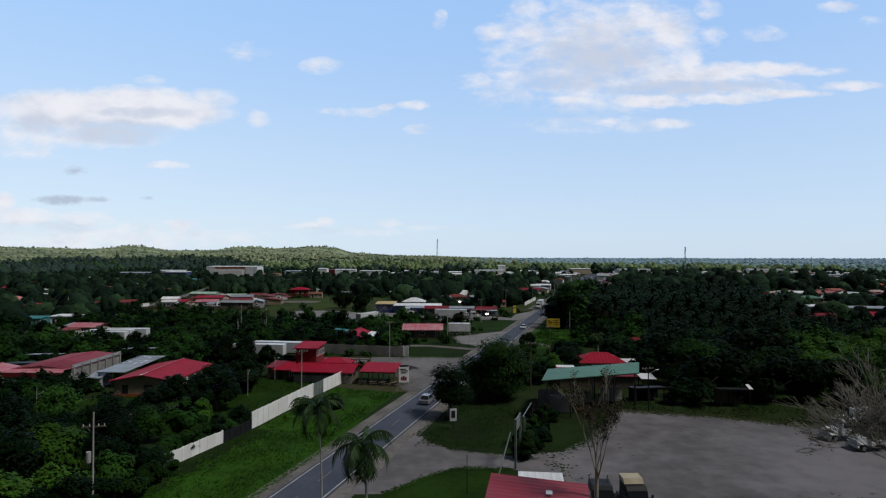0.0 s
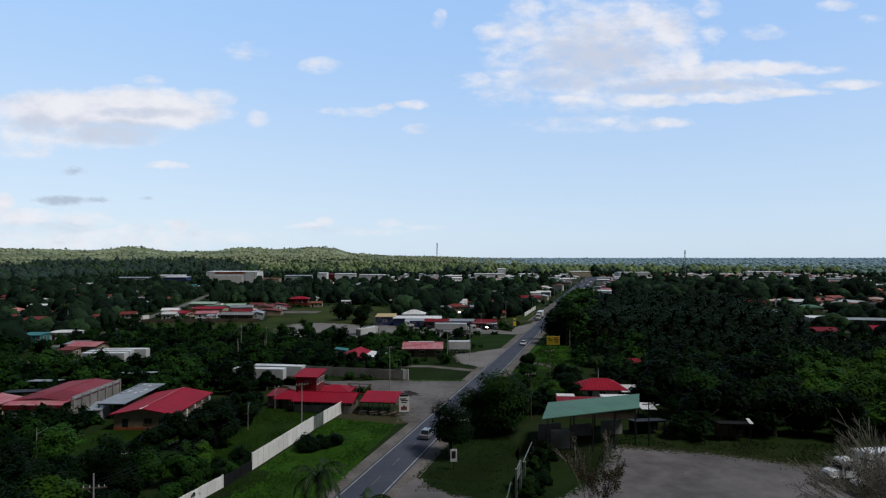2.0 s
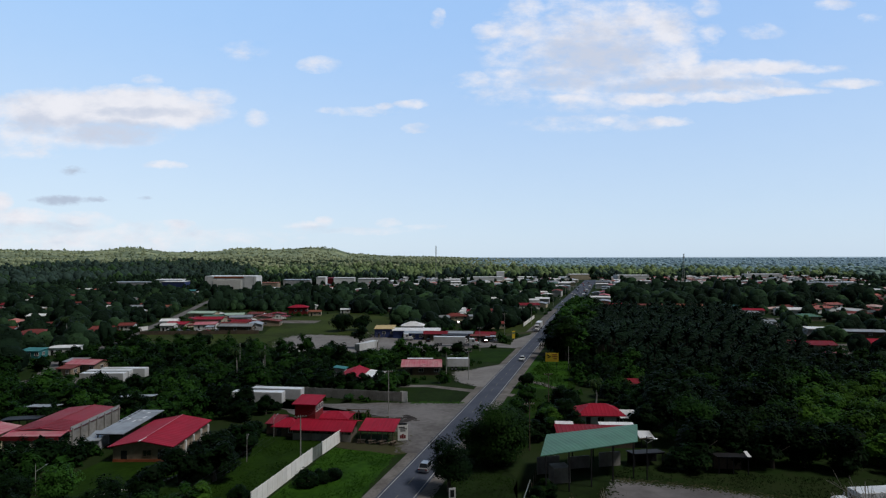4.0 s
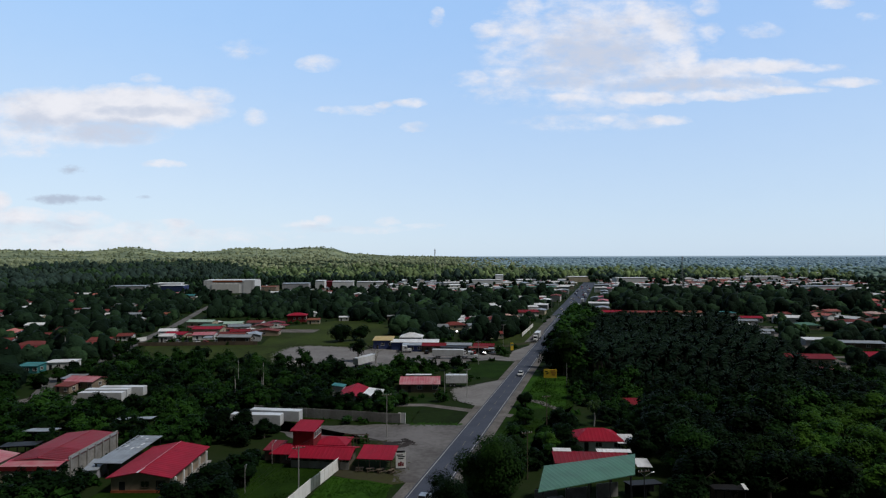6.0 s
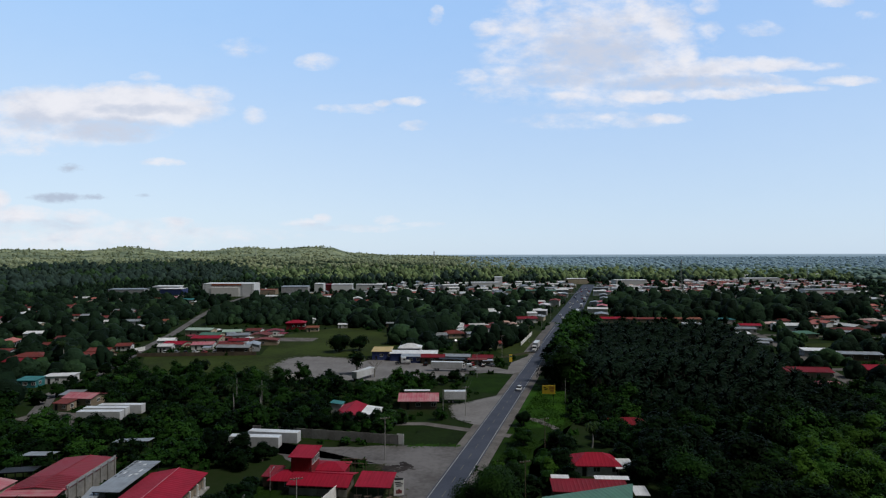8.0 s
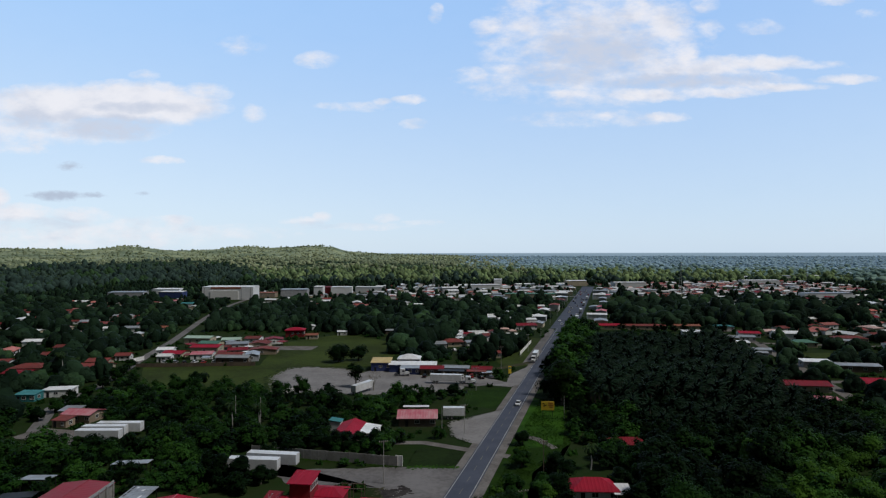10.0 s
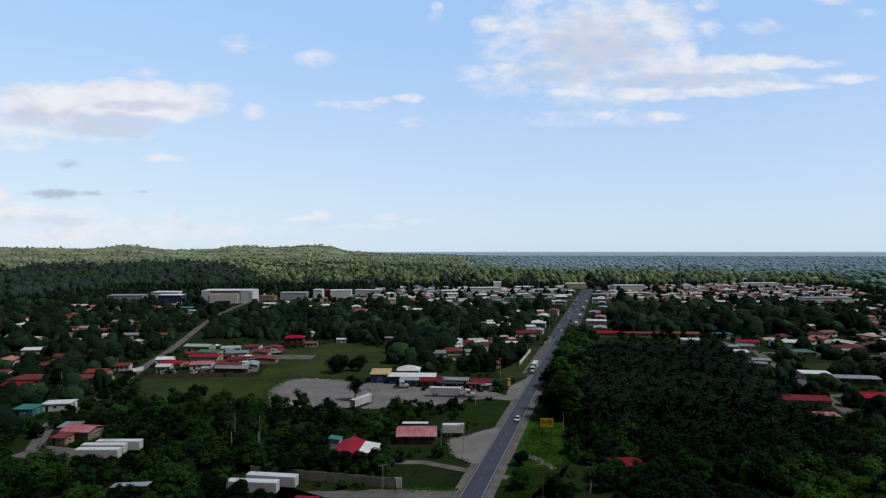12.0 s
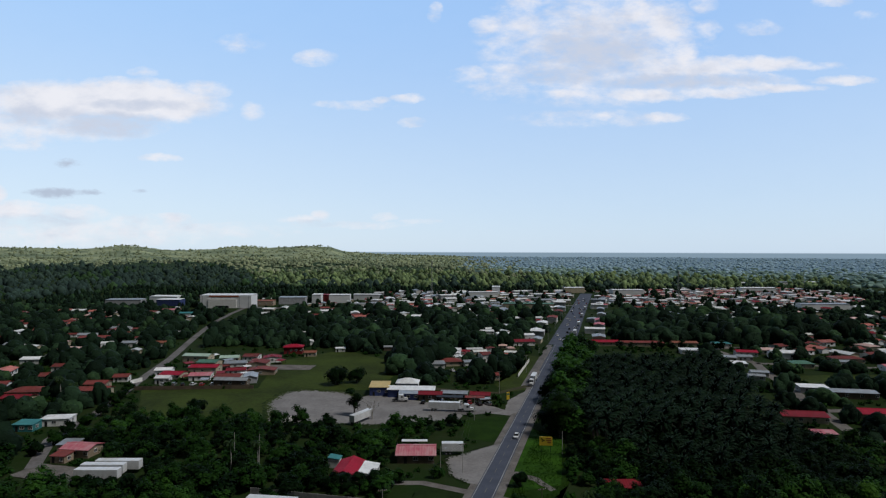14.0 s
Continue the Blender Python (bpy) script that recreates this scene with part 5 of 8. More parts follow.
semi_trailer(66.4, 85.4, 6, 12.0, "weathered white semi-trailer parked in a gravel yard")
semi_trailer(68.6, 80.4, 4, 12.0, "weathered white semi-trailer parked in a gravel yard")
truck_cab(62.5, 74.5, 184, "white_paint", "white bonneted tractor unit parked in a gravel yard")
car(-2.8, 104.2, ROAD_WAY, "silver", "silver hatchback on the road", 1.55)
car(road_x(214) + 1.4, 214, ROAD_WAY + 180, "white_paint", "white car on the road", z=0.06)
truck_cab(road_x(298) - 3.8, 298, ROAD_WAY + 180, "white_paint", "white lorry cab at the road's edge", 0.04)
semi_trailer(road_x(307) - 3.8, 307, ROAD_WAY + 180, 10.0, "white semi-trailer of a lorry at the road's edge", 0.04, stand=False)
for i, (a, b, paint) in enumerate(((436, 5, "silver"), (452, -1.6, "white_paint"), (470, 8, "white_paint"), (492, 1.8, "black_paint"), (520, 6.5, "white_paint"), (548, -1.8, "silver"),
                                   (575, 7, "red_paint"), (604, 2, "white_paint"), (640, -2, "blue_car"), (668, 6, "white_paint"), (700, 2, "silver"), (735, 7, "white_paint"), (770, -2, "red_paint"), (802, 5, "white_paint"), (840, 2, "silver"))):
    car(road_x(a) + b, a, ROAD_WAY + (180 if b < 0 else 0), paint, {"silver": "silver", "white_paint": "white", "black_paint": "black", "red_paint": "red", "blue_car": "blue"}[paint] + " car on the town street")
street_rng = random.Random(17)
for i in range(26):   # more traffic and parked cars towards the town
    a = 445 + 16.5 * i + street_rng.uniform(-5, 5)
    b = street_rng.choice((-5.2, -1.8, 1.9, 5.0, 8.2))
    paint, word = street_rng.choice((("silver", "silver"), ("white_paint", "white"), ("white_paint", "white"), ("black_paint", "black"), ("red_paint", "red")))
    car(road_x(a) + b, a, ROAD_WAY + (180 if b < 0 else 0), paint, word + " car on the town street")
for a, b in ((482, 8.5), (540, 9.0), (612, 9.0), (690, 9.5)):
    semi_trailer(road_x(a) + b, a, ROAD_WAY, 9.0, "white box trailer parked along the town street", 0.05)
for i in range(8):
    car(-6 + 4.2 * i, 262.5 - 0.5 * i + (i % 3), 80 + 15 * (i % 4), ("black_paint", "silver", "blue_car", "black_paint", "white_paint", "red_paint", "black_paint", "silver")[i], "parked car before a row of shops", z=0.045)
for i in range(9):
    car(-140 + 4.9 * i, 297 + (i % 2), 80 + 12 * (i % 3), ("white_paint", "silver", "black_paint", "white_paint", "red_paint")[i % 5], "parked car beside an estate wall", z=0.02)
for i in range(10):
    car(3 + 3.0 * i, 328 + 2.4 * (i % 3), 90 + 10 * (i % 4), ("silver", "black_paint", "white_paint", "blue_car")[i % 4], "old car in a scrap yard", z=0.02)


# ---- shops and houses farther off ----
house(-27.5, 281.5, 9.0, 11.0, 0, 4.2, 0.5, "pale_yellow", "blue", "flat", 0.4, "blue shop with a pale yellow flat roof", 2, "shop", "shop")
house(-12.0, 275.5, 22.0, 5.0, -3, 3.7, 0.7, "white_roof", "blue", "flat", 0.5, "long blue-walled shop with a white roof", 4, "shop", "shop")
house(-14.2, 285.5, 10.5, 8.0, -3, 5.0, 1.7, "white_roof", "pale", "hip", 0.5, "taller hall with a bright white hipped roof", 2, "hall", "hall")
house(-13.0, 270.5, 8.5, 4.5, -4, 3.1, 0.5, "zinc", "blue", "flat", 0.5, "blue shop front with a pale grey awning roof", 2, "shop", "shop")
house(-2.8, 270.0, 10.5, 5.5, -4, 3.0, 0.8, "dark_red", "wood", "gable", 0.5, "shop with a dark red roof", 2, "shop", "shop")
house(8.5, 272.5, 12.0, 6.0, -8, 2.9, 0.6, "zinc", "wood", "gable", 0.5, "low workshop with a dark zinc roof", 2, "workshop", "workshop")
house(20.5, 269.5, 9.0, 5.5, -10, 2.8, 0.8, "dark_red", "wood", "gable", 0.4, "low house with a dark red roof", 2)
house(-120, 196.5, 10.0, 7.0, -8, 3.0, 0.9, "pink_roof", "beige", "gable", 0.5, "house with a faded pink roof among trees", 2)
house(-126.5, 200.5, 6.0, 5.0, 0, 2.8, 0.5, "zinc", "beige", "flat", 0.3, "small annexe with a grey roof", 1)
house(-122.5, 190.0, 5.0, 4.0, -8, 2.4, 0.5, "rust_roof", "beige", "flat", 0.3, "small rusty-roofed annexe of a house", 1)
house(-157.5, 223.5, 7.5, 5.5, 0, 2.8, 0.5, "teal", "teal", "flat", 0.3, "small teal-painted house beside a side road", 2)
house(-150.5, 231.0, 10.5, 6.5, 8, 3.0, 0.6, "white_roof", "pale", "hip", 0.3, "white-roofed house beside a side road", 2)
house(-194.0, 276.5, 15.0, 9.5, 8, 3.0, 1.4, "rust_roof", "cream", "hip", 0.6, "house with a red hipped roof among trees", 3)
house(-190.0, 264.0, 12.0, 7.0, 0, 2.8, 0.9, "dark_red", "beige", "gable", 0.5, "house with a dark red roof among trees", 2)
house(-164.0, 278.5, 14.0, 7.0, 4, 2.9, 1.1, "rust_roof", "cream", "gable", 0.5, "long house with a red roof beside a side road", 3)
house(-170.5, 292.0, 10.0, 7.0, 4, 2.8, 1.1, "rust_roof", "beige", "gable", 0.5, "house with a rusty roof beside a side road", 2)
house(-167.0, 308.0, 7.0, 6.0, 10, 2.8, 1.0, "rust_roof", "pale", "gable", 0.5, "small house with a rusty roof", 2)
# Lean-tos and clutter before the shops.
open_shed(6.0, 264.5, 12.0, 3.6, -8, 2.7, 2.9, "dark", "dark sheet-roofed lean-to before workshops", 3)
open_shed(17.5, 263.5, 9.0, 3.2, -6, 2.6, 2.9, "rust_roof", "rusty lean-to before workshops", 3)
open_shed(22.0, 262.0, 5.0, 3.0, 10, 2.4, 2.6, "zinc", "small zinc shelter before workshops", 2)
for i in range(12):
    crate = thing("crate", -2 + 2.2 * i, 267.2 - 0.35 * i + 0.6 * (i % 3), 0.045, 20 * i, "old wooden crate beside workshops", "crate", "crates")
    part("box", box(0, 0, 0.5, 1.1, 0.9, 1.0, bevel=0.03), M[("wood", "steel", "white_paint", "dark")[i % 4]], crate)
    part("lid", box(0, 0, 1.03, 1.16, 0.96, 0.06), M["wood"], crate)
# Row-house estate.
for i, (x, y, w, d, a, roof, wall) in enumerate((
        (-142, 318, 13, 10, 6, "red_roof", "cream"), (-127, 312, 12, 7, 4, "pink_roof", "pale"), (-112, 309, 14, 7, 3, "rust_roof", "pale"), (-98, 306, 11, 6, 3, "zinc", "grey_wall"),
        (-152, 322, 8, 6, 6, "white_roof", "far_white"), (-130, 331, 14, 9, 6, "red_roof", "cream"), (-113, 326, 12, 7, 4, "dark_red", "pale"), (-100, 327, 9, 12, 4, "rust_roof", "beige"),
        (-136, 347, 12, 8, 5, "green_roof", "cream"), (-120, 344, 12, 7, 5, "zinc", "pale"), (-104, 345, 10, 10, 5, "rust_roof", "cream"), (-150, 364, 15, 8, 5, "mint", "cream"),
        (-132, 366, 13, 8, 5, "mint", "cream"), (-117, 368, 10, 8, 5, "rust_roof", "pale"), (-104, 363, 9, 9, 5, "dark_red", "pale"), (-141, 304, 7, 4, 0, "white_roof", "pale"), (-105, 296, 16, 4, 2, "zinc", "wood"))):
    house(x + (i * 37 % 5 - 2) * 0.8, y + (i * 23 % 5 - 2) * 0.7, w * (0.86 + 0.05 * (i * 7 % 6)), d * (0.95 + 0.06 * (i * 11 % 6)), a + (i * 29 % 11 - 5) * 2.2 + (90 if i in (3, 7, 10, 14) else 0), 2.5 + 0.25 * (i * 13 % 6), 0.9, roof, wall, "gable", 0.4, {"dark_red": "dark red", "zinc": "grey zinc", "rust_roof": "rusty red", "white_roof": "white", "red_roof": "bright red", "pink_roof": "faded pink", "mint": "pale mint", "green_roof": "green"}[roof] + "-roofed row house of an estate", 2, group="row houses")
for i, (x, y) in enumerate(((-121, 302), (-133, 310), (-104, 317), (-119, 319), (-141, 336), (-124, 337), (-110, 336), (-148, 346), (-128, 356), (-111, 356), (-143, 373), (-96, 355))):
    roof = ("zinc", "rust_roof", "white_roof", "dark_red")[i % 4]
    open_shed(x, y, 4.5 + (i % 3), 3.5 + (i % 2), 7 * i, 2.3, 2.7, roof, {"zinc": "small zinc", "rust_roof": "small rusty", "white_roof": "small white", "dark_red": "small dark red"}[roof] + " lean-to in a row-house yard", 2)
house(-97.0, 392, 12.0, 8.0, 6, 5.0, 1.3, "red_roof", "red_wall", "hip", 0.7, "two-storey red house at a meadow's edge", 3)
house(-83.5, 382, 7.5, 6.0, 6, 2.8, 0.8, "orange_roof", "cream", "gable", 0.4, "small cream house at a meadow's edge", 2)
house(-66.5, 399, 6.5, 5.0, 6, 2.6, 0.5, "white_roof", "pale", "gable", 0.3, "small white shed at a meadow's edge", 1)
house(-30.5, 404, 13.0, 4.0, 3, 2.6, 0.5, "zinc", "wood", "flat", 0.3, "low open shed with a zinc roof", 0, "shed", "shed")
# Houses left of the road.
house(8.0, 352, 13, 9, 10, 3.0, 1.4, "rust_roof", "cream", "hip", 0.6, "house with a faded red hipped roof behind a scrap yard", 2)
house(22.0, 350, 12, 7, 14, 3.0, 0.7, "zinc", "pale", "gable", 0.4, "white house with a grey roof behind a scrap yard", 2)
house(30.5, 366, 6, 10, 14, 4.6, 1.0, "rust_roof", "pale", "gable", 0.4, "narrow two-storey white house", 2)
house(0.0, 344, 9, 7, 6, 2.8, 0.7, "zinc", "pale", "flat", 0.4, "low house with a zinc roof", 1)
house(28.5, 312, 9.5, 5.5, 8, 2.8, 0.8, "rust_roof", "cream", "gable", 0.4, "small house with a rusty roof near the road", 2)
house(63.0, 428, 17, 9, 10, 3.2, 1.2, "dark_red", "pale", "gable", 0.5, "house with a dark red roof near the road", 3)
house(70.5, 446, 8, 8, 10, 5.4, 0.8, "white_roof", "pale", "gable", 0.3, "two-storey white house near the road", 2)
house(40.0, 484, 14, 8, 6, 3.0, 0.8, "white_roof", "pale", "gable", 0.4, "white-roofed house among trees", 2)
house(54.0, 470, 12, 8, 8, 3.0, 0.8, "white_roof", "pale", "gable", 0.4, "white-roofed house among trees", 2)
# Right of the road, past the palms.
house(122.0, 428, 24, 8, -3, 3.0, 1.0, "red_roof", "cream", "gable", 0.5, "long low building with a bright red roof behind palms", 4, "shop", "shop")
house(151.0, 425, 30, 8, -3, 3.0, 0.8, "rust_roof", "cream", "gable", 0.4, "long low building with a rusty red roof", 4, "shop", "shop")
house(182.0, 424, 18, 8, -3, 3.0, 0.8, "orange_roof", "cream", "gable", 0.4, "low building with an orange tiled roof", 3)
house(172.5, 392, 13, 7, -5, 3.0, 0.5, "white_roof", "pale", "flat", 0.3, "low white-roofed building behind palms", 2)
house(208.0, 421, 12, 8, -3, 3.0, 0.8, "teal", "pale", "hip", 0.4, "house with a teal roof", 2)
house(185.0, 366, 9, 7, -12, 3.0, 0.8, "zinc", "cream", "gable", 0.4, "house with a pale roof beside a dirt street", 2)
house(182.0, 346, 8, 6, -12, 2.8, 0.6, "white_roof", "pale", "flat", 0.3, "small white-roofed house beside a dirt street", 2)
house(196.5, 368, 9, 7, -12, 3.0, 0.8, "zinc", "pale", "gable", 0.4, "house with a zinc roof beside a dirt street", 2)
house(207.0, 385, 13, 8, -12, 3.0, 0.9, "red_roof", "pale", "gable", 0.4, "house with a red roof beside a dirt street", 2)
house(180.0, 321, 9, 6, -14, 2.8, 0.6, "zinc", "pale", "gable", 0.4, "small house with a zinc roof beside a dirt street", 2)
house(173.5, 312, 8, 5, -14, 2.6, 0.6, "zinc", "grey_wall", "gable", 0.4, "small grey house beside a dirt street", 1)
house(219.0, 346, 13, 8, -6, 3.0, 1.2, "green_roof", "cream", "hip", 0.5, "cream house with a pale green hipped roof", 2)
house(258.0, 362, 18, 8, -6, 3.0, 1.1, "rust_roof", "cream", "hip", 0.5, "house with a rusty red roof beside a paddock", 3)
house(248.0, 352, 10, 6, -6, 2.8, 0.6, "zinc", "pale", "gable", 0.3, "house with a zinc roof beside a paddock", 2)
house(268.0, 336, 13, 8, -6, 3.0, 0.8, "pink_roof", "pale", "gable", 0.4, "house with a faded pink roof", 2)
house(186.0, 284, 13, 6, -10, 3.0, 0.5, "white_roof", "grey_wall", "flat", 0.3, "grey workshop with a white roof", 2, "workshop", "workshop")
house(197.0, 274, 22, 8, -10, 3.2, 0.6, "zinc", "wood", "gable", 0.4, "long workshop with a zinc roof", 3, "workshop", "workshop")
house(150.0, 236, 17, 9, -8, 3.0, 1.0, "dark_red", "cream", "gable", 0.6, "house with a dark red roof beside a dirt street", 3)
house(183.0, 239, 19, 9, -8, 3.0, 1.2, "red_roof", "cream", "gable", 0.6, "house with a bright red roof beside a dirt street", 3)
house(144.0, 213, 8, 4, -8, 2.4, 0.4, "pink_roof", "wood", "flat", 0.3, "low shed with a faded roof among trees", 0, "shed", "shed")
house(62.9, 132.2, 5, 4, 0, 2.4, 0.4, "white_roof", "pale", "flat", 0.3, "small white shed among trees", 0, "shed", "shed")
# Far left, along the side road.
for x, y, w, d, roof in ((-262, 446, 22, 9, "rust_roof"), (-276, 460, 14, 8, "zinc"), (-250, 492, 14, 9, "rust_roof"), (-272, 500, 15, 8, "zinc"), (-246, 357, 15, 8, "white_roof"), (-300, 412, 10, 7, "zinc"),
                         (-230, 390, 10, 8, "rust_roof"), (-300, 655, 18, 10, "pink_roof"), (-262, 622, 26, 10, "teal"), (-222, 420, 10, 7, "zinc"), (-200, 420, 10, 7, "orange_roof"), (-215, 335, 10, 8, "rust_roof")):
    house(x, y, w, d, 5, 3.0, 1.0, roof, "pale", "gable", 0.4, {"rust_roof": "house with a rusty red roof", "zinc": "house with a grey zinc roof", "white_roof": "house with a white roof", "pink_roof": "house with a faded pink roof", "teal": "hall with a blue-green roof", "orange_roof": "house with an orange roof"}[roof] + " among trees", 2)
# Superstore and the shopping strip.
big_store = house(-257.0, 715, 62, 24, 0, 15.5, 0.6, "white_roof", "far_white", "flat", 0.1, "large pale superstore with an orange band", 0, "superstore", "store", margin=3)
part("orange_band", box(-2, -12.15, 14.4, 36, 0.3, 2.0), M["orange"], big_store, "orange band under the roof")
part("entrance_wall", box(-4, -12.4, 5.5, 34, 0.8, 11), M["white_wall"], big_store, "white entrance front")
part("entrance_opening", box(-4, -12.9, 1.6, 16, 0.3, 2.8), M["pane"], big_store)
for i in range(6):
    part("panel_joint", box(-28 + i * 11.2, -12.1, 7.5, 0.4, 0.25, 14), M["grey_wall"], big_store)
house(-222, 742, 26, 14, 0, 6, 0.6, "orange_roof", "beige", "flat", 0.2, "low beige orange-roofed shop beside a superstore", 3, "shop", "shop")
for x, y, w, d, h, roof, wall, lab in ((-400, 745, 44, 16, 7, "zinc", "grey_wall", "long grey shed of a trading estate"), (-362, 775, 38, 16, 9, "white_roof", "far_white", "tall white shed of a trading estate"),
                                       (-338, 735, 30, 14, 8, "white_roof", "blue", "white-roofed shed with a blue side"), (-190, 762, 34, 14, 9, "zinc", "grey_wall", "grey shop of a shopping strip"),
                                       (-160, 772, 12, 12, 12, "white_roof", "far_white", "tall white block of a shopping strip"), (-132, 785, 28, 14, 10.5, "white_roof", "far_white", "white shop of a shopping strip"),
                                       (-145, 792, 24, 12, 10, "dark_red", "red_wall", "red shop of a shopping strip"), (-100, 830, 38, 14, 8, "white_roof", "far_white", "white hall of a shopping strip"),
                                       (70, 885, 44, 16, 8, "white_roof", "far_white", "long white hall in the town"), (92, 905, 12, 10, 15, "white_roof", "far_white", "tall white block in the town"),
                                       (305, 930, 50, 24, 9, "white_roof", "far_white", "large white hall in the town"), (232, 985, 34, 20, 9, "white_roof", "cream", "arched white hall at the street's end"),
                                       (560, 1010, 60, 20, 8, "white_roof", "far_white", "large pale hall behind the town"), (470, 700, 60, 12, 7, "zinc", "far_white", "long school building with a zinc roof"), (110, 700, 60, 14, 7, "green_roof", "cream", "market hall with a green roof")):
    house(x, y, w, d, random.uniform(-6, 6), h, 0.7, roof, wall, "gable" if "hall" in lab else "flat", 0.3, lab, 0, "hall", "hall", margin=2)

rng_shops = random.Random(8)

# ---- town of low houses: a few kinds, many copies ----
kinds = []
for i, (roof, wall, w, d, h) in enumerate((("town_red", "far_white", 12, 8, 3.2), ("town_zinc", "cream", 14, 9, 3.4), ("white_roof", "far_white", 16, 9, 4.2), ("rust_roof", "far_white", 10, 8, 3.0), ("town_pink", "cream", 12, 9, 3.2), ("zinc", "pale", 20, 10, 5.5), ("dark_red", "far_white", 12, 8, 3.2), ("white_roof", "grey_wall", 24, 11, 6.0))):
    kinds.append(house(600 + 30 * i, 1250, w, d, 10, h, 1.1, roof, wall, "gable" if i != 4 else "hip", 0.5, {"town_red": "town house with a red roof lightened as if sunlit", "town_zinc": "town house with a bright zinc roof", "town_pink": "town house with a pink roof lightened as if sunlit", "rust_roof": "town house with a rusty red roof", "zinc": "town house with a grey zinc roof", "white_roof": "town building with a white roof", "orange_roof": "town house with an orange roof", "dark_red": "town house with a dark red roof"}[roof], 0, "town_house", "house", "town houses", 1.0))
    for a in (-0.24, 0.24):
        part("window", box(a * w, -d / 2 - 0.03, h * 0.55, 1.6, 0.1, 1.2), M["pane"], kinds[-1])
for i in range(19):
    for side in (-19, 23):
        yy = 446 + 25 * i + rng_shops.uniform(-9, 9)
        if rng_shops.random() < 0.35:
            continue
        roof = rng_shops.choice(("white_roof", "zinc", "rust_roof", "zinc", "white_roof", "pink_roof"))
        house(road_x(yy) + side + rng_shops.uniform(-2, 7) * (1 if side > 0 else -1), yy, rng_shops.uniform(12, 19), rng_shops.uniform(8, 11), ROAD_WAY + rng_shops.choice((0, 90)) + rng_shops.uniform(-6, 6), rng_shops.uniform(3.2, 6.0), 0.8, roof, rng_shops.choice(("pale", "cream", "grey_wall")), "gable", 0.4, {"white_roof": "white-roofed", "zinc": "zinc-roofed", "rust_roof": "rusty-roofed", "pink_roof": "faded pink-roofed"}[roof] + " shop along the town street", 0, "shop", "shop", "street shops")
KEEP_OFF.append(([(-300, 655), (-110, 655), (-110, 700), (-300, 700)], 0.0))
solid = [k for k in KEEP_OFF if k[1] > 0]
rng = random.Random(5)
spots = []


joined_town = []


def settle(count, poly, weights, gap=15, joined=False):
    xs, ys = [p[0] for p in poly], [p[1] for p in poly]
    done = tries = 0
    while done < count and tries < count * 40:
        tries += 1
        x, y = rng.uniform(min(xs), max(xs)), rng.uniform(min(ys), max(ys))
        if not inside(x, y, poly) or any((x - a) ** 2 + (y - b) ** 2 < gap ** 2 for a, b in spots) or any(abs(x - p[0][0]) < 700 and near_poly(x, y, p, m + 7) for p, m in solid):
            continue
        proto = rng.choices(kinds, weights)[0]
        spots.append((x, y))
        at = pose(x, y, 0, 0, 0, rng.choice((16, 106, 12, 100, -10)) + rng.uniform(-6, 6))
        if joined:
            joined_town.append((proto, at @ Matrix.Diagonal((rng.uniform(0.42, 0.85), rng.uniform(0.5, 0.9), rng.uniform(0.6, 0.9), 1))))
        else:
            copy_thing(proto, at)
        footprint(x, y, 9, 7, 10, 0.5, 0.012 if joined else 0.06)
        done += 1


settle(470, [(215, 740), (560, 740), (680, 930), (660, 1110), (250, 1010)], (10, 5, 7, 8, 7, 1, 6, 1), 9.0, True)
settle(150, [(-110, 700), (190, 700), (225, 1000), (-60, 990), (-260, 780)], (3, 6, 5, 3, 1, 2, 2, 1), 9.5, True)
settle(18, [(-14, 326), (38, 328), (54, 404), (4, 404)], (4, 5, 3, 4, 2, 0, 3, 0), 7.5, True)
settle(75, [(140, 440), (330, 440), (360, 560), (330, 640), (210, 680), (170, 560)], (3, 6, 4, 4, 2, 1, 3, 0), 11, True)
settle(70, [(-60, 420), (60, 410), (140, 680), (-190, 690), (-180, 560), (-100, 420)], (2, 6, 3, 3, 1, 0, 2, 0), 12, True)
settle(50, [(-430, 330), (-250, 300), (-190, 400), (-240, 690), (-460, 690)], (3, 3, 1, 5, 1, 0, 3, 0), 12, True)
settle(60, [(230, 260), (430, 280), (560, 480), (560, 680), (330, 480)], (3, 6, 4, 4, 2, 0, 3, 0), 12, True)
settle(40, [(300, 480), (380, 470), (660, 690), (600, 800), (330, 720)], (4, 3, 2, 4, 2, 1, 2, 0))
settle(18, [(185, 560), (330, 560), (330, 700), (230, 700)], (2, 4, 2, 2, 1, 1, 1, 0))
settle(50, [(-110, 690), (190, 690), (225, 990), (-60, 960)], (2, 5, 5, 2, 1, 3, 1, 2))
settle(24, [(-200, 600), (100, 560), (150, 690), (-190, 690)], (2, 4, 3, 2, 1, 1, 1, 0))
settle(34, [(-420, 380), (-240, 330), (-240, 650), (-420, 650)], (4, 3, 1, 4, 2, 0, 1, 0))
settle(22, [(-330, 200), (-200, 200), (-200, 330), (-330, 330)], (4, 3, 1, 4, 2, 0, 1, 0))
settle(44, [(205, 235), (300, 235), (420, 300), (420, 470), (215, 440), (228, 330)], (4, 4, 4, 4, 2, 0, 2, 0))


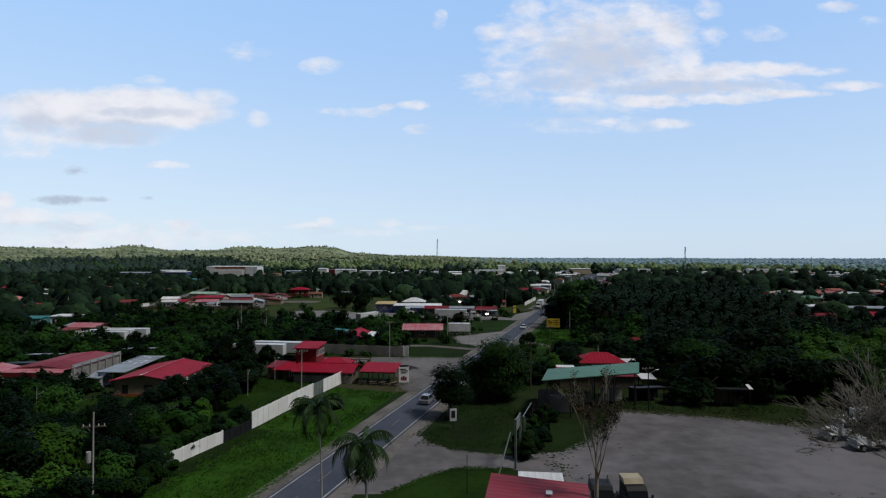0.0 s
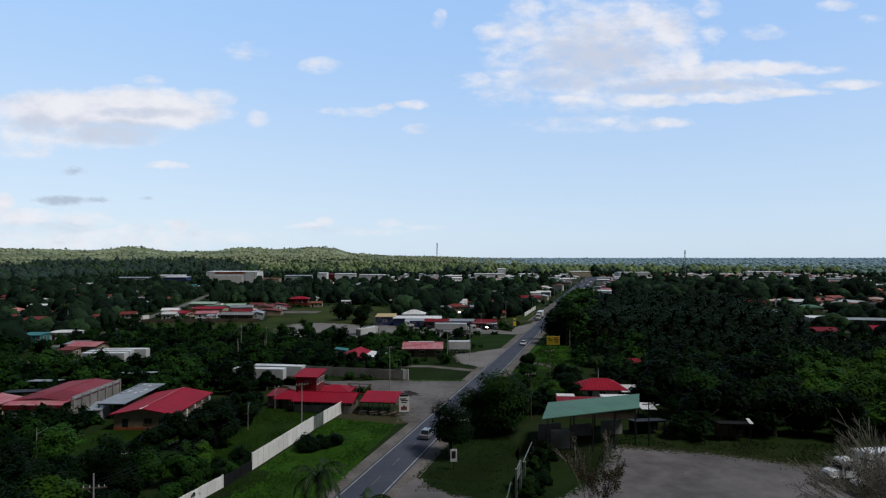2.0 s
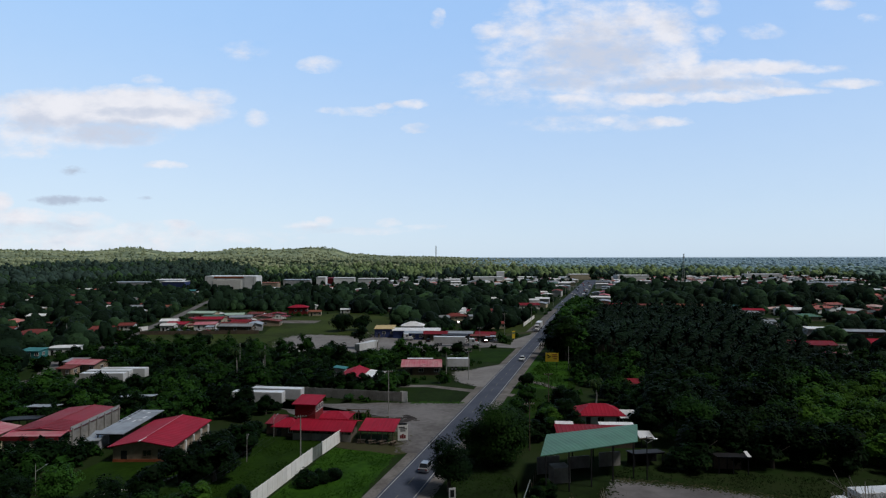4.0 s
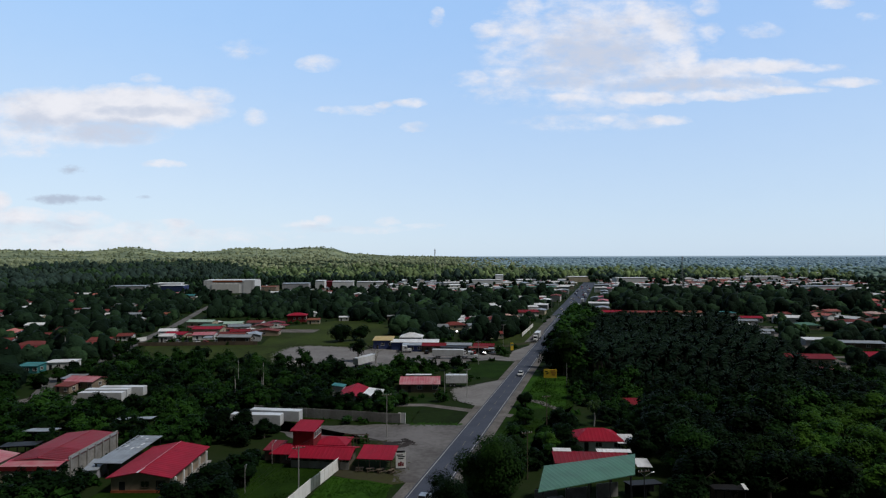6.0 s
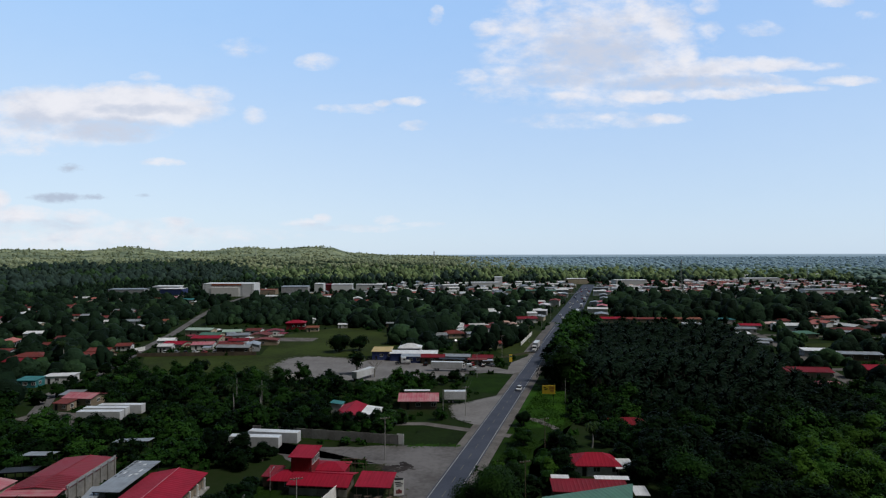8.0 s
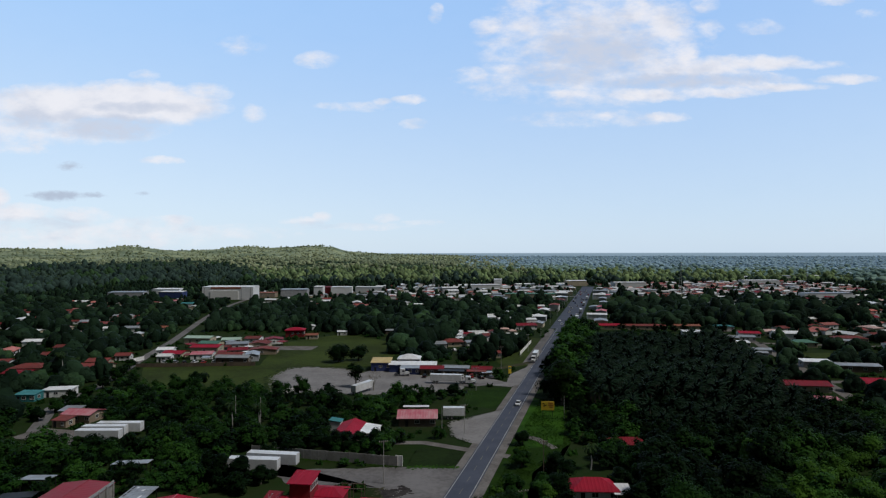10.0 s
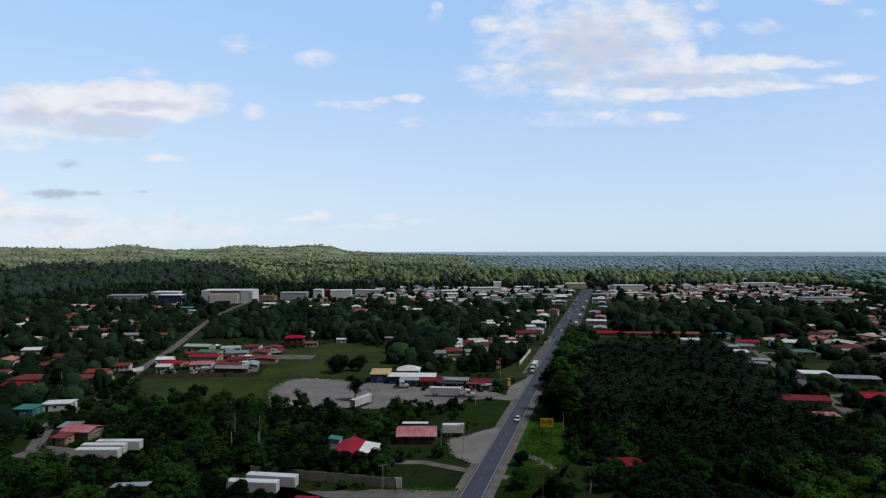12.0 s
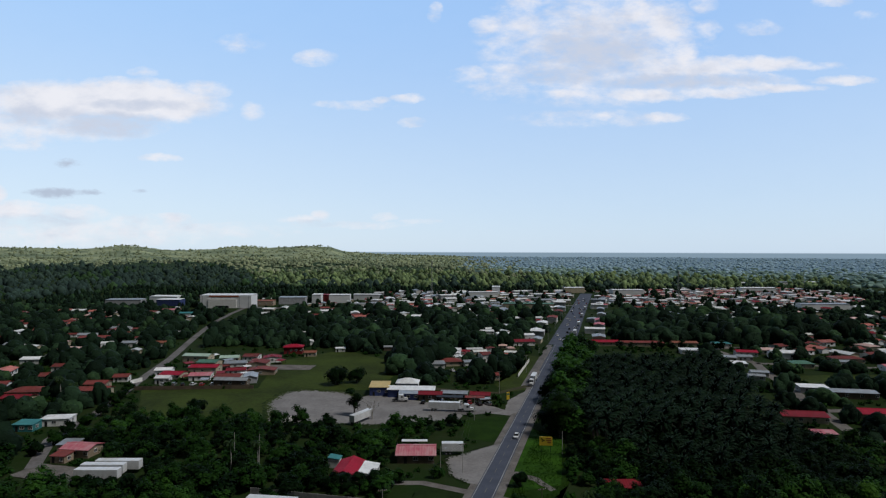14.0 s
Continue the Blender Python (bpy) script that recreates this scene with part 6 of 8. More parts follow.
def join_town(places):
    """The far quarter, too dense to count, in one mesh."""
    V, F, slots, index = [], [], [], []
    for proto, at in places:
        for child in proto.children_recursive:
            m, up = child.matrix_basis.copy(), child.parent
            while up is not None and up != proto:
                m, up = up.matrix_basis @ m, up.parent
            m = at @ m
            o = len(V)
            V += [tuple(m @ v.co) for v in child.data.vertices]
            for f in child.data.polygons:
                mat = child.data.materials[f.material_index]
                if mat not in slots:
                    slots.append(mat)
                F.append([o + i for i in f.vertices])
                index.append(slots.index(mat))
    ob = mesh_object("town_quarter", V, F, slots)
    ob.data.polygons.foreach_set("material_index", index)
    return tagged(ob, "dense far quarter of low white and red roofs", "houses", kind="stuff")


join_town(joined_town)


# ---- trees ----
def leaf_cards(centres, normals, size, rng):
    """Small bent leaf clumps, one card each, at given places."""
    n = len(centres)
    nrm = normals / np.linalg.norm(normals, axis=1, keepdims=True)
    other = rng.normal(size=(n, 3))
    side = np.cross(nrm, other)
    side /= np.linalg.norm(side, axis=1, keepdims=True) + 1e-9
    up = np.cross(side, nrm)
    s = size * rng.uniform(0.6, 1.35, (n, 1))
    k = rng.uniform(0.55, 1.0, (n, 1))
    v = np.stack([centres - up * s * k - side * s * 0.35, centres + side * s * 0.95 - up * s * 0.25 * k, centres + up * s * k * 1.1 - side * s * 0.30 - nrm * s * 0.25], 1)
    return v.reshape(-1, 3), np.arange(3 * n).reshape(n, 3)


def dome_arrays(seed, radius, height, base, sides=7):
    """An uneven rounded mass of leaves."""
    rng = np.random.default_rng(seed)
    V, F = [(rng.normal(0, 0.1) * radius, rng.normal(0, 0.1) * radius, base + height)], []
    levels = ((0.55, 0.86), (0.98, 0.50), (0.80, 0.08))
    for r, z in levels:
        for i in range(sides):
            a = 2 * math.pi * (i + rng.uniform(-0.25, 0.25)) / sides
            k = radius * r * rng.uniform(0.66, 1.22)
            V.append((k * math.cos(a), k * math.sin(a), base + height * (z + rng.uniform(-0.14, 0.14))))
    for i in range(sides):
        j = (i + 1) % sides
        F.append((0, 1 + i, 1 + j))
        for lv in range(len(levels) - 1):
            o, u = 1 + lv * sides, 1 + (lv + 1) * sides
            F += [(o + i, u + i, u + j), (o + i, u + j, o + j)]
    return np.array(V), np.array(F)


def mound_arrays(seed, radius, height, base, lobes, sides, cards, size, upward=0.7):
    """A broad crown of several uneven rounded masses, with leaf clumps standing off them."""
    rng = np.random.default_rng(seed)
    V, F, n = [], [], 0
    for i in range(lobes):
        a, k = 2 * math.pi * (i + rng.uniform(-0.3, 0.3)) / max(1, lobes - 1), 0.0 if i == 0 else rng.uniform(0.42, 0.62)
        r = radius * (0.66 if i == 0 else rng.uniform(0.38, 0.58))
        v, f = dome_arrays(seed * 7 + i, r, height * (0.94 if i == 0 else rng.uniform(0.5, 0.84)), base, sides)
        V.append(v + np.array([k * radius * math.cos(a), k * radius * math.sin(a), 0]))
        F.append(f + n)
        n += len(v)
    dome_v, dome_f = np.vstack(V), np.vstack(F)
    tri = dome_v[dome_f[rng.integers(0, len(dome_f), cards)]]
    w = rng.dirichlet((1, 1, 1), cards)[:, :, None]
    at = (tri * w).sum(1)
    out = at - np.array([0, 0, base + height * 0.3])
    out = out / (np.linalg.norm(out, axis=1, keepdims=True) + 1e-9)
    cv, cf = leaf_cards(at + out * size * 0.22, out + rng.normal(size=(cards, 3)) * 0.3 + np.array([0, 0, upward]), size, rng)
    return np.vstack([dome_v, cv]), np.vstack([dome_f, cf + n])


def crown_arrays(seed, radius, height, base, lobes, cards, size, rounder=0.5, skirt=0.8, upward=0.45, core=0.0, core_sides=7):
    """A crown of leaf clumps round many uneven lobes, with gaps between them."""
    rng = np.random.default_rng(seed)
    c = rng.normal(size=(lobes, 3))
    c /= np.linalg.norm(c, axis=1, keepdims=True)
    c[:, 2] = np.where(c[:, 2] < 0, c[:, 2] * skirt, c[:, 2])
    shell = rng.uniform(0.35, 0.95, (lobes, 1))
    c = c * shell * np.array([radius * 0.78, radius * 0.78, height * 0.5])
    c[:, 2] += base + height * 0.45
    lr = radius * rng.uniform(0.26, 0.50, lobes)
    which = rng.choice(lobes, cards, p=lr ** 2 / (lr ** 2).sum())
    d = rng.normal(size=(cards, 3))
    d /= np.linalg.norm(d, axis=1, keepdims=True)
    d[:, 2] = np.where(d[:, 2] < -0.3, -d[:, 2] * 0.6, d[:, 2])
    reach = lr[which][:, None] * (0.72 + 0.36 * rng.random((cards, 1)) ** 0.7)
    centres = c[which] + d * reach * np.array([1, 1, 0.85])
    whole = (centres - np.array([0, 0, base + height * 0.35])) / np.array([radius, radius, height * 0.6])
    normals = 0.55 * d + 0.8 * whole + rng.normal(size=(cards, 3)) * 0.17 + np.array([0, 0, upward])
    v, f = leaf_cards(centres, normals, size, rng)
    if core:
        cv, cf = dome_arrays(seed + 5, radius * core, height * 0.88, base + height * 0.02, core_sides)
    else:   # deeper leaves fill the lobes' inside
        inner = max(8, cards // 6)
        w2 = rng.choice(lobes, inner)
        d2 = rng.normal(size=(inner, 3))
        cv, cf = leaf_cards(c[w2] + d2 * lr[w2][:, None] * 0.28, d2 + np.array([0, 0, 0.5]), size * 2.4, rng)
    return np.vstack([v, cv]), np.vstack([f, cf + len(v)])


def frond_arrays(seed, count, length, droop, base, width, steps=4, rise=0.5):
    """A rosette of arching fronds, each folded along its rib."""
    rng = np.random.default_rng(seed)
    V, F = [], []
    for i in range(count):
        a = 2 * math.pi * i * 0.618 + rng.uniform(-0.2, 0.2)
        tilt = rise * (1.25 - 1.5 * i / count) + rng.uniform(-0.12, 0.12)
        ln = length * rng.uniform(0.8, 1.1)
        out, side = np.array([math.cos(a), math.sin(a), 0]), np.array([-math.sin(a), math.cos(a), 0])
        p, ang, rib = np.array([0, 0, base]), tilt + 0.35, []
        for s in range(steps + 1):
            w = width * math.sin(math.pi * (0.12 + 0.86 * s / steps)) ** 0.7
            rib.append((p.copy(), w))
            p = p + (out * math.cos(ang) + np.array([0, 0, math.sin(ang)])) * ln / steps
            ang -= droop / steps * (0.6 + 0.8 * s / steps)
        for s in range(steps):
            for sgn in (-1, 1):
                (p0, w0), (p1, w1) = rib[s], rib[s + 1]
                j = rng.uniform(0.7, 1.15)
                k = len(V)
                V += [p0, p1, p1 + sgn * side * w1 * j - np.array([0, 0, w1 * 0.55]), p0 + sgn * side * w0 * j * 0.8 - np.array([0, 0, w0 * 0.55])]
                F.append((k, k + 1, k + 2, k + 3))
    return np.array(V), np.array(F)


def array_mesh(name, verts, quads, material):
    me = bpy.data.meshes.new(name)
    n, q = len(verts), len(quads)
    me.vertices.add(n)
    me.vertices.foreach_set("co", np.asarray(verts, np.float32).ravel())
    k = quads.shape[1]
    me.loops.add(k * q)
    me.loops.foreach_set("vertex_index", np.asarray(quads, np.int32).ravel())
    me.polygons.add(q)
    me.polygons.foreach_set("loop_start", np.arange(0, k * q, k, dtype=np.int32))
    me.polygons.foreach_set("use_smooth", np.ones(q, dtype=bool))
    me.update(calc_edges=True)
    me.materials.append(material)
    return me


def grow(bm, rng, a, way, length, r, depth, thin=0.66, bend=0.5, forks=3):
    """Branches that fork and taper."""
    b = a + way * length
    bm.append((*a, *b, max(r, 0.020), max(r * 0.72, 0.015)))
    if depth == 0:
        return
    for _ in range(forks if depth > 1 else forks + 1):
        turn = Vector((rng.uniform(-1, 1), rng.uniform(-1, 1), rng.uniform(-0.45, 0.6))) * bend
        k = rng.uniform(0.55, 1.0)
        grow(bm, rng, a + way * length * k, (way + turn).normalized(), length * thin * rng.uniform(0.6, 1.2), r * 0.62 * (1.1 - 0.3 * k), depth - 1, thin, bend, forks)


def trunk_mesh(seed, height, r, spread):
    rng = random.Random(seed)
    bm = bmesh.new()
    add_tube(bm, (0, 0, -0.1), (0, 0, height * 0.55), r * 1.25, r * 0.8, 7)
    for i in range(5):
        a = 2 * math.pi * (i + rng.random() * 0.6) / 5
        z = height * rng.uniform(0.32, 0.55)
        add_tube(bm, (0, 0, z), (spread * math.cos(a), spread * math.sin(a), z + height * rng.uniform(0.22, 0.42)), r * 0.5, r * 0.18, 5)
    return bm


def tree_kind(seed, height, radius, base, leaf, lobes=16, cards=1100, size=0.42, label="", rounder=0.5, where=(0, 0), name="tree"):
    ob = thing(name, where[0], where[1], 0, 0, label, name, name + "s")
    part("trunk", trunk_mesh(seed, base + (height - base) * 0.7, 0.05 * radius + 0.08, radius * 0.55), M["bark"], ob)
    v, f = crown_arrays(seed, radius, height - base, base, lobes, cards, size, rounder)
    crown = new("crown", array_mesh("crown", v, f, M[leaf]))
    crown.parent = ob
    return ob


tree_rng = random.Random(11)
stands = []


def room(x, y, gap):
    return all((x - a) ** 2 + (y - b) ** 2 > (gap * 0.5 + g * 0.5) ** 2 for a, b, g in stands)


# Trees with a place of their own.
tree_kind(901, 11.6, 7.3, -1.2, "leaf_mid", 40, 15000, 0.22, "large round dark green tree beside the road", where=(9.2, 106.5))
tree_kind(902, 7.0, 4.2, -0.8, "leaf_mid", 16, 5000, 0.22, "round dark green tree beside the road", where=(14.5, 121.0))
tree_kind(903, 6.0, 3.4, 0.6, "leaf", 14, 2520, 0.28, "bushy green tree on a verge", where=(17.5, 131.0))
tree_kind(904, 5.0, 2.6, 0.5, "leaf_light", 12, 1889, 0.26, "light green bushy tree on a verge", where=(13.6, 130.5))
tree_kind(905, 8.6, 4.6, 1.6, "leaf_dark", 22, 6500, 0.17, "thin-crowned dark tree at the road's edge", where=(1.2, 94.5))
tree_kind(906, 7.0, 4.6, 0.6, "leaf_dark", 18, 3570, 0.30, "broad dark tree beside a red-roofed house", where=(-42.5, 106.0))
tree_kind(907, 6.0, 3.6, 0.5, "leaf_dark", 14, 2730, 0.30, "dark tree beside a lawn", where=(-38.5, 112.5))
tree_kind(908, 2.6, 3.1, -0.3, "leaf_dark", 12, 1889, 0.24, "dark rounded bush beside a white wall", where=(-22.6, 97.0))
tree_kind(909, 1.9, 2.3, -0.3, "leaf_dark", 12, 1680, 0.24, "dark rounded bush on a verge", where=(-20.6, 99.6))
tree_kind(910, 1.8, 2.0, -0.3, "leaf_dark", 12, 1680, 0.24, "dark rounded bush on a verge", where=(-18.6, 100.2))
tree_kind(911, 6.5, 4.6, 0.6, "leaf_light", 20, 4200, 0.28, "round yellow-green tree among shrubs", where=(-46.0, 68.5))
tree_kind(912, 6.5, 4.2, 0.6, "leaf_light", 18, 3779, 0.28, "yellow-green tree among dark shrubs", where=(-42.5, 54.0))
tree_kind(913, 6.0, 3.4, 0.8, "leaf", 14, 2730, 0.26, "bushy green tree behind a low wall", where=(-36.2, 82.5))
tree_kind(924, 5.6, 1.9, 0.5, "leaf_light", 12, 2200, 0.20, "slender pale green tree behind a low white wall", where=(-35.2, 85.4))
tree_kind(914, 10.5, 4.6, 2.6, "leaf_dark", 14, 1300, 0.30, "tree at a lorry park's edge", where=(-34.5, 243.0))
tree_kind(921, 8.0, 6.0, 0.5, "leaf_dark", 18, 2600, 0.40, "dark tree in a meadow", where=(-42.0, 304.0))
tree_kind(915, 10.0, 7.5, 0.5, "leaf_dark", 20, 3150, 0.43, "broad dark tree in a meadow", where=(-52.0, 300.0))
tree_kind(916, 6.5, 4.4, 0.6, "leaf_dark", 14, 2100, 0.36, "round dark tree in a meadow", where=(-102.0, 246.0))
tree_kind(922, 17.4, 6.0, 1.5, "leaf_mid", 30, 6000, 0.36, "tall dark green tree beside a billboard", where=(46.0, 214.0))
tree_kind(923, 14.5, 5.2, 0.8, "leaf_bright", 26, 5000, 0.34, "tall bright green tree along the road", where=(51.5, 238.0))
tree_kind(917, 5.0, 3.0, 0.4, "leaf", 12, 1889, 0.28, "bushy tree beside the road", where=(22.5, 152.5))
tree_kind(918, 4.4, 2.6, 0.4, "leaf_dark", 12, 1680, 0.28, "dark bush beside a track", where=(25.0, 169.5))
tree_kind(919, 9.5, 5.8, 0.2, "leaf_mid", 22, 5000, 0.25, "bright green tree behind a yard", where=(63.0, 112.5))
# Trees in sun: the sunlight is put into their light leaf colour.
for i, (x, y, h, r) in enumerate(((72, 111, 8.4, 4.4), (81, 114, 8.8, 4.8), (90, 117, 8.4, 4.6), (78, 124, 8.6, 4.6), (88, 133, 8.8, 5.0), (97, 139, 8.4, 4.8), (106, 146, 8.8, 5.2), (115, 152, 8.0, 4.8), (92, 124, 8.2, 4.4), (102, 130, 8.0, 4.6))):
    tree_kind(1040 + i, h, r, 0.2, "leaf_light", 22, 3200, 0.30, "yellow-green tree behind a yard, coloured as if sunlit", where=(x, y))
    stands.append((x, y, 8))
tree_kind(920, 11.0, 6.8, 0.2, "leaf", 26, 7000, 0.25, "large spreading green tree behind a yard", where=(50.5, 116.0))
stands += [(9.2, 106.5, 12), (14.5, 121, 7), (17.5, 131, 6), (13.6, 130.5, 5), (0.2, 93.5, 6), (-42.5, 106, 8), (-38.5, 112.5, 6), (-46, 68.5, 8), (-42.5, 54, 7), (-36.2, 82.5, 6), (63, 112.5, 9), (50.5, 116, 11), (-102, 246, 8), (-52, 300, 12)]

for i, (x, y, h, r) in enumerate(((-44.5, 98.5, 6.5, 4.0), (-46.5, 91.5, 6.0, 3.8), (-38.9, 99.2, 6.8, 4.5), (-39.0, 119.0, 5.0, 2.8), (-53.0, 143.0, 7.2, 3.8), (-48.5, 142.4, 6.6, 3.4), (-57.0, 147.0, 6.5, 3.8), (-43.0, 141.5, 4.0, 2.6))):
    tree_kind(930 + i, h, r, 0.4, "leaf_dark", 14, 2600, 0.30, "dark tree at a lawn's edge", where=(x, y))
    stands.append((x, y, 6))


for i in range(10):
    k = i / 9
    x, y = -36.0 + 5.2 * k + tree_rng.uniform(-0.8, 0.8), 71.0 + 17.5 * k
    tree_kind(960 + i, tree_rng.uniform(2.4, 4.2), tree_rng.uniform(1.7, 2.4), -0.2, ("leaf_dark", "leaf_mid", "leaf")[i % 3], 12, 2200, 0.19, "leafy shrub behind a low white wall", where=(x, y), name="shrub")
    stands.append((x, y, 3))


for i, (x, y, h, r) in enumerate(((-33.4, 66.2, 2.6, 2.0), (-34.6, 69.0, 3.2, 2.2), (-34.0, 63.0, 2.8, 2.2), (-35.8, 60.5, 3.4, 2.4), (-32.6, 69.6, 1.8, 1.3))):
    tree_kind(975 + i, h, r, -0.2, ("leaf_mid", "leaf_dark")[i % 2], 12, 2000, 0.19, "leafy shrub at a verge's end", where=(x, y), name="shrub")
    stands.append((x, y, 3))
for i, (x, y) in enumerate(((-137, 196), (-138.5, 207), (-140, 218), (-140.5, 230), (-142.5, 243), (-146, 258), (-149, 270), (-152.5, 283))):
    tree_kind(985 + i, 5.0 + 0.5 * (i % 3), 3.0 + 0.4 * (i % 2), 0.2, ("leaf_dark", "leaf")[i % 2], 14, 1100, 0.36, "bushy tree along a side road", where=(x + 2.5, y - 1))
    stands.append((x + 2.5, y - 1, 5))


for i, (x, y) in enumerate(((-18.5, 167.5), (-15.0, 169.5), (-22.5, 168.5), (-12.0, 172.0), (-29.5, 167.0), (-33.5, 171.0), (-26.0, 166.0))):
    tree_kind(995 + i, 5.6 - 0.6 * (i % 2), 3.2, 0.0, ("leaf_dark", "leaf")[i % 2], 12, 1300, 0.30, "bushy tree before a white-roofed wing", where=(x, y))
    stands.append((x, y, 4))


for i, (x, y, h) in enumerate(((-52.5, 146.6, 2.8), (-49.0, 145.9, 2.4), (-45.6, 145.6, 3.0), (-42.2, 145.9, 2.5), (-106.0, 170.4, 2.6), (-103.0, 170.0, 3.1), (-99.5, 170.2, 2.5), (-96.2, 170.6, 2.9))):
    tree_kind(1060 + i, h, 1.9 + 0.2 * (i % 2), -0.2, ("leaf", "leaf_dark")[i % 2], 12, 1200, 0.26, "leafy shrub beside a parked trailer", where=(x, y), name="shrub")
    stands.append((x, y, 3))


for i in range(16):   # dark shrubs along the fence between gate and shed
    k = i / 15
    x, y = 10.2 + 6.4 * k + tree_rng.uniform(-0.9, 1.4), 75.0 + 19.0 * k + tree_rng.uniform(-1, 1)
    tree_kind(1010 + i, tree_rng.uniform(1.6, 3.4), tree_rng.uniform(1.1, 1.9), -0.2, ("leaf_dark", "leaf_mid")[i % 2], 10, 1500, 0.17, "dark shrub along a yard fence", where=(x, y), name="shrub")
    stands.append((x, y, 2))
stone_rng = random.Random(23)
for (ax, ay), (bx, by), n in (((-56.2, 92.0), (-50.6, 96.6), 13), ((-47.4, 99.2), (-44.4, 105.6), 10)):
    for i in range(n):
        k = i / (n - 1)
        stone = tagged(part("edging_stone", bmesh.new(), M["white_wall"], None), "small whitewashed stone edging a lawn", "stone", "edging stones")
        bm = bmesh.new()
        bmesh.ops.create_icosphere(bm, subdivisions=1, radius=0.24)
        for v in bm.verts:
            v.co = v.co * stone_rng.uniform(0.8, 1.15)
            v.co.z *= 0.8
        bm.to_mesh(stone.data)
        bm.free()
        stone.matrix_basis = pose(ax + (bx - ax) * k, ay + (by - ay) * k, 0.14, 0, 0, 40 * i)
    KEEP_OFF.append(([(ax - 1.2, ay - 7), (bx - 1.2, by - 7), (bx + 1.2, by), (ax + 1.2, ay)], 0.4))


def bare_tree(seed, x, y, height, spread, forks, label, leaves=0, depth=4, stem=0.34, reach=0.24, bend=0.5, thin=0.72, limbs=6):
    """A tree that has shed nearly all its leaves."""
    rng = random.Random(seed)
    ob = thing("bare_tree", x, y, 0, 0, label, "tree")
    bm = [(0, 0, -0.1, 0.1, 0, height * stem, 0.24, 0.17)]
    top = Vector((0.1, 0, height * stem))
    for i in range(limbs):
        a = 2 * math.pi * (i + rng.random() * 0.5) / limbs
        way = Vector((spread * math.cos(a), spread * math.sin(a), 1.0)).normalized()
        grow(bm, rng, top - Vector((0, 0, 1.6 * i / limbs)), way, height * reach, 0.075, depth, thin, bend, forks)
    s = np.array(bm)
    a, b = s[:, :3], s[:, 3:6]
    way = (b - a) / (np.linalg.norm(b - a, axis=1, keepdims=True) + 1e-9)
    side = np.cross(way, np.array([0.31, 0.74, 0.59]))
    side /= np.linalg.norm(side, axis=1, keepdims=True) + 1e-9
    up = np.cross(way, side)
    ring = [side * math.cos(k * math.pi / 2) + up * math.sin(k * math.pi / 2) for k in range(4)]
    v = np.stack([a + q * s[:, 6:7] for q in ring] + [b + q * s[:, 7:8] for q in ring], 1).reshape(-1, 3)
    o = 8 * np.arange(len(s))[:, None]
    f = np.vstack([o + np.array([[k, (k + 1) % 4, (k + 1) % 4 + 4, k + 4]]) for k in range(4)])
    wood = new("bare_crown", array_mesh("bare_crown", v, f, M["pale_bark"]))
    wood.parent = ob
    if leaves:
        g = np.random.default_rng(seed)
        thin_ones = b[s[:, 7] < 0.02]
        c = thin_ones[g.integers(0, len(thin_ones), leaves)] + g.normal(size=(leaves, 3)) * 0.16
        v, f = leaf_cards(c, g.normal(size=(leaves, 3)), 0.085, g)
        dry = new("foliage", array_mesh("foliage", v, f, M["leaf_dry"]))
        dry.parent = ob
    stands.append((x, y, 4))
    return ob


bare_tree(3, 14.4, 54.6, 15.6, 0.27, 2, "tall nearly bare tree with pale branches in a yard", 5200, 6, 0.40, 0.180, 0.30, 0.79, 5)
bare_tree(4, 43.0, 51.0, 19.0, 0.75, 3, "wide leafless tree with fine pale twigs", 14000, 6, 0.30, 0.185, 0.52, 0.80, 15)
bare_tree(6, -26.5, 238.0, 10.0, 0.7, 2, "thin-leaved tree at a lorry park's edge", 300)

# Kinds of tree that repeat.
repeat, fine_repeat = [], []
for i in range(9):
    hgt, rad = (5.5, 6.5, 7.5, 8.5, 6.0, 7.0, 9.0, 5.0, 8.0)[i], (3.2, 3.6, 4.2, 4.6, 3.8, 3.4, 5.0, 3.0, 4.4)[i]
    leaf = ("leaf", "leaf_dark", "leaf", "leaf_dark", "leaf_light", "leaf", "leaf_dark", "leaf_bright", "leaf_bright")[i]
    text = {"leaf": "bushy green tree in a thicket", "leaf_dark": "dark green tree in a thicket", "leaf_light": "yellow-green tree in a thicket", "leaf_bright": "bright green tree in a thicket"}[leaf]
    repeat.append(tree_kind(300 + i, hgt, rad, 0.0, leaf, 18, 1500, 0.36, text, where=(-118 - 7 * i, 40)))
    fine_repeat.append(tree_kind(320 + i, hgt, rad, -0.3, leaf, 26, 2900, 0.235, text, where=(-118 - 7 * i, 32)))
    stands += [(-118 - 7 * i, 40, 6), (-118 - 7 * i, 32, 6)]

for i in range(13):   # a ragged row before the long low buildings
    x, y = 118 + 7.2 * i + tree_rng.uniform(-2, 2), 413 + tree_rng.uniform(-2, 2)
    if i in (0, 1, 4):
        continue
    ob = copy_thing(tree_rng.choice((repeat[1], repeat[3], repeat[0])), pose(x, y, 0, 0, 0, tree_rng.uniform(0, 360)))
    ob.scale = (0.85, 0.85, tree_rng.uniform(0.6, 0.95))
    stands.append((x, y, 5))

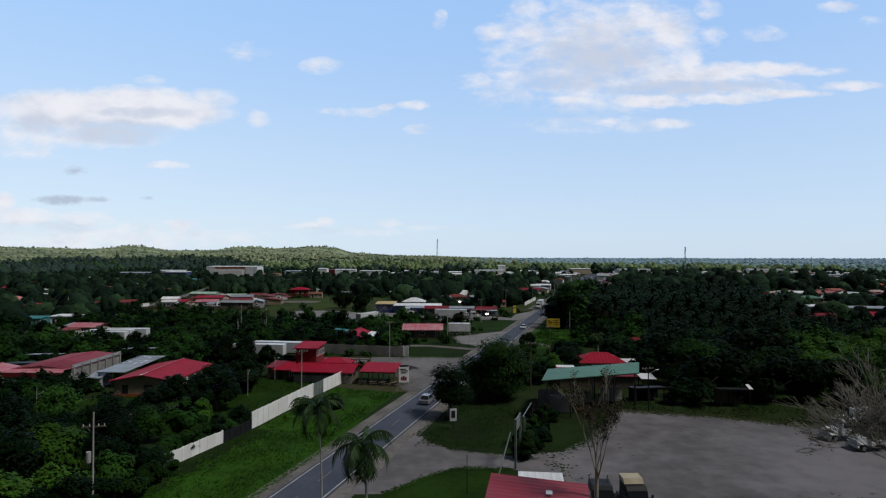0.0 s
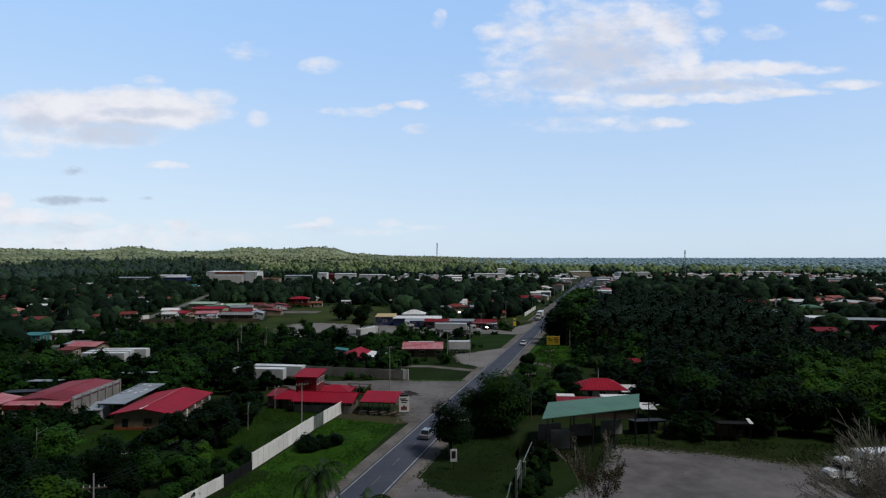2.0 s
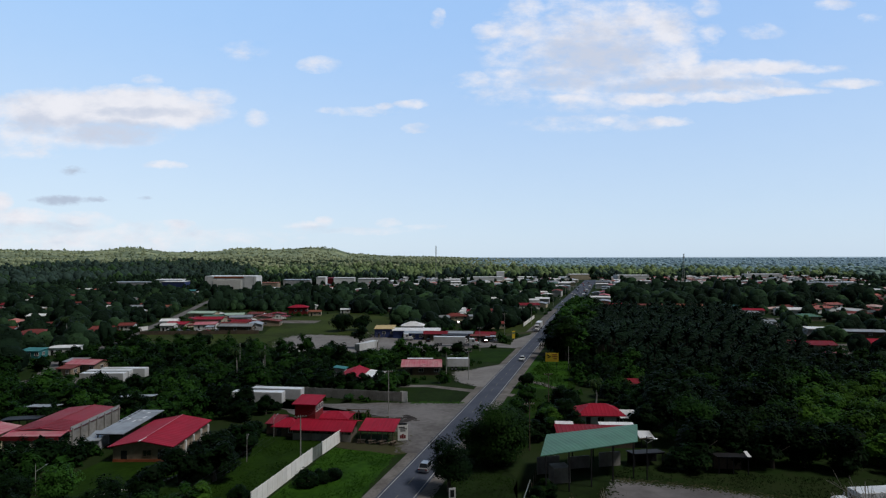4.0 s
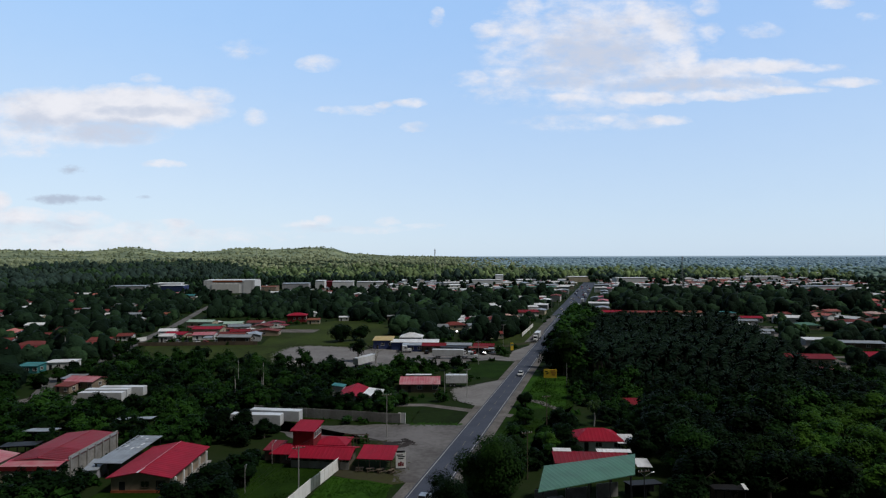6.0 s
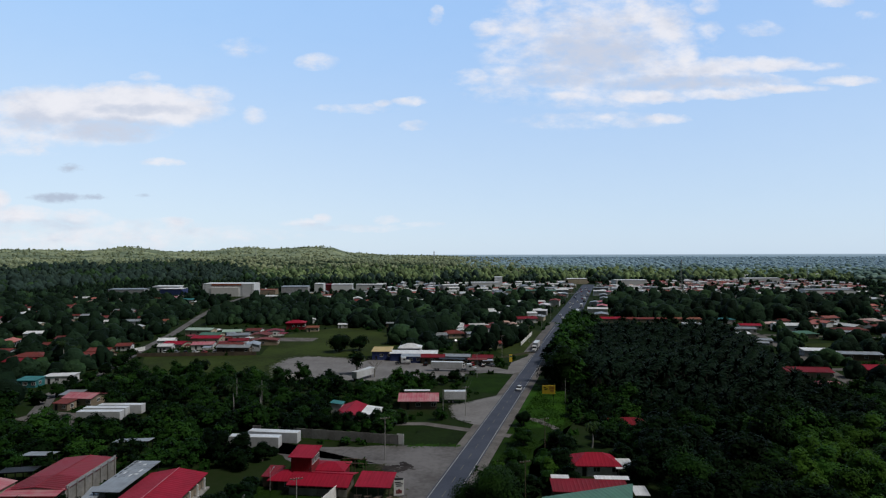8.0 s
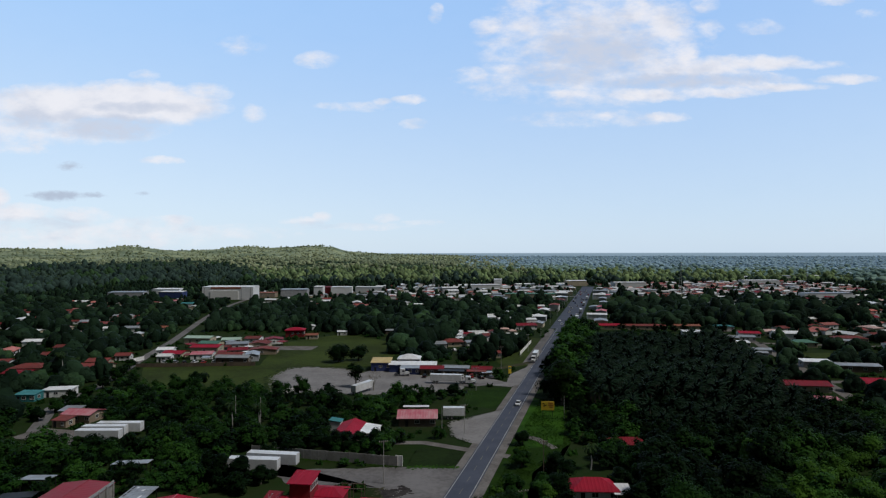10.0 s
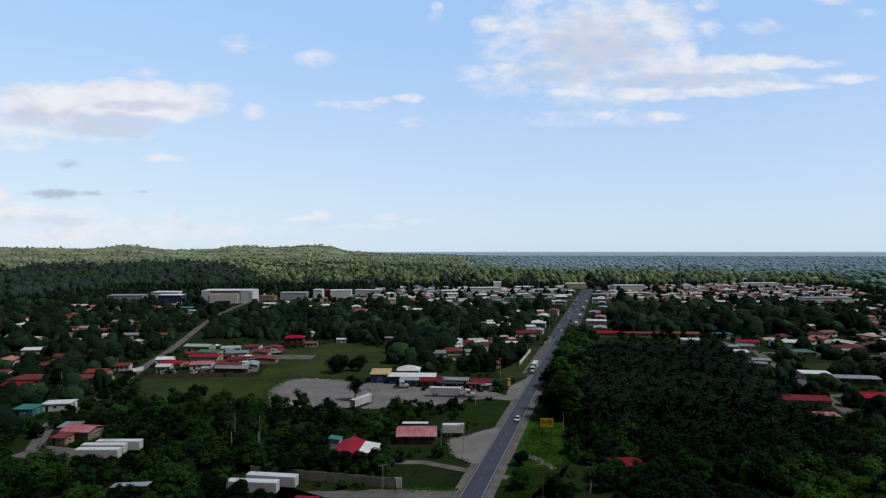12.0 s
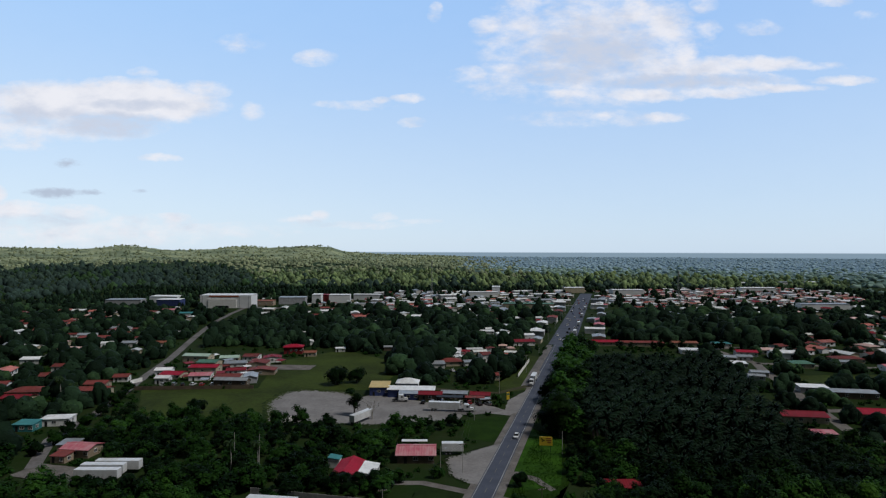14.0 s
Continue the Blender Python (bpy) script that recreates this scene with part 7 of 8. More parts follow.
WILD = [  # outline, count, gaps, sizes, share of dark trees
    ([(-112, 40), (-40, 40), (-32.5, 60), (-33.5, 84), (-44, 86), (-46, 93), (-112, 93)], 150, (3.6, 4.9), (0.6, 1.0), 0.78),
    ([(44, 104), (112, 100), (118, 150), (60, 158), (42, 140)], 62, (5.2, 6.6), (0.9, 1.3), 1.0),
    ([(16, 117), (29, 122), (34, 150), (28, 150)], 9, (3.6, 5.0), (0.6, 0.9), 0.6),
    ([(82, 60), (112, 60), (112, 100), (84, 96)], 14, (6.0, 7.5), (0.9, 1.2), 0.6),
]
for poly, count, gaps, sizes, dark_share in WILD:
    xs, ys = [p[0] for p in poly], [p[1] for p in poly]
    stock = fine_repeat if min(ys) < 100 else repeat
    dark_kinds = [k for k in stock if "dark" in k["label"]]
    light_kinds = [k for k in stock if "dark" not in k["label"]]
    done = tries = 0
    while done < count and tries < 6000:
        tries += 1
        x, y = tree_rng.uniform(min(xs), max(xs)), tree_rng.uniform(min(ys), max(ys))
        gap = tree_rng.uniform(*gaps)
        if inside(x, y, poly) and room(x, y, gap) and free(x, y, 1.2):
            stands.append((x, y, gap))
            # Dark kinds short of x 66 carry the deep shade behind the yard.
            ob = tree_rng.choice(dark_kinds if tree_rng.random() < (dark_share if x < 66 else min(dark_share, 0.4)) else light_kinds)
            ob = copy_thing(ob, pose(x, y, 0, 0, 0, tree_rng.uniform(0, 360)))
            s = tree_rng.uniform(*sizes)
            ob.scale = (s, s, s * tree_rng.uniform(0.85, 1.1))
            done += 1


# ---- palms ----
def coconut_palm(seed, x, y, height, length, label, lift=1.1, bow=0.17, fronds=20, stout=0.20, curtain=0.26):
    ob = thing("palm_tree", x, y, 0, 0, label, "palm tree")
    rng = np.random.default_rng(seed)
    bm = bmesh.new()
    pts = [Vector((0.25 * math.sin(i * 0.5), 0.15 * math.sin(i * 0.3), height * i / 8)) for i in range(9)]
    for i in range(8):
        add_tube(bm, pts[i], pts[i + 1], stout - 0.06 * stout * i, stout * 0.95 - 0.06 * stout * i, 8)
    part("trunk", bm, M["pole"], ob)
    top = np.array(pts[-1])
    for i in range(fronds):
        a = 2 * math.pi * i * 0.618
        tilt = lift - 2.0 * i / fronds + rng.uniform(-0.15, 0.15)
        out, side = np.array([math.cos(a), math.sin(a), 0]), np.array([-math.sin(a), math.cos(a), 0])
        p, ang, V, F = top.copy(), tilt, [], []
        for s in range(14):
            q = p + (out * math.cos(ang) + np.array([0, 0, math.sin(ang)])) * length / 14
            ll = curtain * length * math.sin(math.pi * (0.1 + 0.85 * s / 14)) ** 0.6
            for sgn in (-1, 1):
                tip = (p + q) / 2 + sgn * side * ll * 0.7 + (q - p) * 1.4 - np.array([0, 0, ll * rng.uniform(0.5, 0.95)])
                k = len(V)
                V += [p, q, tip + (q - p) * 0.15, tip]
                F.append((k, k + 1, k + 2, k + 3))
            p = q
            ang -= bow * (0.75 + 0.5 * s / 14)
        leaf = new("frond", array_mesh("frond", np.array(V), np.array(F), M["coconut_frond"]))
        leaf.parent = ob
    for i in range(6):
        part("coconut", tube((0.28 * math.cos(i) + top[0], 0.28 * math.sin(i) + top[1], top[2] - 0.55), (0.28 * math.cos(i) + top[0], 0.28 * math.sin(i) + top[1], top[2] - 0.25), 0.15, 0.10, 6), M["orange_roof"], ob)
    stands.append((x, y, 5))
    return ob


coconut_palm(1, -7.6, 56.0, 7.9, 3.8, "coconut palm with drooping dark fronds beside the road", 1.25, 0.16, 22, 0.18, 0.28)
coconut_palm(2, -11.3, 53.0, 12.3, 3.3, "tall slim palm beside the road", 1.35, 0.16, 18, 0.11, 0.20)
for i, (x, y, h) in enumerate(((-64, 180, 9.5), (-56, 181, 9.0), (-170, 262, 11), (-160, 256, 10), (-176, 270, 10), (40, 150, 6))):
    coconut_palm(10 + i, x, y, h, 2.6, "slender palm among trees")

palm_kinds = []
for i in range(5):
    ob = thing("oil_palm", 70 + 9 * i, 196 + 4 * (i % 2), 0, 0, "dark oil palm of a dense plantation", "palm tree", "oil palms")
    part("trunk", tube((0, 0, 0), (0, 0, 9.4), 0.42, 0.32, 7), M["bark"], ob)
    v, f = frond_arrays(70 + i, 34, 5.2, 2.0, 9.0, 0.44, 5, 1.0)
    crown = new("crown", array_mesh("crown", v, f, M["frond"]))
    crown.parent = ob
    palm_kinds.append(ob)
    stands.append((70 + 9 * i, 196 + 4 * (i % 2), 7))
GROVE = [(54, 204), (62, 174), (108, 168), (126, 205), (138, 250), (156, 316), (150, 326), (84, 326)]
rest_palms = []
for j in range(33):
    for i in range(24):
        x, y = 44 + 6.6 * i + 3.3 * (j % 2) + tree_rng.uniform(-0.9, 0.9), 168 + 5.9 * j + tree_rng.uniform(-0.9, 0.9)
        x += 0.25 * (y - 168) * 0.3
        if not inside(x, y, GROVE) or not free(x, y, 1.5) or not room(x, y, 4.6):
            continue
        if y < 246:
            s = tree_rng.uniform(0.85, 1.12) * min(1.0, 0.66 + 0.34 * max(0.0, y - 172) / 34)
            ob = copy_thing(tree_rng.choice(palm_kinds), pose(x, y, 0, 0, 0, tree_rng.uniform(0, 360)))
            ob.scale = (s, s, s)
        else:
            rest_palms.append((x, y))
        stands.append((x, y, 5))


def bulk(name, protos, places, material, label, category):
    """Many plants that nobody could count, joined: places are x, y, z, size, turn, kind."""
    V, F, n = [], [], 0
    for x, y, z, s, a, k in places:
        v, f = protos[k]
        c, si = math.cos(a), math.sin(a)
        w = np.empty_like(v)
        w[:, 0], w[:, 1], w[:, 2] = (v[:, 0] * c - v[:, 1] * si) * s + x, (v[:, 0] * si + v[:, 1] * c) * s + y, v[:, 2] * s + z
        V.append(w)
        F.append(f + n)
        n += len(v)
    if not V:
        return None
    ob = new(name, array_mesh(name, np.vstack(V), np.vstack(F), M[material]))
    return tagged(ob, label, category, kind="stuff")


def mixed(name, protos, places, materials, label, category, seed=1):
    """The same, shared out in patches between several greens: materials are name, share."""
    pick, heaps = random.Random(seed), {m: [] for m, _ in materials}
    for p in places:
        k = min(0.999, max(0.0, 0.5 + 0.55 * noise.noise(Vector((p[0] * 0.03, p[1] * 0.03, seed))) + pick.uniform(-0.42, 0.42)))
        total = 0.0
        for m, share in materials:
            total += share
            if k < total:
                heaps[m].append(p)
                break
        else:
            heaps[materials[-1][0]].append(p)
    for m, heap in heaps.items():
        bulk(name, protos, heap, m, label, category)


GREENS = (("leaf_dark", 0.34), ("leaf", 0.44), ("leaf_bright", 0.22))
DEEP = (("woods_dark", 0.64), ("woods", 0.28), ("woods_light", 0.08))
frond_protos = [frond_arrays(80 + i, 34, 5.2, 2.0, 9.0, 0.50, 4, 1.0) for i in range(3)]
bulk("palm_plantation", frond_protos, [(x, y, 0, tree_rng.uniform(0.85, 1.15), tree_rng.uniform(0, 6.28), tree_rng.randrange(3)) for x, y in rest_palms], "frond", "dense dark oil palm plantation", "palms")

# Woods too dense to count: nearer ones finer, farther ones coarser.
wood_protos = [crown_arrays(400 + i, 3.8 + 0.5 * (i % 3), 5.8 + 0.9 * (i % 4), 0.1, 16, 600, 0.43, upward=0.6) for i in range(6)]
mid_protos = [mound_arrays(420 + i, 5.0 + 0.7 * (i % 3), 6.2 + 1.0 * (i % 4), 0.0, 3 + i % 2, 6, 84, 0.62) for i in range(6)]
far_protos = [mound_arrays(440 + i, 7.8, 8.5 + 0.9 * i, 0.0, 2, 6, 16, 1.2, 1.0) for i in range(5)]
town_protos = [mound_arrays(470 + i, 4.6, 6.0 + 0.7 * i, 0.0, 2, 6, 44, 0.66) for i in range(6)]
plain_protos = [dome_arrays(455 + i, 7.5, 4.6 + 1.2 * i, -1.0, 6) for i in range(5)]
canopy_protos = [crown_arrays(450 + i, 10.5, 4.6 + 0.8 * i, 0.0, 7, 16, 2.2, upward=2.2, core=0.9, core_sides=5) for i in range(5)]


def woods(poly, gap, scale=(0.8, 1.25), limit=4000, jitter=0.75, clear=2.0, kinds_n=6):
    """Places on a shaken grid inside an outline, off roads and houses."""
    xs, ys = [p[0] for p in poly], [p[1] for p in poly]
    out = []
    y = min(ys)
    row = 0
    while y < max(ys):
        x = min(xs) + (gap / 2 if row % 2 else 0)
        while x < max(xs):
            px, py = x + tree_rng.uniform(-jitter, jitter) * gap / 2, y + tree_rng.uniform(-jitter, jitter) * gap / 2
            if abs(px) < 0.8 * py + 40 and inside(px, py, poly) and free(px, py, clear):
                out.append((px, py, terrain(px, py), scale[0] + (scale[1] - scale[0]) * tree_rng.random() ** 1.5, tree_rng.uniform(0, 6.28), tree_rng.randrange(kinds_n)))
            x += gap
        y += gap * 0.87
        row += 1
    return out[:limit]


def apart_from(places, gap):
    return [p for p in places if room(p[0], p[1], gap)]


thicket = apart_from(woods([(-122, 140), (-38, 162), (-8, 160), (4, 172), (-2, 206), (8, 232), (-24, 228), (-66, 232), (-74, 238), (-128, 240), (-136, 200), (-122, 170)], 6.0, (0.5, 1.12)), 3.0)
mixed("thicket", wood_protos, thicket, GREENS, "dense green thicket of low trees", "trees")
thicket = apart_from(woods([(41, 146), (66, 156), (64, 178), (53, 206), (48, 214), (40, 176)], 5.4, (0.6, 0.95), clear=0.6), 3.0)
mixed("thicket", wood_protos, thicket, (("leaf_dark", 0.75), ("leaf", 0.25)), "dense green thicket between a verge and palms", "trees")
thicket = woods([(50, 196), (50, 164), (66, 158), (112, 150), (130, 162), (136, 214), (126, 208), (108, 174), (64, 180), (54, 206)], 5.0, (0.8, 1.25), clear=0.6)
mixed("thicket", wood_protos, thicket, (("leaf_dark", 0.70), ("leaf", 0.24), ("leaf_bright", 0.06)), "dense green thicket before an oil palm plantation", "trees")
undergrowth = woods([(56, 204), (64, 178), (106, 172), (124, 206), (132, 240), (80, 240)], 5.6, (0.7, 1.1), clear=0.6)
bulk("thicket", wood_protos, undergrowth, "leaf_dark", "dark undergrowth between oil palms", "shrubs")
for poly in ([(-112, 93), (-66, 93), (-68, 110), (-112, 113)], [(-110, 134), (-40, 134), (-40, 158), (-110, 158)]):
    mixed("thicket", wood_protos, apart_from(woods(poly, 5.0, (0.45, 0.9), clear=1.2), 3.0), (("leaf_dark", 0.42), ("leaf", 0.42), ("leaf_bright", 0.16)), "dense green thicket behind houses", "trees")
bushes = [(52 + tree_rng.uniform(-8, 7) * k, 141 + 22 * k, 0, tree_rng.uniform(0.42, 0.74), tree_rng.uniform(0, 6.28), tree_rng.randrange(6)) for k in [tree_rng.random() for _ in range(60)]]
mixed("thicket", wood_protos, bushes, (("leaf_dark", 0.7), ("leaf", 0.3)), "low bushes before a small red-roofed house", "shrubs")
# The near-black leaves here also paint in the shade under the trees.
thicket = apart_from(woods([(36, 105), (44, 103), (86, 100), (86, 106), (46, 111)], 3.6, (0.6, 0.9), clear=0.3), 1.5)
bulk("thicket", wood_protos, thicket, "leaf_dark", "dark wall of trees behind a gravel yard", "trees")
thicket = apart_from(woods([(112, 100), (190, 120), (190, 190), (158, 214), (136, 206), (116, 168), (60, 166), (44, 160), (46, 142), (60, 158), (118, 150)], 6.4, (0.55, 1.25)), 3.0)
mixed("thicket", wood_protos, thicket, GREENS, "dense green thicket of low trees", "trees")
thicket = woods([(-190, 60), (-112, 60), (-112, 140), (-124, 150), (-136, 190), (-230, 210)], 6.6, (0.55, 1.25))
mixed("thicket", wood_protos, thicket, GREENS, "dense green thicket of low trees", "trees")
hedge = woods([(41, 214), (50, 210), (62, 240), (100, 372), (104, 420), (94, 420), (76, 356), (56, 280)], 6.4, (1.2, 2.1), clear=1.6)
mixed("tree_row", wood_protos, hedge, (("leaf_dark", 0.22), ("leaf", 0.30), ("leaf_bright", 0.48)), "row of bushy green trees along the road", "trees")
belt = woods([(130, 432), (330, 436), (360, 560), (330, 640), (210, 640), (160, 560)], 9.0, (0.8, 2.2), clear=1.2)
mixed("woods", mid_protos, belt, (("woods_dark", 0.62), ("woods", 0.28), ("woods_light", 0.10)), "dark belt of tall trees before the town", "trees")
belt = woods([(-60, 300), (44, 300), (60, 380), (110, 540), (140, 680), (-200, 690), (-190, 560), (-165, 420), (-70, 410), (-26, 370)], 7.8, (0.5, 1.75), clear=1.5)
mixed("woods", mid_protos, belt, DEEP, "dark woods with scattered houses", "trees")
belt = woods([(-560, 150), (-200, 150), (-136, 200), (-150, 300), (-170, 380), (-230, 690), (-560, 690)], 9.2, (0.55, 1.5), clear=2.0)
mixed("woods", mid_protos, belt, (("woods_dark", 0.66), ("woods", 0.26), ("woods_light", 0.08)), "dark woods with scattered houses", "trees")
belt = woods([(190, 90), (520, 90), (620, 480), (640, 720), (560, 780), (300, 700), (350, 560), (310, 430), (190, 420), (166, 360), (166, 300), (150, 230)], 9.2, (0.5, 1.25), clear=2.0)
mixed("woods", mid_protos, belt, DEEP, "dark woods with scattered houses", "trees")
belt = woods([(-560, 690), (640, 720), (760, 1080), (-560, 1080)], 14.0, (0.6, 1.35), clear=1.5)
mixed("woods", town_protos, belt, DEEP, "trees between the town's houses", "trees")

# Low shrubs and weeds on the open ground between houses.
hard = [k for k in KEEP_OFF if k[1] > 0]
hard_box = [(min(a for a, _ in p) - 3, max(a for a, _ in p) + 3, min(b for _, b in p) - 3, max(b for _, b in p) + 3) for p, _ in hard]


def open_ground(x, y):
    return not any(x0 < x < x1 and y0 < y < y1 and near_poly(x, y, p, m * 0.4 + 0.6) for (p, m), (x0, x1, y0, y1) in zip(hard, hard_box))


shrub_protos = [crown_arrays(460 + i, 1.5 + 0.3 * i, 1.8 + 0.3 * i, -0.3, 6, 32, 0.62) for i in range(4)]
shrubs = []
for _ in range(4600):
    y = 95 + 560 * tree_rng.random() ** 1.25
    x = tree_rng.uniform(-0.78, 0.78) * y
    if noise.noise(Vector((x * 0.05, y * 0.05, 2))) > -0.25 and not inside(x, y, GROVE) and open_ground(x, y) and not (y < 135 and -66 < x < 40) and not (y < 170 and x > 38):
        shrubs.append((x, y, 0, tree_rng.uniform(0.5, 1.25), tree_rng.uniform(0, 6.28), tree_rng.randrange(4)))
bulk("shrubs", shrub_protos, shrubs, "leaf", "low green shrubs and weeds between houses", "shrubs")

# Far forest on plain and hills: dark nearer, sun and haze coloured in beyond.
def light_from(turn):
    """How far off the sunlit wood colours begin, by direction."""
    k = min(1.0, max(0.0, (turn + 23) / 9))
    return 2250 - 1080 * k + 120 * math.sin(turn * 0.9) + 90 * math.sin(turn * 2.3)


kinds_of_wood = {"woods": [], "woods_light": [], "lit_woods": [], "hill_woods": [], "plain_woods": [], "horizon_woods": []}
r = 1000.0
while r < 4780:
    far = (r - 1000) / 3780
    step = 16 + 26 * far
    n = int(radians(88) * r / step)
    for i in range(n):
        a = radians(-44) + (i + tree_rng.random()) / n * radians(88)
        rr = r + tree_rng.uniform(-0.6, 0.6) * step
        x, y = rr * math.sin(a), rr * math.cos(a)
        if (y < 1080 and -560 < x < 760) or not free(x, y, 4):
            continue
        turn = math.degrees(a)
        clump = noise.noise(Vector((x / 150, y / 150, 4))) + 0.6 * noise.noise(Vector((x / 55, y / 55, 9)))
        if clump < tree_rng.uniform(-0.75, -0.1):
            continue
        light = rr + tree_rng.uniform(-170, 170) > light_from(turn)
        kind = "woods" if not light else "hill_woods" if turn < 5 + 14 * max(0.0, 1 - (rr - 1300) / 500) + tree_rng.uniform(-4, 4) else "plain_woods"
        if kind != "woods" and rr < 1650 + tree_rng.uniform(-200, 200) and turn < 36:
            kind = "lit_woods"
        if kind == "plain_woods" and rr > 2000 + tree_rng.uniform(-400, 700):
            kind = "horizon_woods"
        if kind == "woods" and clump > tree_rng.uniform(0.1, 0.6):
            kind = "woods_light"
        size = (0.55 + 1.15 * tree_rng.random() ** 1.8 + 0.25 * clump) * (1.0 - 0.30 * far)
        kinds_of_wood[kind].append((x, y, terrain(x, y) - 1.0, size, tree_rng.uniform(0, 6.28), tree_rng.randrange(5)))
    r += step * 1.3
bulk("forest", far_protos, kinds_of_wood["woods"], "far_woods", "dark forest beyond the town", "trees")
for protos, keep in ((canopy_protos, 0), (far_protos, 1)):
    bulk("forest", protos, [p for i, p in enumerate(kinds_of_wood["hill_woods"]) if i % 2 == keep], "hill_woods", "forest on low hills, coloured light green as if sunlit", "trees")
bulk("forest", far_protos, kinds_of_wood["lit_woods"], "lit_woods", "tall trees behind the town, coloured light green as if sunlit", "trees")
bulk("forest", far_protos, kinds_of_wood["woods_light"], "woods_light", "paler groves in the forest beyond the town", "trees")
bulk("forest", plain_protos, kinds_of_wood["horizon_woods"], "horizon_woods", "forest plain at the horizon with blue haze in its colour", "trees")
bulk("forest", plain_protos, kinds_of_wood["plain_woods"], "plain_woods", "grey-green forest out to the horizon, tinted with haze", "trees")


# ---- grass and weeds ----
def tufts(name, poly, count, size, material, label, seed):
    """Blades of long grass in patches."""
    g = np.random.default_rng(seed)
    xs, ys = [p[0] for p in poly], [p[1] for p in poly]
    pts = []
    while len(pts) < count:
        x, y = g.uniform(min(xs), max(xs)), g.uniform(min(ys), max(ys))
        if inside(x, y, poly) and noise.noise(Vector((x * 0.16, y * 0.16, 7))) + 0.35 * noise.noise(Vector((x * 0.6, y * 0.6, 1))) > g.uniform(-0.45, 0.25):
            pts.append((x, y))
    V, F = [], []
    for x, y in pts:
        for _ in range(3):
            a, h, w = g.uniform(0, 6.28), size * g.uniform(0.5, 1.3), size * g.uniform(0.10, 0.22)
            lx, ly = g.normal(0, 0.95, 2) * h
            dx, dy = math.cos(a) * w, math.sin(a) * w
            k = len(V)
            V += [(x - dx, y - dy, 0.0), (x + dx, y + dy, 0.0), (x + lx + dx * 0.4, y + ly + dy * 0.4, h), (x + lx - dx * 0.4, y + ly - dy * 0.4, h)]
            F.append((k, k + 1, k + 2, k + 3))
    ob = new(name, array_mesh(name, np.array(V), np.array(F), M[material]))
    return tagged(ob, label, "grass", kind="stuff")


tufts("long_grass", [(-33.0, 73), (-28.2, 88), (-21.8, 116), (-9.4, 112.2), (-16.6, 80), (-30, 32), (-44, 32)], 9000, 0.21, "blade", "long bright green grass on a verge", 1)
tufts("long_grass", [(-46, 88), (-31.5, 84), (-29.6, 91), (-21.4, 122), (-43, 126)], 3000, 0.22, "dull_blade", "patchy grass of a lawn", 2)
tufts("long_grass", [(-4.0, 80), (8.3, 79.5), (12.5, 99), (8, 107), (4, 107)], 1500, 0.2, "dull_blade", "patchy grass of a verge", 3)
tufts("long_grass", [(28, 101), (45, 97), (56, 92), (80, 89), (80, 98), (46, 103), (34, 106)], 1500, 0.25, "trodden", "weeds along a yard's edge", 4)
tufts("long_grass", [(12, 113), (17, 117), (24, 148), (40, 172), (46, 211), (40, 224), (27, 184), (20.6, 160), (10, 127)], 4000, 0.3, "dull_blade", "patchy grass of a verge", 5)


def fringe(points, z, material, count, size, spread, label, seed, category="grass", closed=True):
    """Ragged patches strewn along an edge, where one ground wears into the other."""
    g = random.Random(seed)
    pts = list(points) + ([points[0]] if closed else [])
    lengths = [math.hypot(b[0] - a[0], b[1] - a[1]) for a, b in zip(pts, pts[1:])]
    V, F = [], []
    for i in range(count):
        k = g.choices(range(len(lengths)), lengths)[0]
        (ax, ay), (bx, by) = pts[k], pts[k + 1]
        u, off = g.random(), g.gauss(0, spread)
        nx, ny = (by - ay) / lengths[k], -(bx - ax) / lengths[k]
        x, y = ax + (bx - ax) * u + nx * off, ay + (by - ay) * u + ny * off
        r, n, o, squash, turn = size * g.uniform(0.25, 1.0) ** 1.5, 9, len(V), g.uniform(0.45, 1.0), g.uniform(0, 3.14)
        h = z + 0.012 * i / count
        for j in range(n):
            a = 2 * math.pi * j / n
            q = r * g.uniform(0.55, 1.2)
            cx, cy = q * math.cos(a), q * squash * math.sin(a)
            V.append((x + cx * math.cos(turn) - cy * math.sin(turn), y + cx * math.sin(turn) + cy * math.cos(turn), h))
        F.append(tuple(range(o, o + n)))
    ob = mesh_object("ground_patches", V, F, (M[material],))
    return tagged(ob, label, category, kind="stuff")


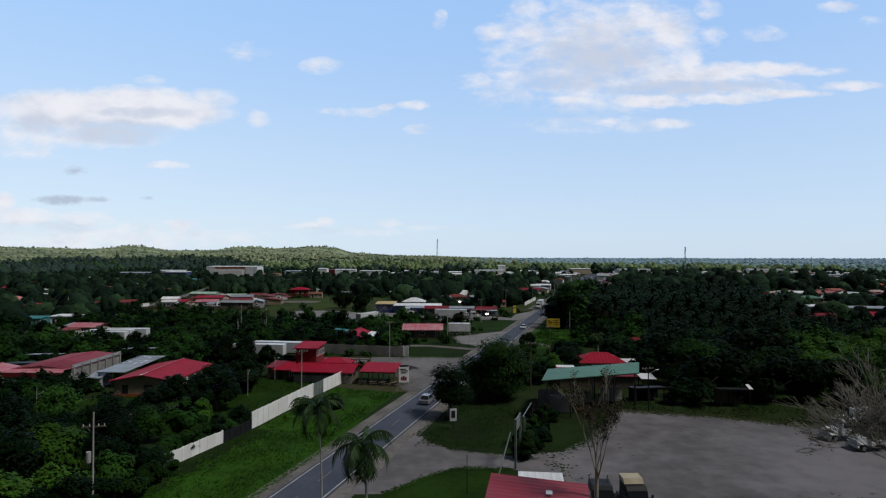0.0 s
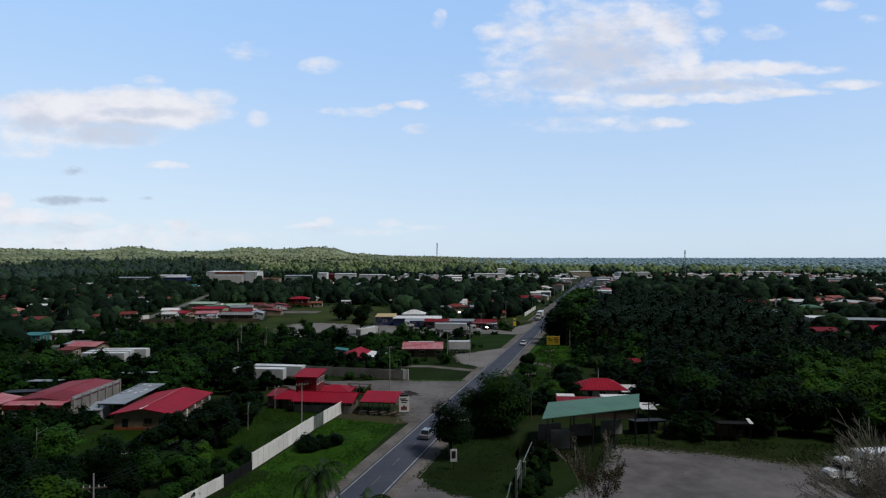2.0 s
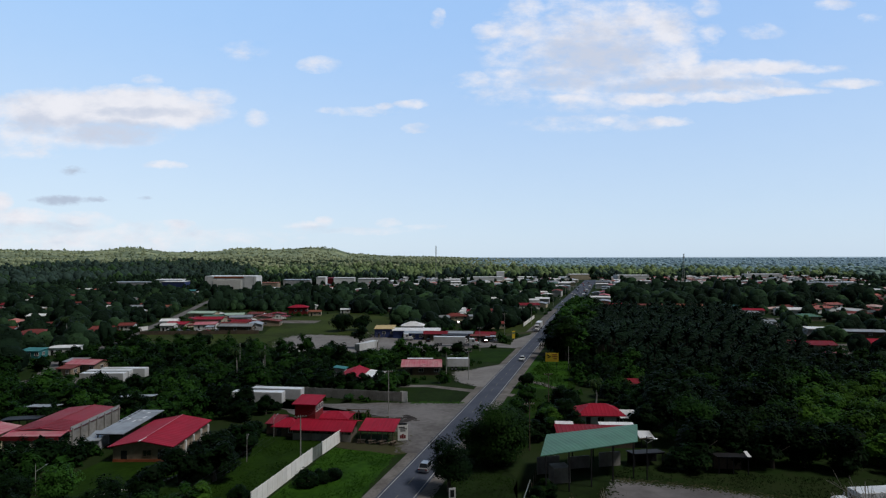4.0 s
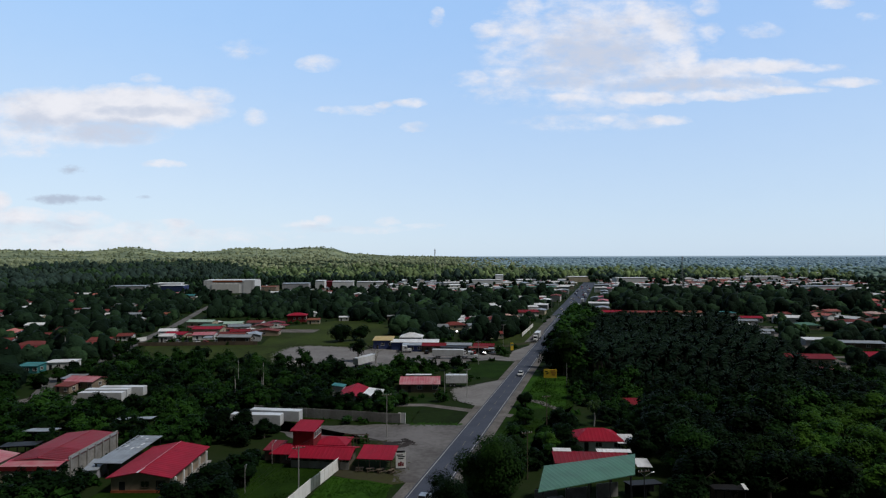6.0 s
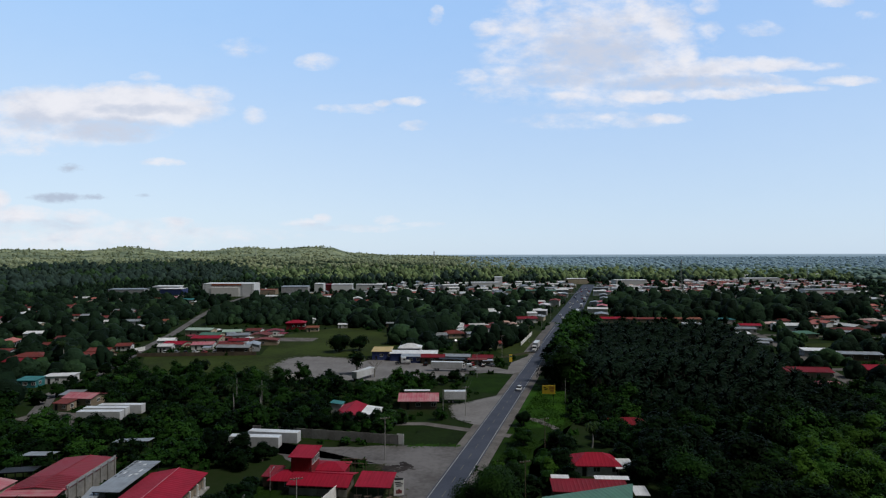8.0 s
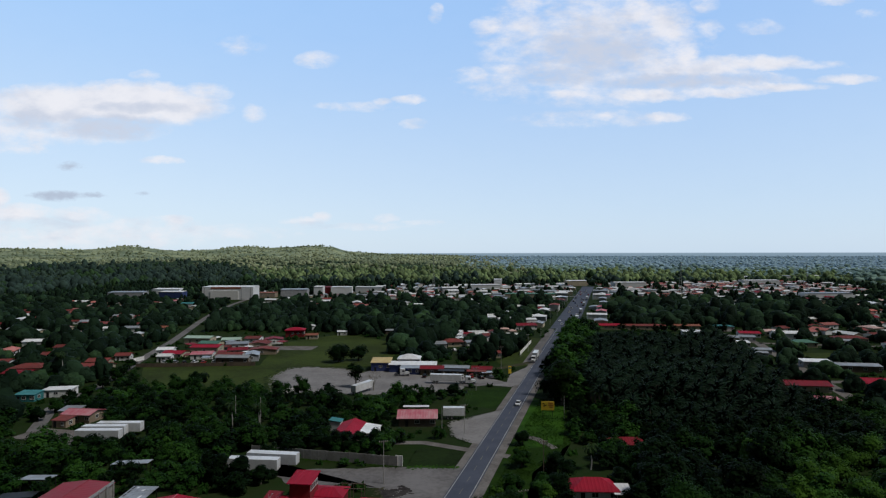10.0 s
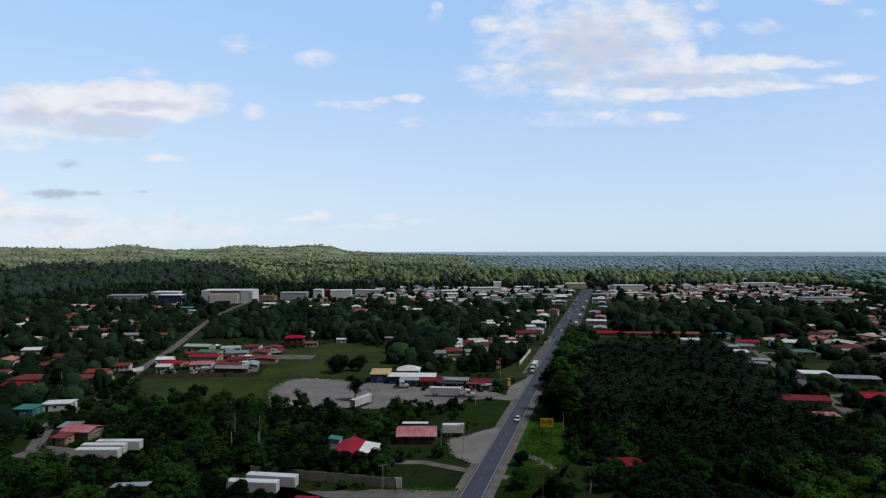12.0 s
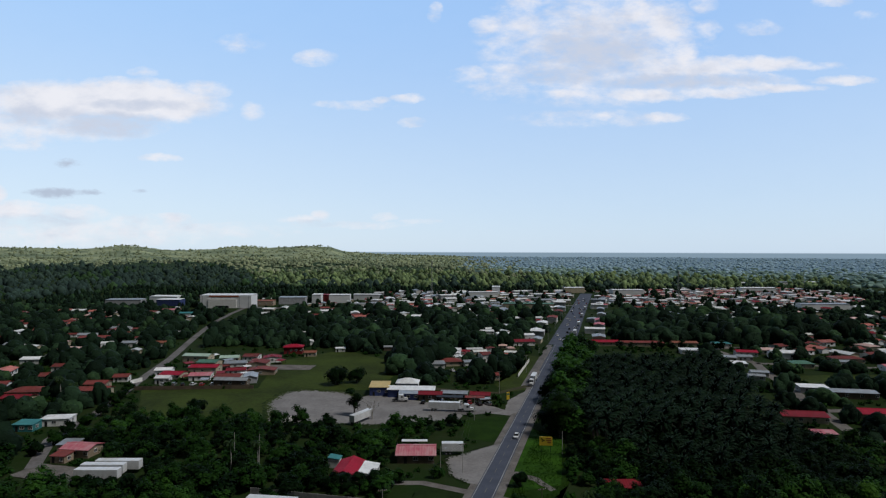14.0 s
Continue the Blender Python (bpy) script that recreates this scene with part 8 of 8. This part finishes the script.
YARD_NORTH = [(16, 78.6), (21, 84), (26.5, 94.5), (29, 99.5), (45, 95.5), (56, 90.5), (82, 87)]
for k, (line, z, material, count, size, spread, label) in enumerate((
        (YARD_NORTH, 0.050, "trodden", 3600, 0.30, 0.8, "dark turf creeping over a gravel yard's edge"),
        (YARD_NORTH[3:], 0.064, "dry", 1300, 0.27, 0.8, "brown grass creeping over a yard's edge"),
        ([(-2.8, 85), (-1.1, 81.6), (1.5, 79), (9.3, 76.9), (16, 78.6)], 0.050, "trodden", 1100, 0.26, 0.35, "dark turf creeping over a driveway"),
        ([(-6.5, 64), (-2.6, 68), (-0.6, 70.2), (2, 71.8), (8.5, 71.6)], 0.050, "lawn", 800, 0.26, 0.35, "grass creeping over a driveway"),
        ([(-4, 85), (1, 100), (4, 112), (9, 128)], 0.046, "trodden", 900, 0.22, 0.30, "turf creeping over a gravel shoulder"),
        ([(-30.8, 28), (-15.9, 80), (-9.3, 112)], 0.046, "bright_grass", 2200, 0.22, 0.28, "grass creeping over a gravel shoulder"),
        # Dark patches paint the shade along the wall's foot.
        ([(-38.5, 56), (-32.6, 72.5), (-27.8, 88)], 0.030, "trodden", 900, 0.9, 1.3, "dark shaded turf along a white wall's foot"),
        ([(-8, 152.4), (6, 152)], 0.052, "bright_grass", 300, 0.5, 0.6, "bright grass along a gravel forecourt's edge"),
        ([(-38, 158.6), (-10.5, 152.4)], 0.064, "lawn", 300, 0.5, 0.5, "grass along a gravel forecourt's edge"),
        ([(-9.4, 113), (-9.2, 125), (-14, 139)], 0.052, "dry", 700, 0.45, 1.0, "trodden dirt along a gravel forecourt"),
        ([(-66, 234), (-77, 262), (-75, 283), (-67, 288.5), (-46, 284), (-36, 272)], 0.052, "field", 1000, 1.0, 1.2, "grass creeping over a lorry park's edge"),
        ([(-68, 234), (-39, 231), (-24, 229), (-7, 233), (9, 236)], 0.052, "trodden", 700, 0.9, 1.0, "weeds along a lorry park's edge"),
        ([(16, 60), (14, 76), (22, 84), (28, 95)], 0.064, "trodden", 450, 0.30, 1.0, "dark earth along a yard's edge"),
        ([(24, 78), (40, 84), (60, 79)], 0.080, "stain", 30, 0.35, 4.0, "small oil stains on a gravel yard"),
        ([(20, 58), (44, 60), (70, 66)], 0.064, "stain", 500, 0.35, 2.0, "dark earth specks on a gravel yard"),
        ([(-12.5, 135.0), (-6.5, 137.5)], 0.056, "dark_patch", 260, 0.8, 1.1, "dark patches on a gravel forecourt"),
        ([(9, 172), (4, 178), (3, 193), (12, 199)], 0.052, "trodden", 500, 0.5, 0.6, "turf creeping over a gravel lay-by"))):
    fringe(line, z, material, count, size, spread, label, k, closed=False)


# ---- overhead wires ----
def wires(points, label):
    """Three sagging wires from pole to pole."""
    ob = new("power_line")
    tagged(ob, label, "power line")
    for k in (-1.0, 0.0, 1.0):
        data = bpy.data.curves.new("wire", "CURVE")
        data.dimensions, data.bevel_depth, data.bevel_resolution = "3D", 0.014, 0
        line = []
        for (ax, ay, az), (bx, by, bz) in zip(points, points[1:]):
            line += [(ax + (bx - ax) * i / 8 + k, ay + (by - ay) * i / 8, az + (bz - az) * i / 8 - 4.0 * 0.9 * (i / 8) * (1 - i / 8)) for i in range(8)]
        line.append((points[-1][0] + k, points[-1][1], points[-1][2]))
        path = data.splines.new("POLY")
        path.points.add(len(line) - 1)
        for p, co in zip(path.points, line):
            p.co = (*co, 1)
        data.materials.append(M["dark"])
        new("wire", data).parent = ob
    return ob


wires([(-35.7, 59.3, 8.9), (-26.2, 107.5, 8.8), (-13.0, 141.5, 10.4), (8.4, 180.0, 9.0), (15.6, 236.0, 9.4), (30.6, 281.0, 10.8)], "three thin dark wires along a line of roadside poles")
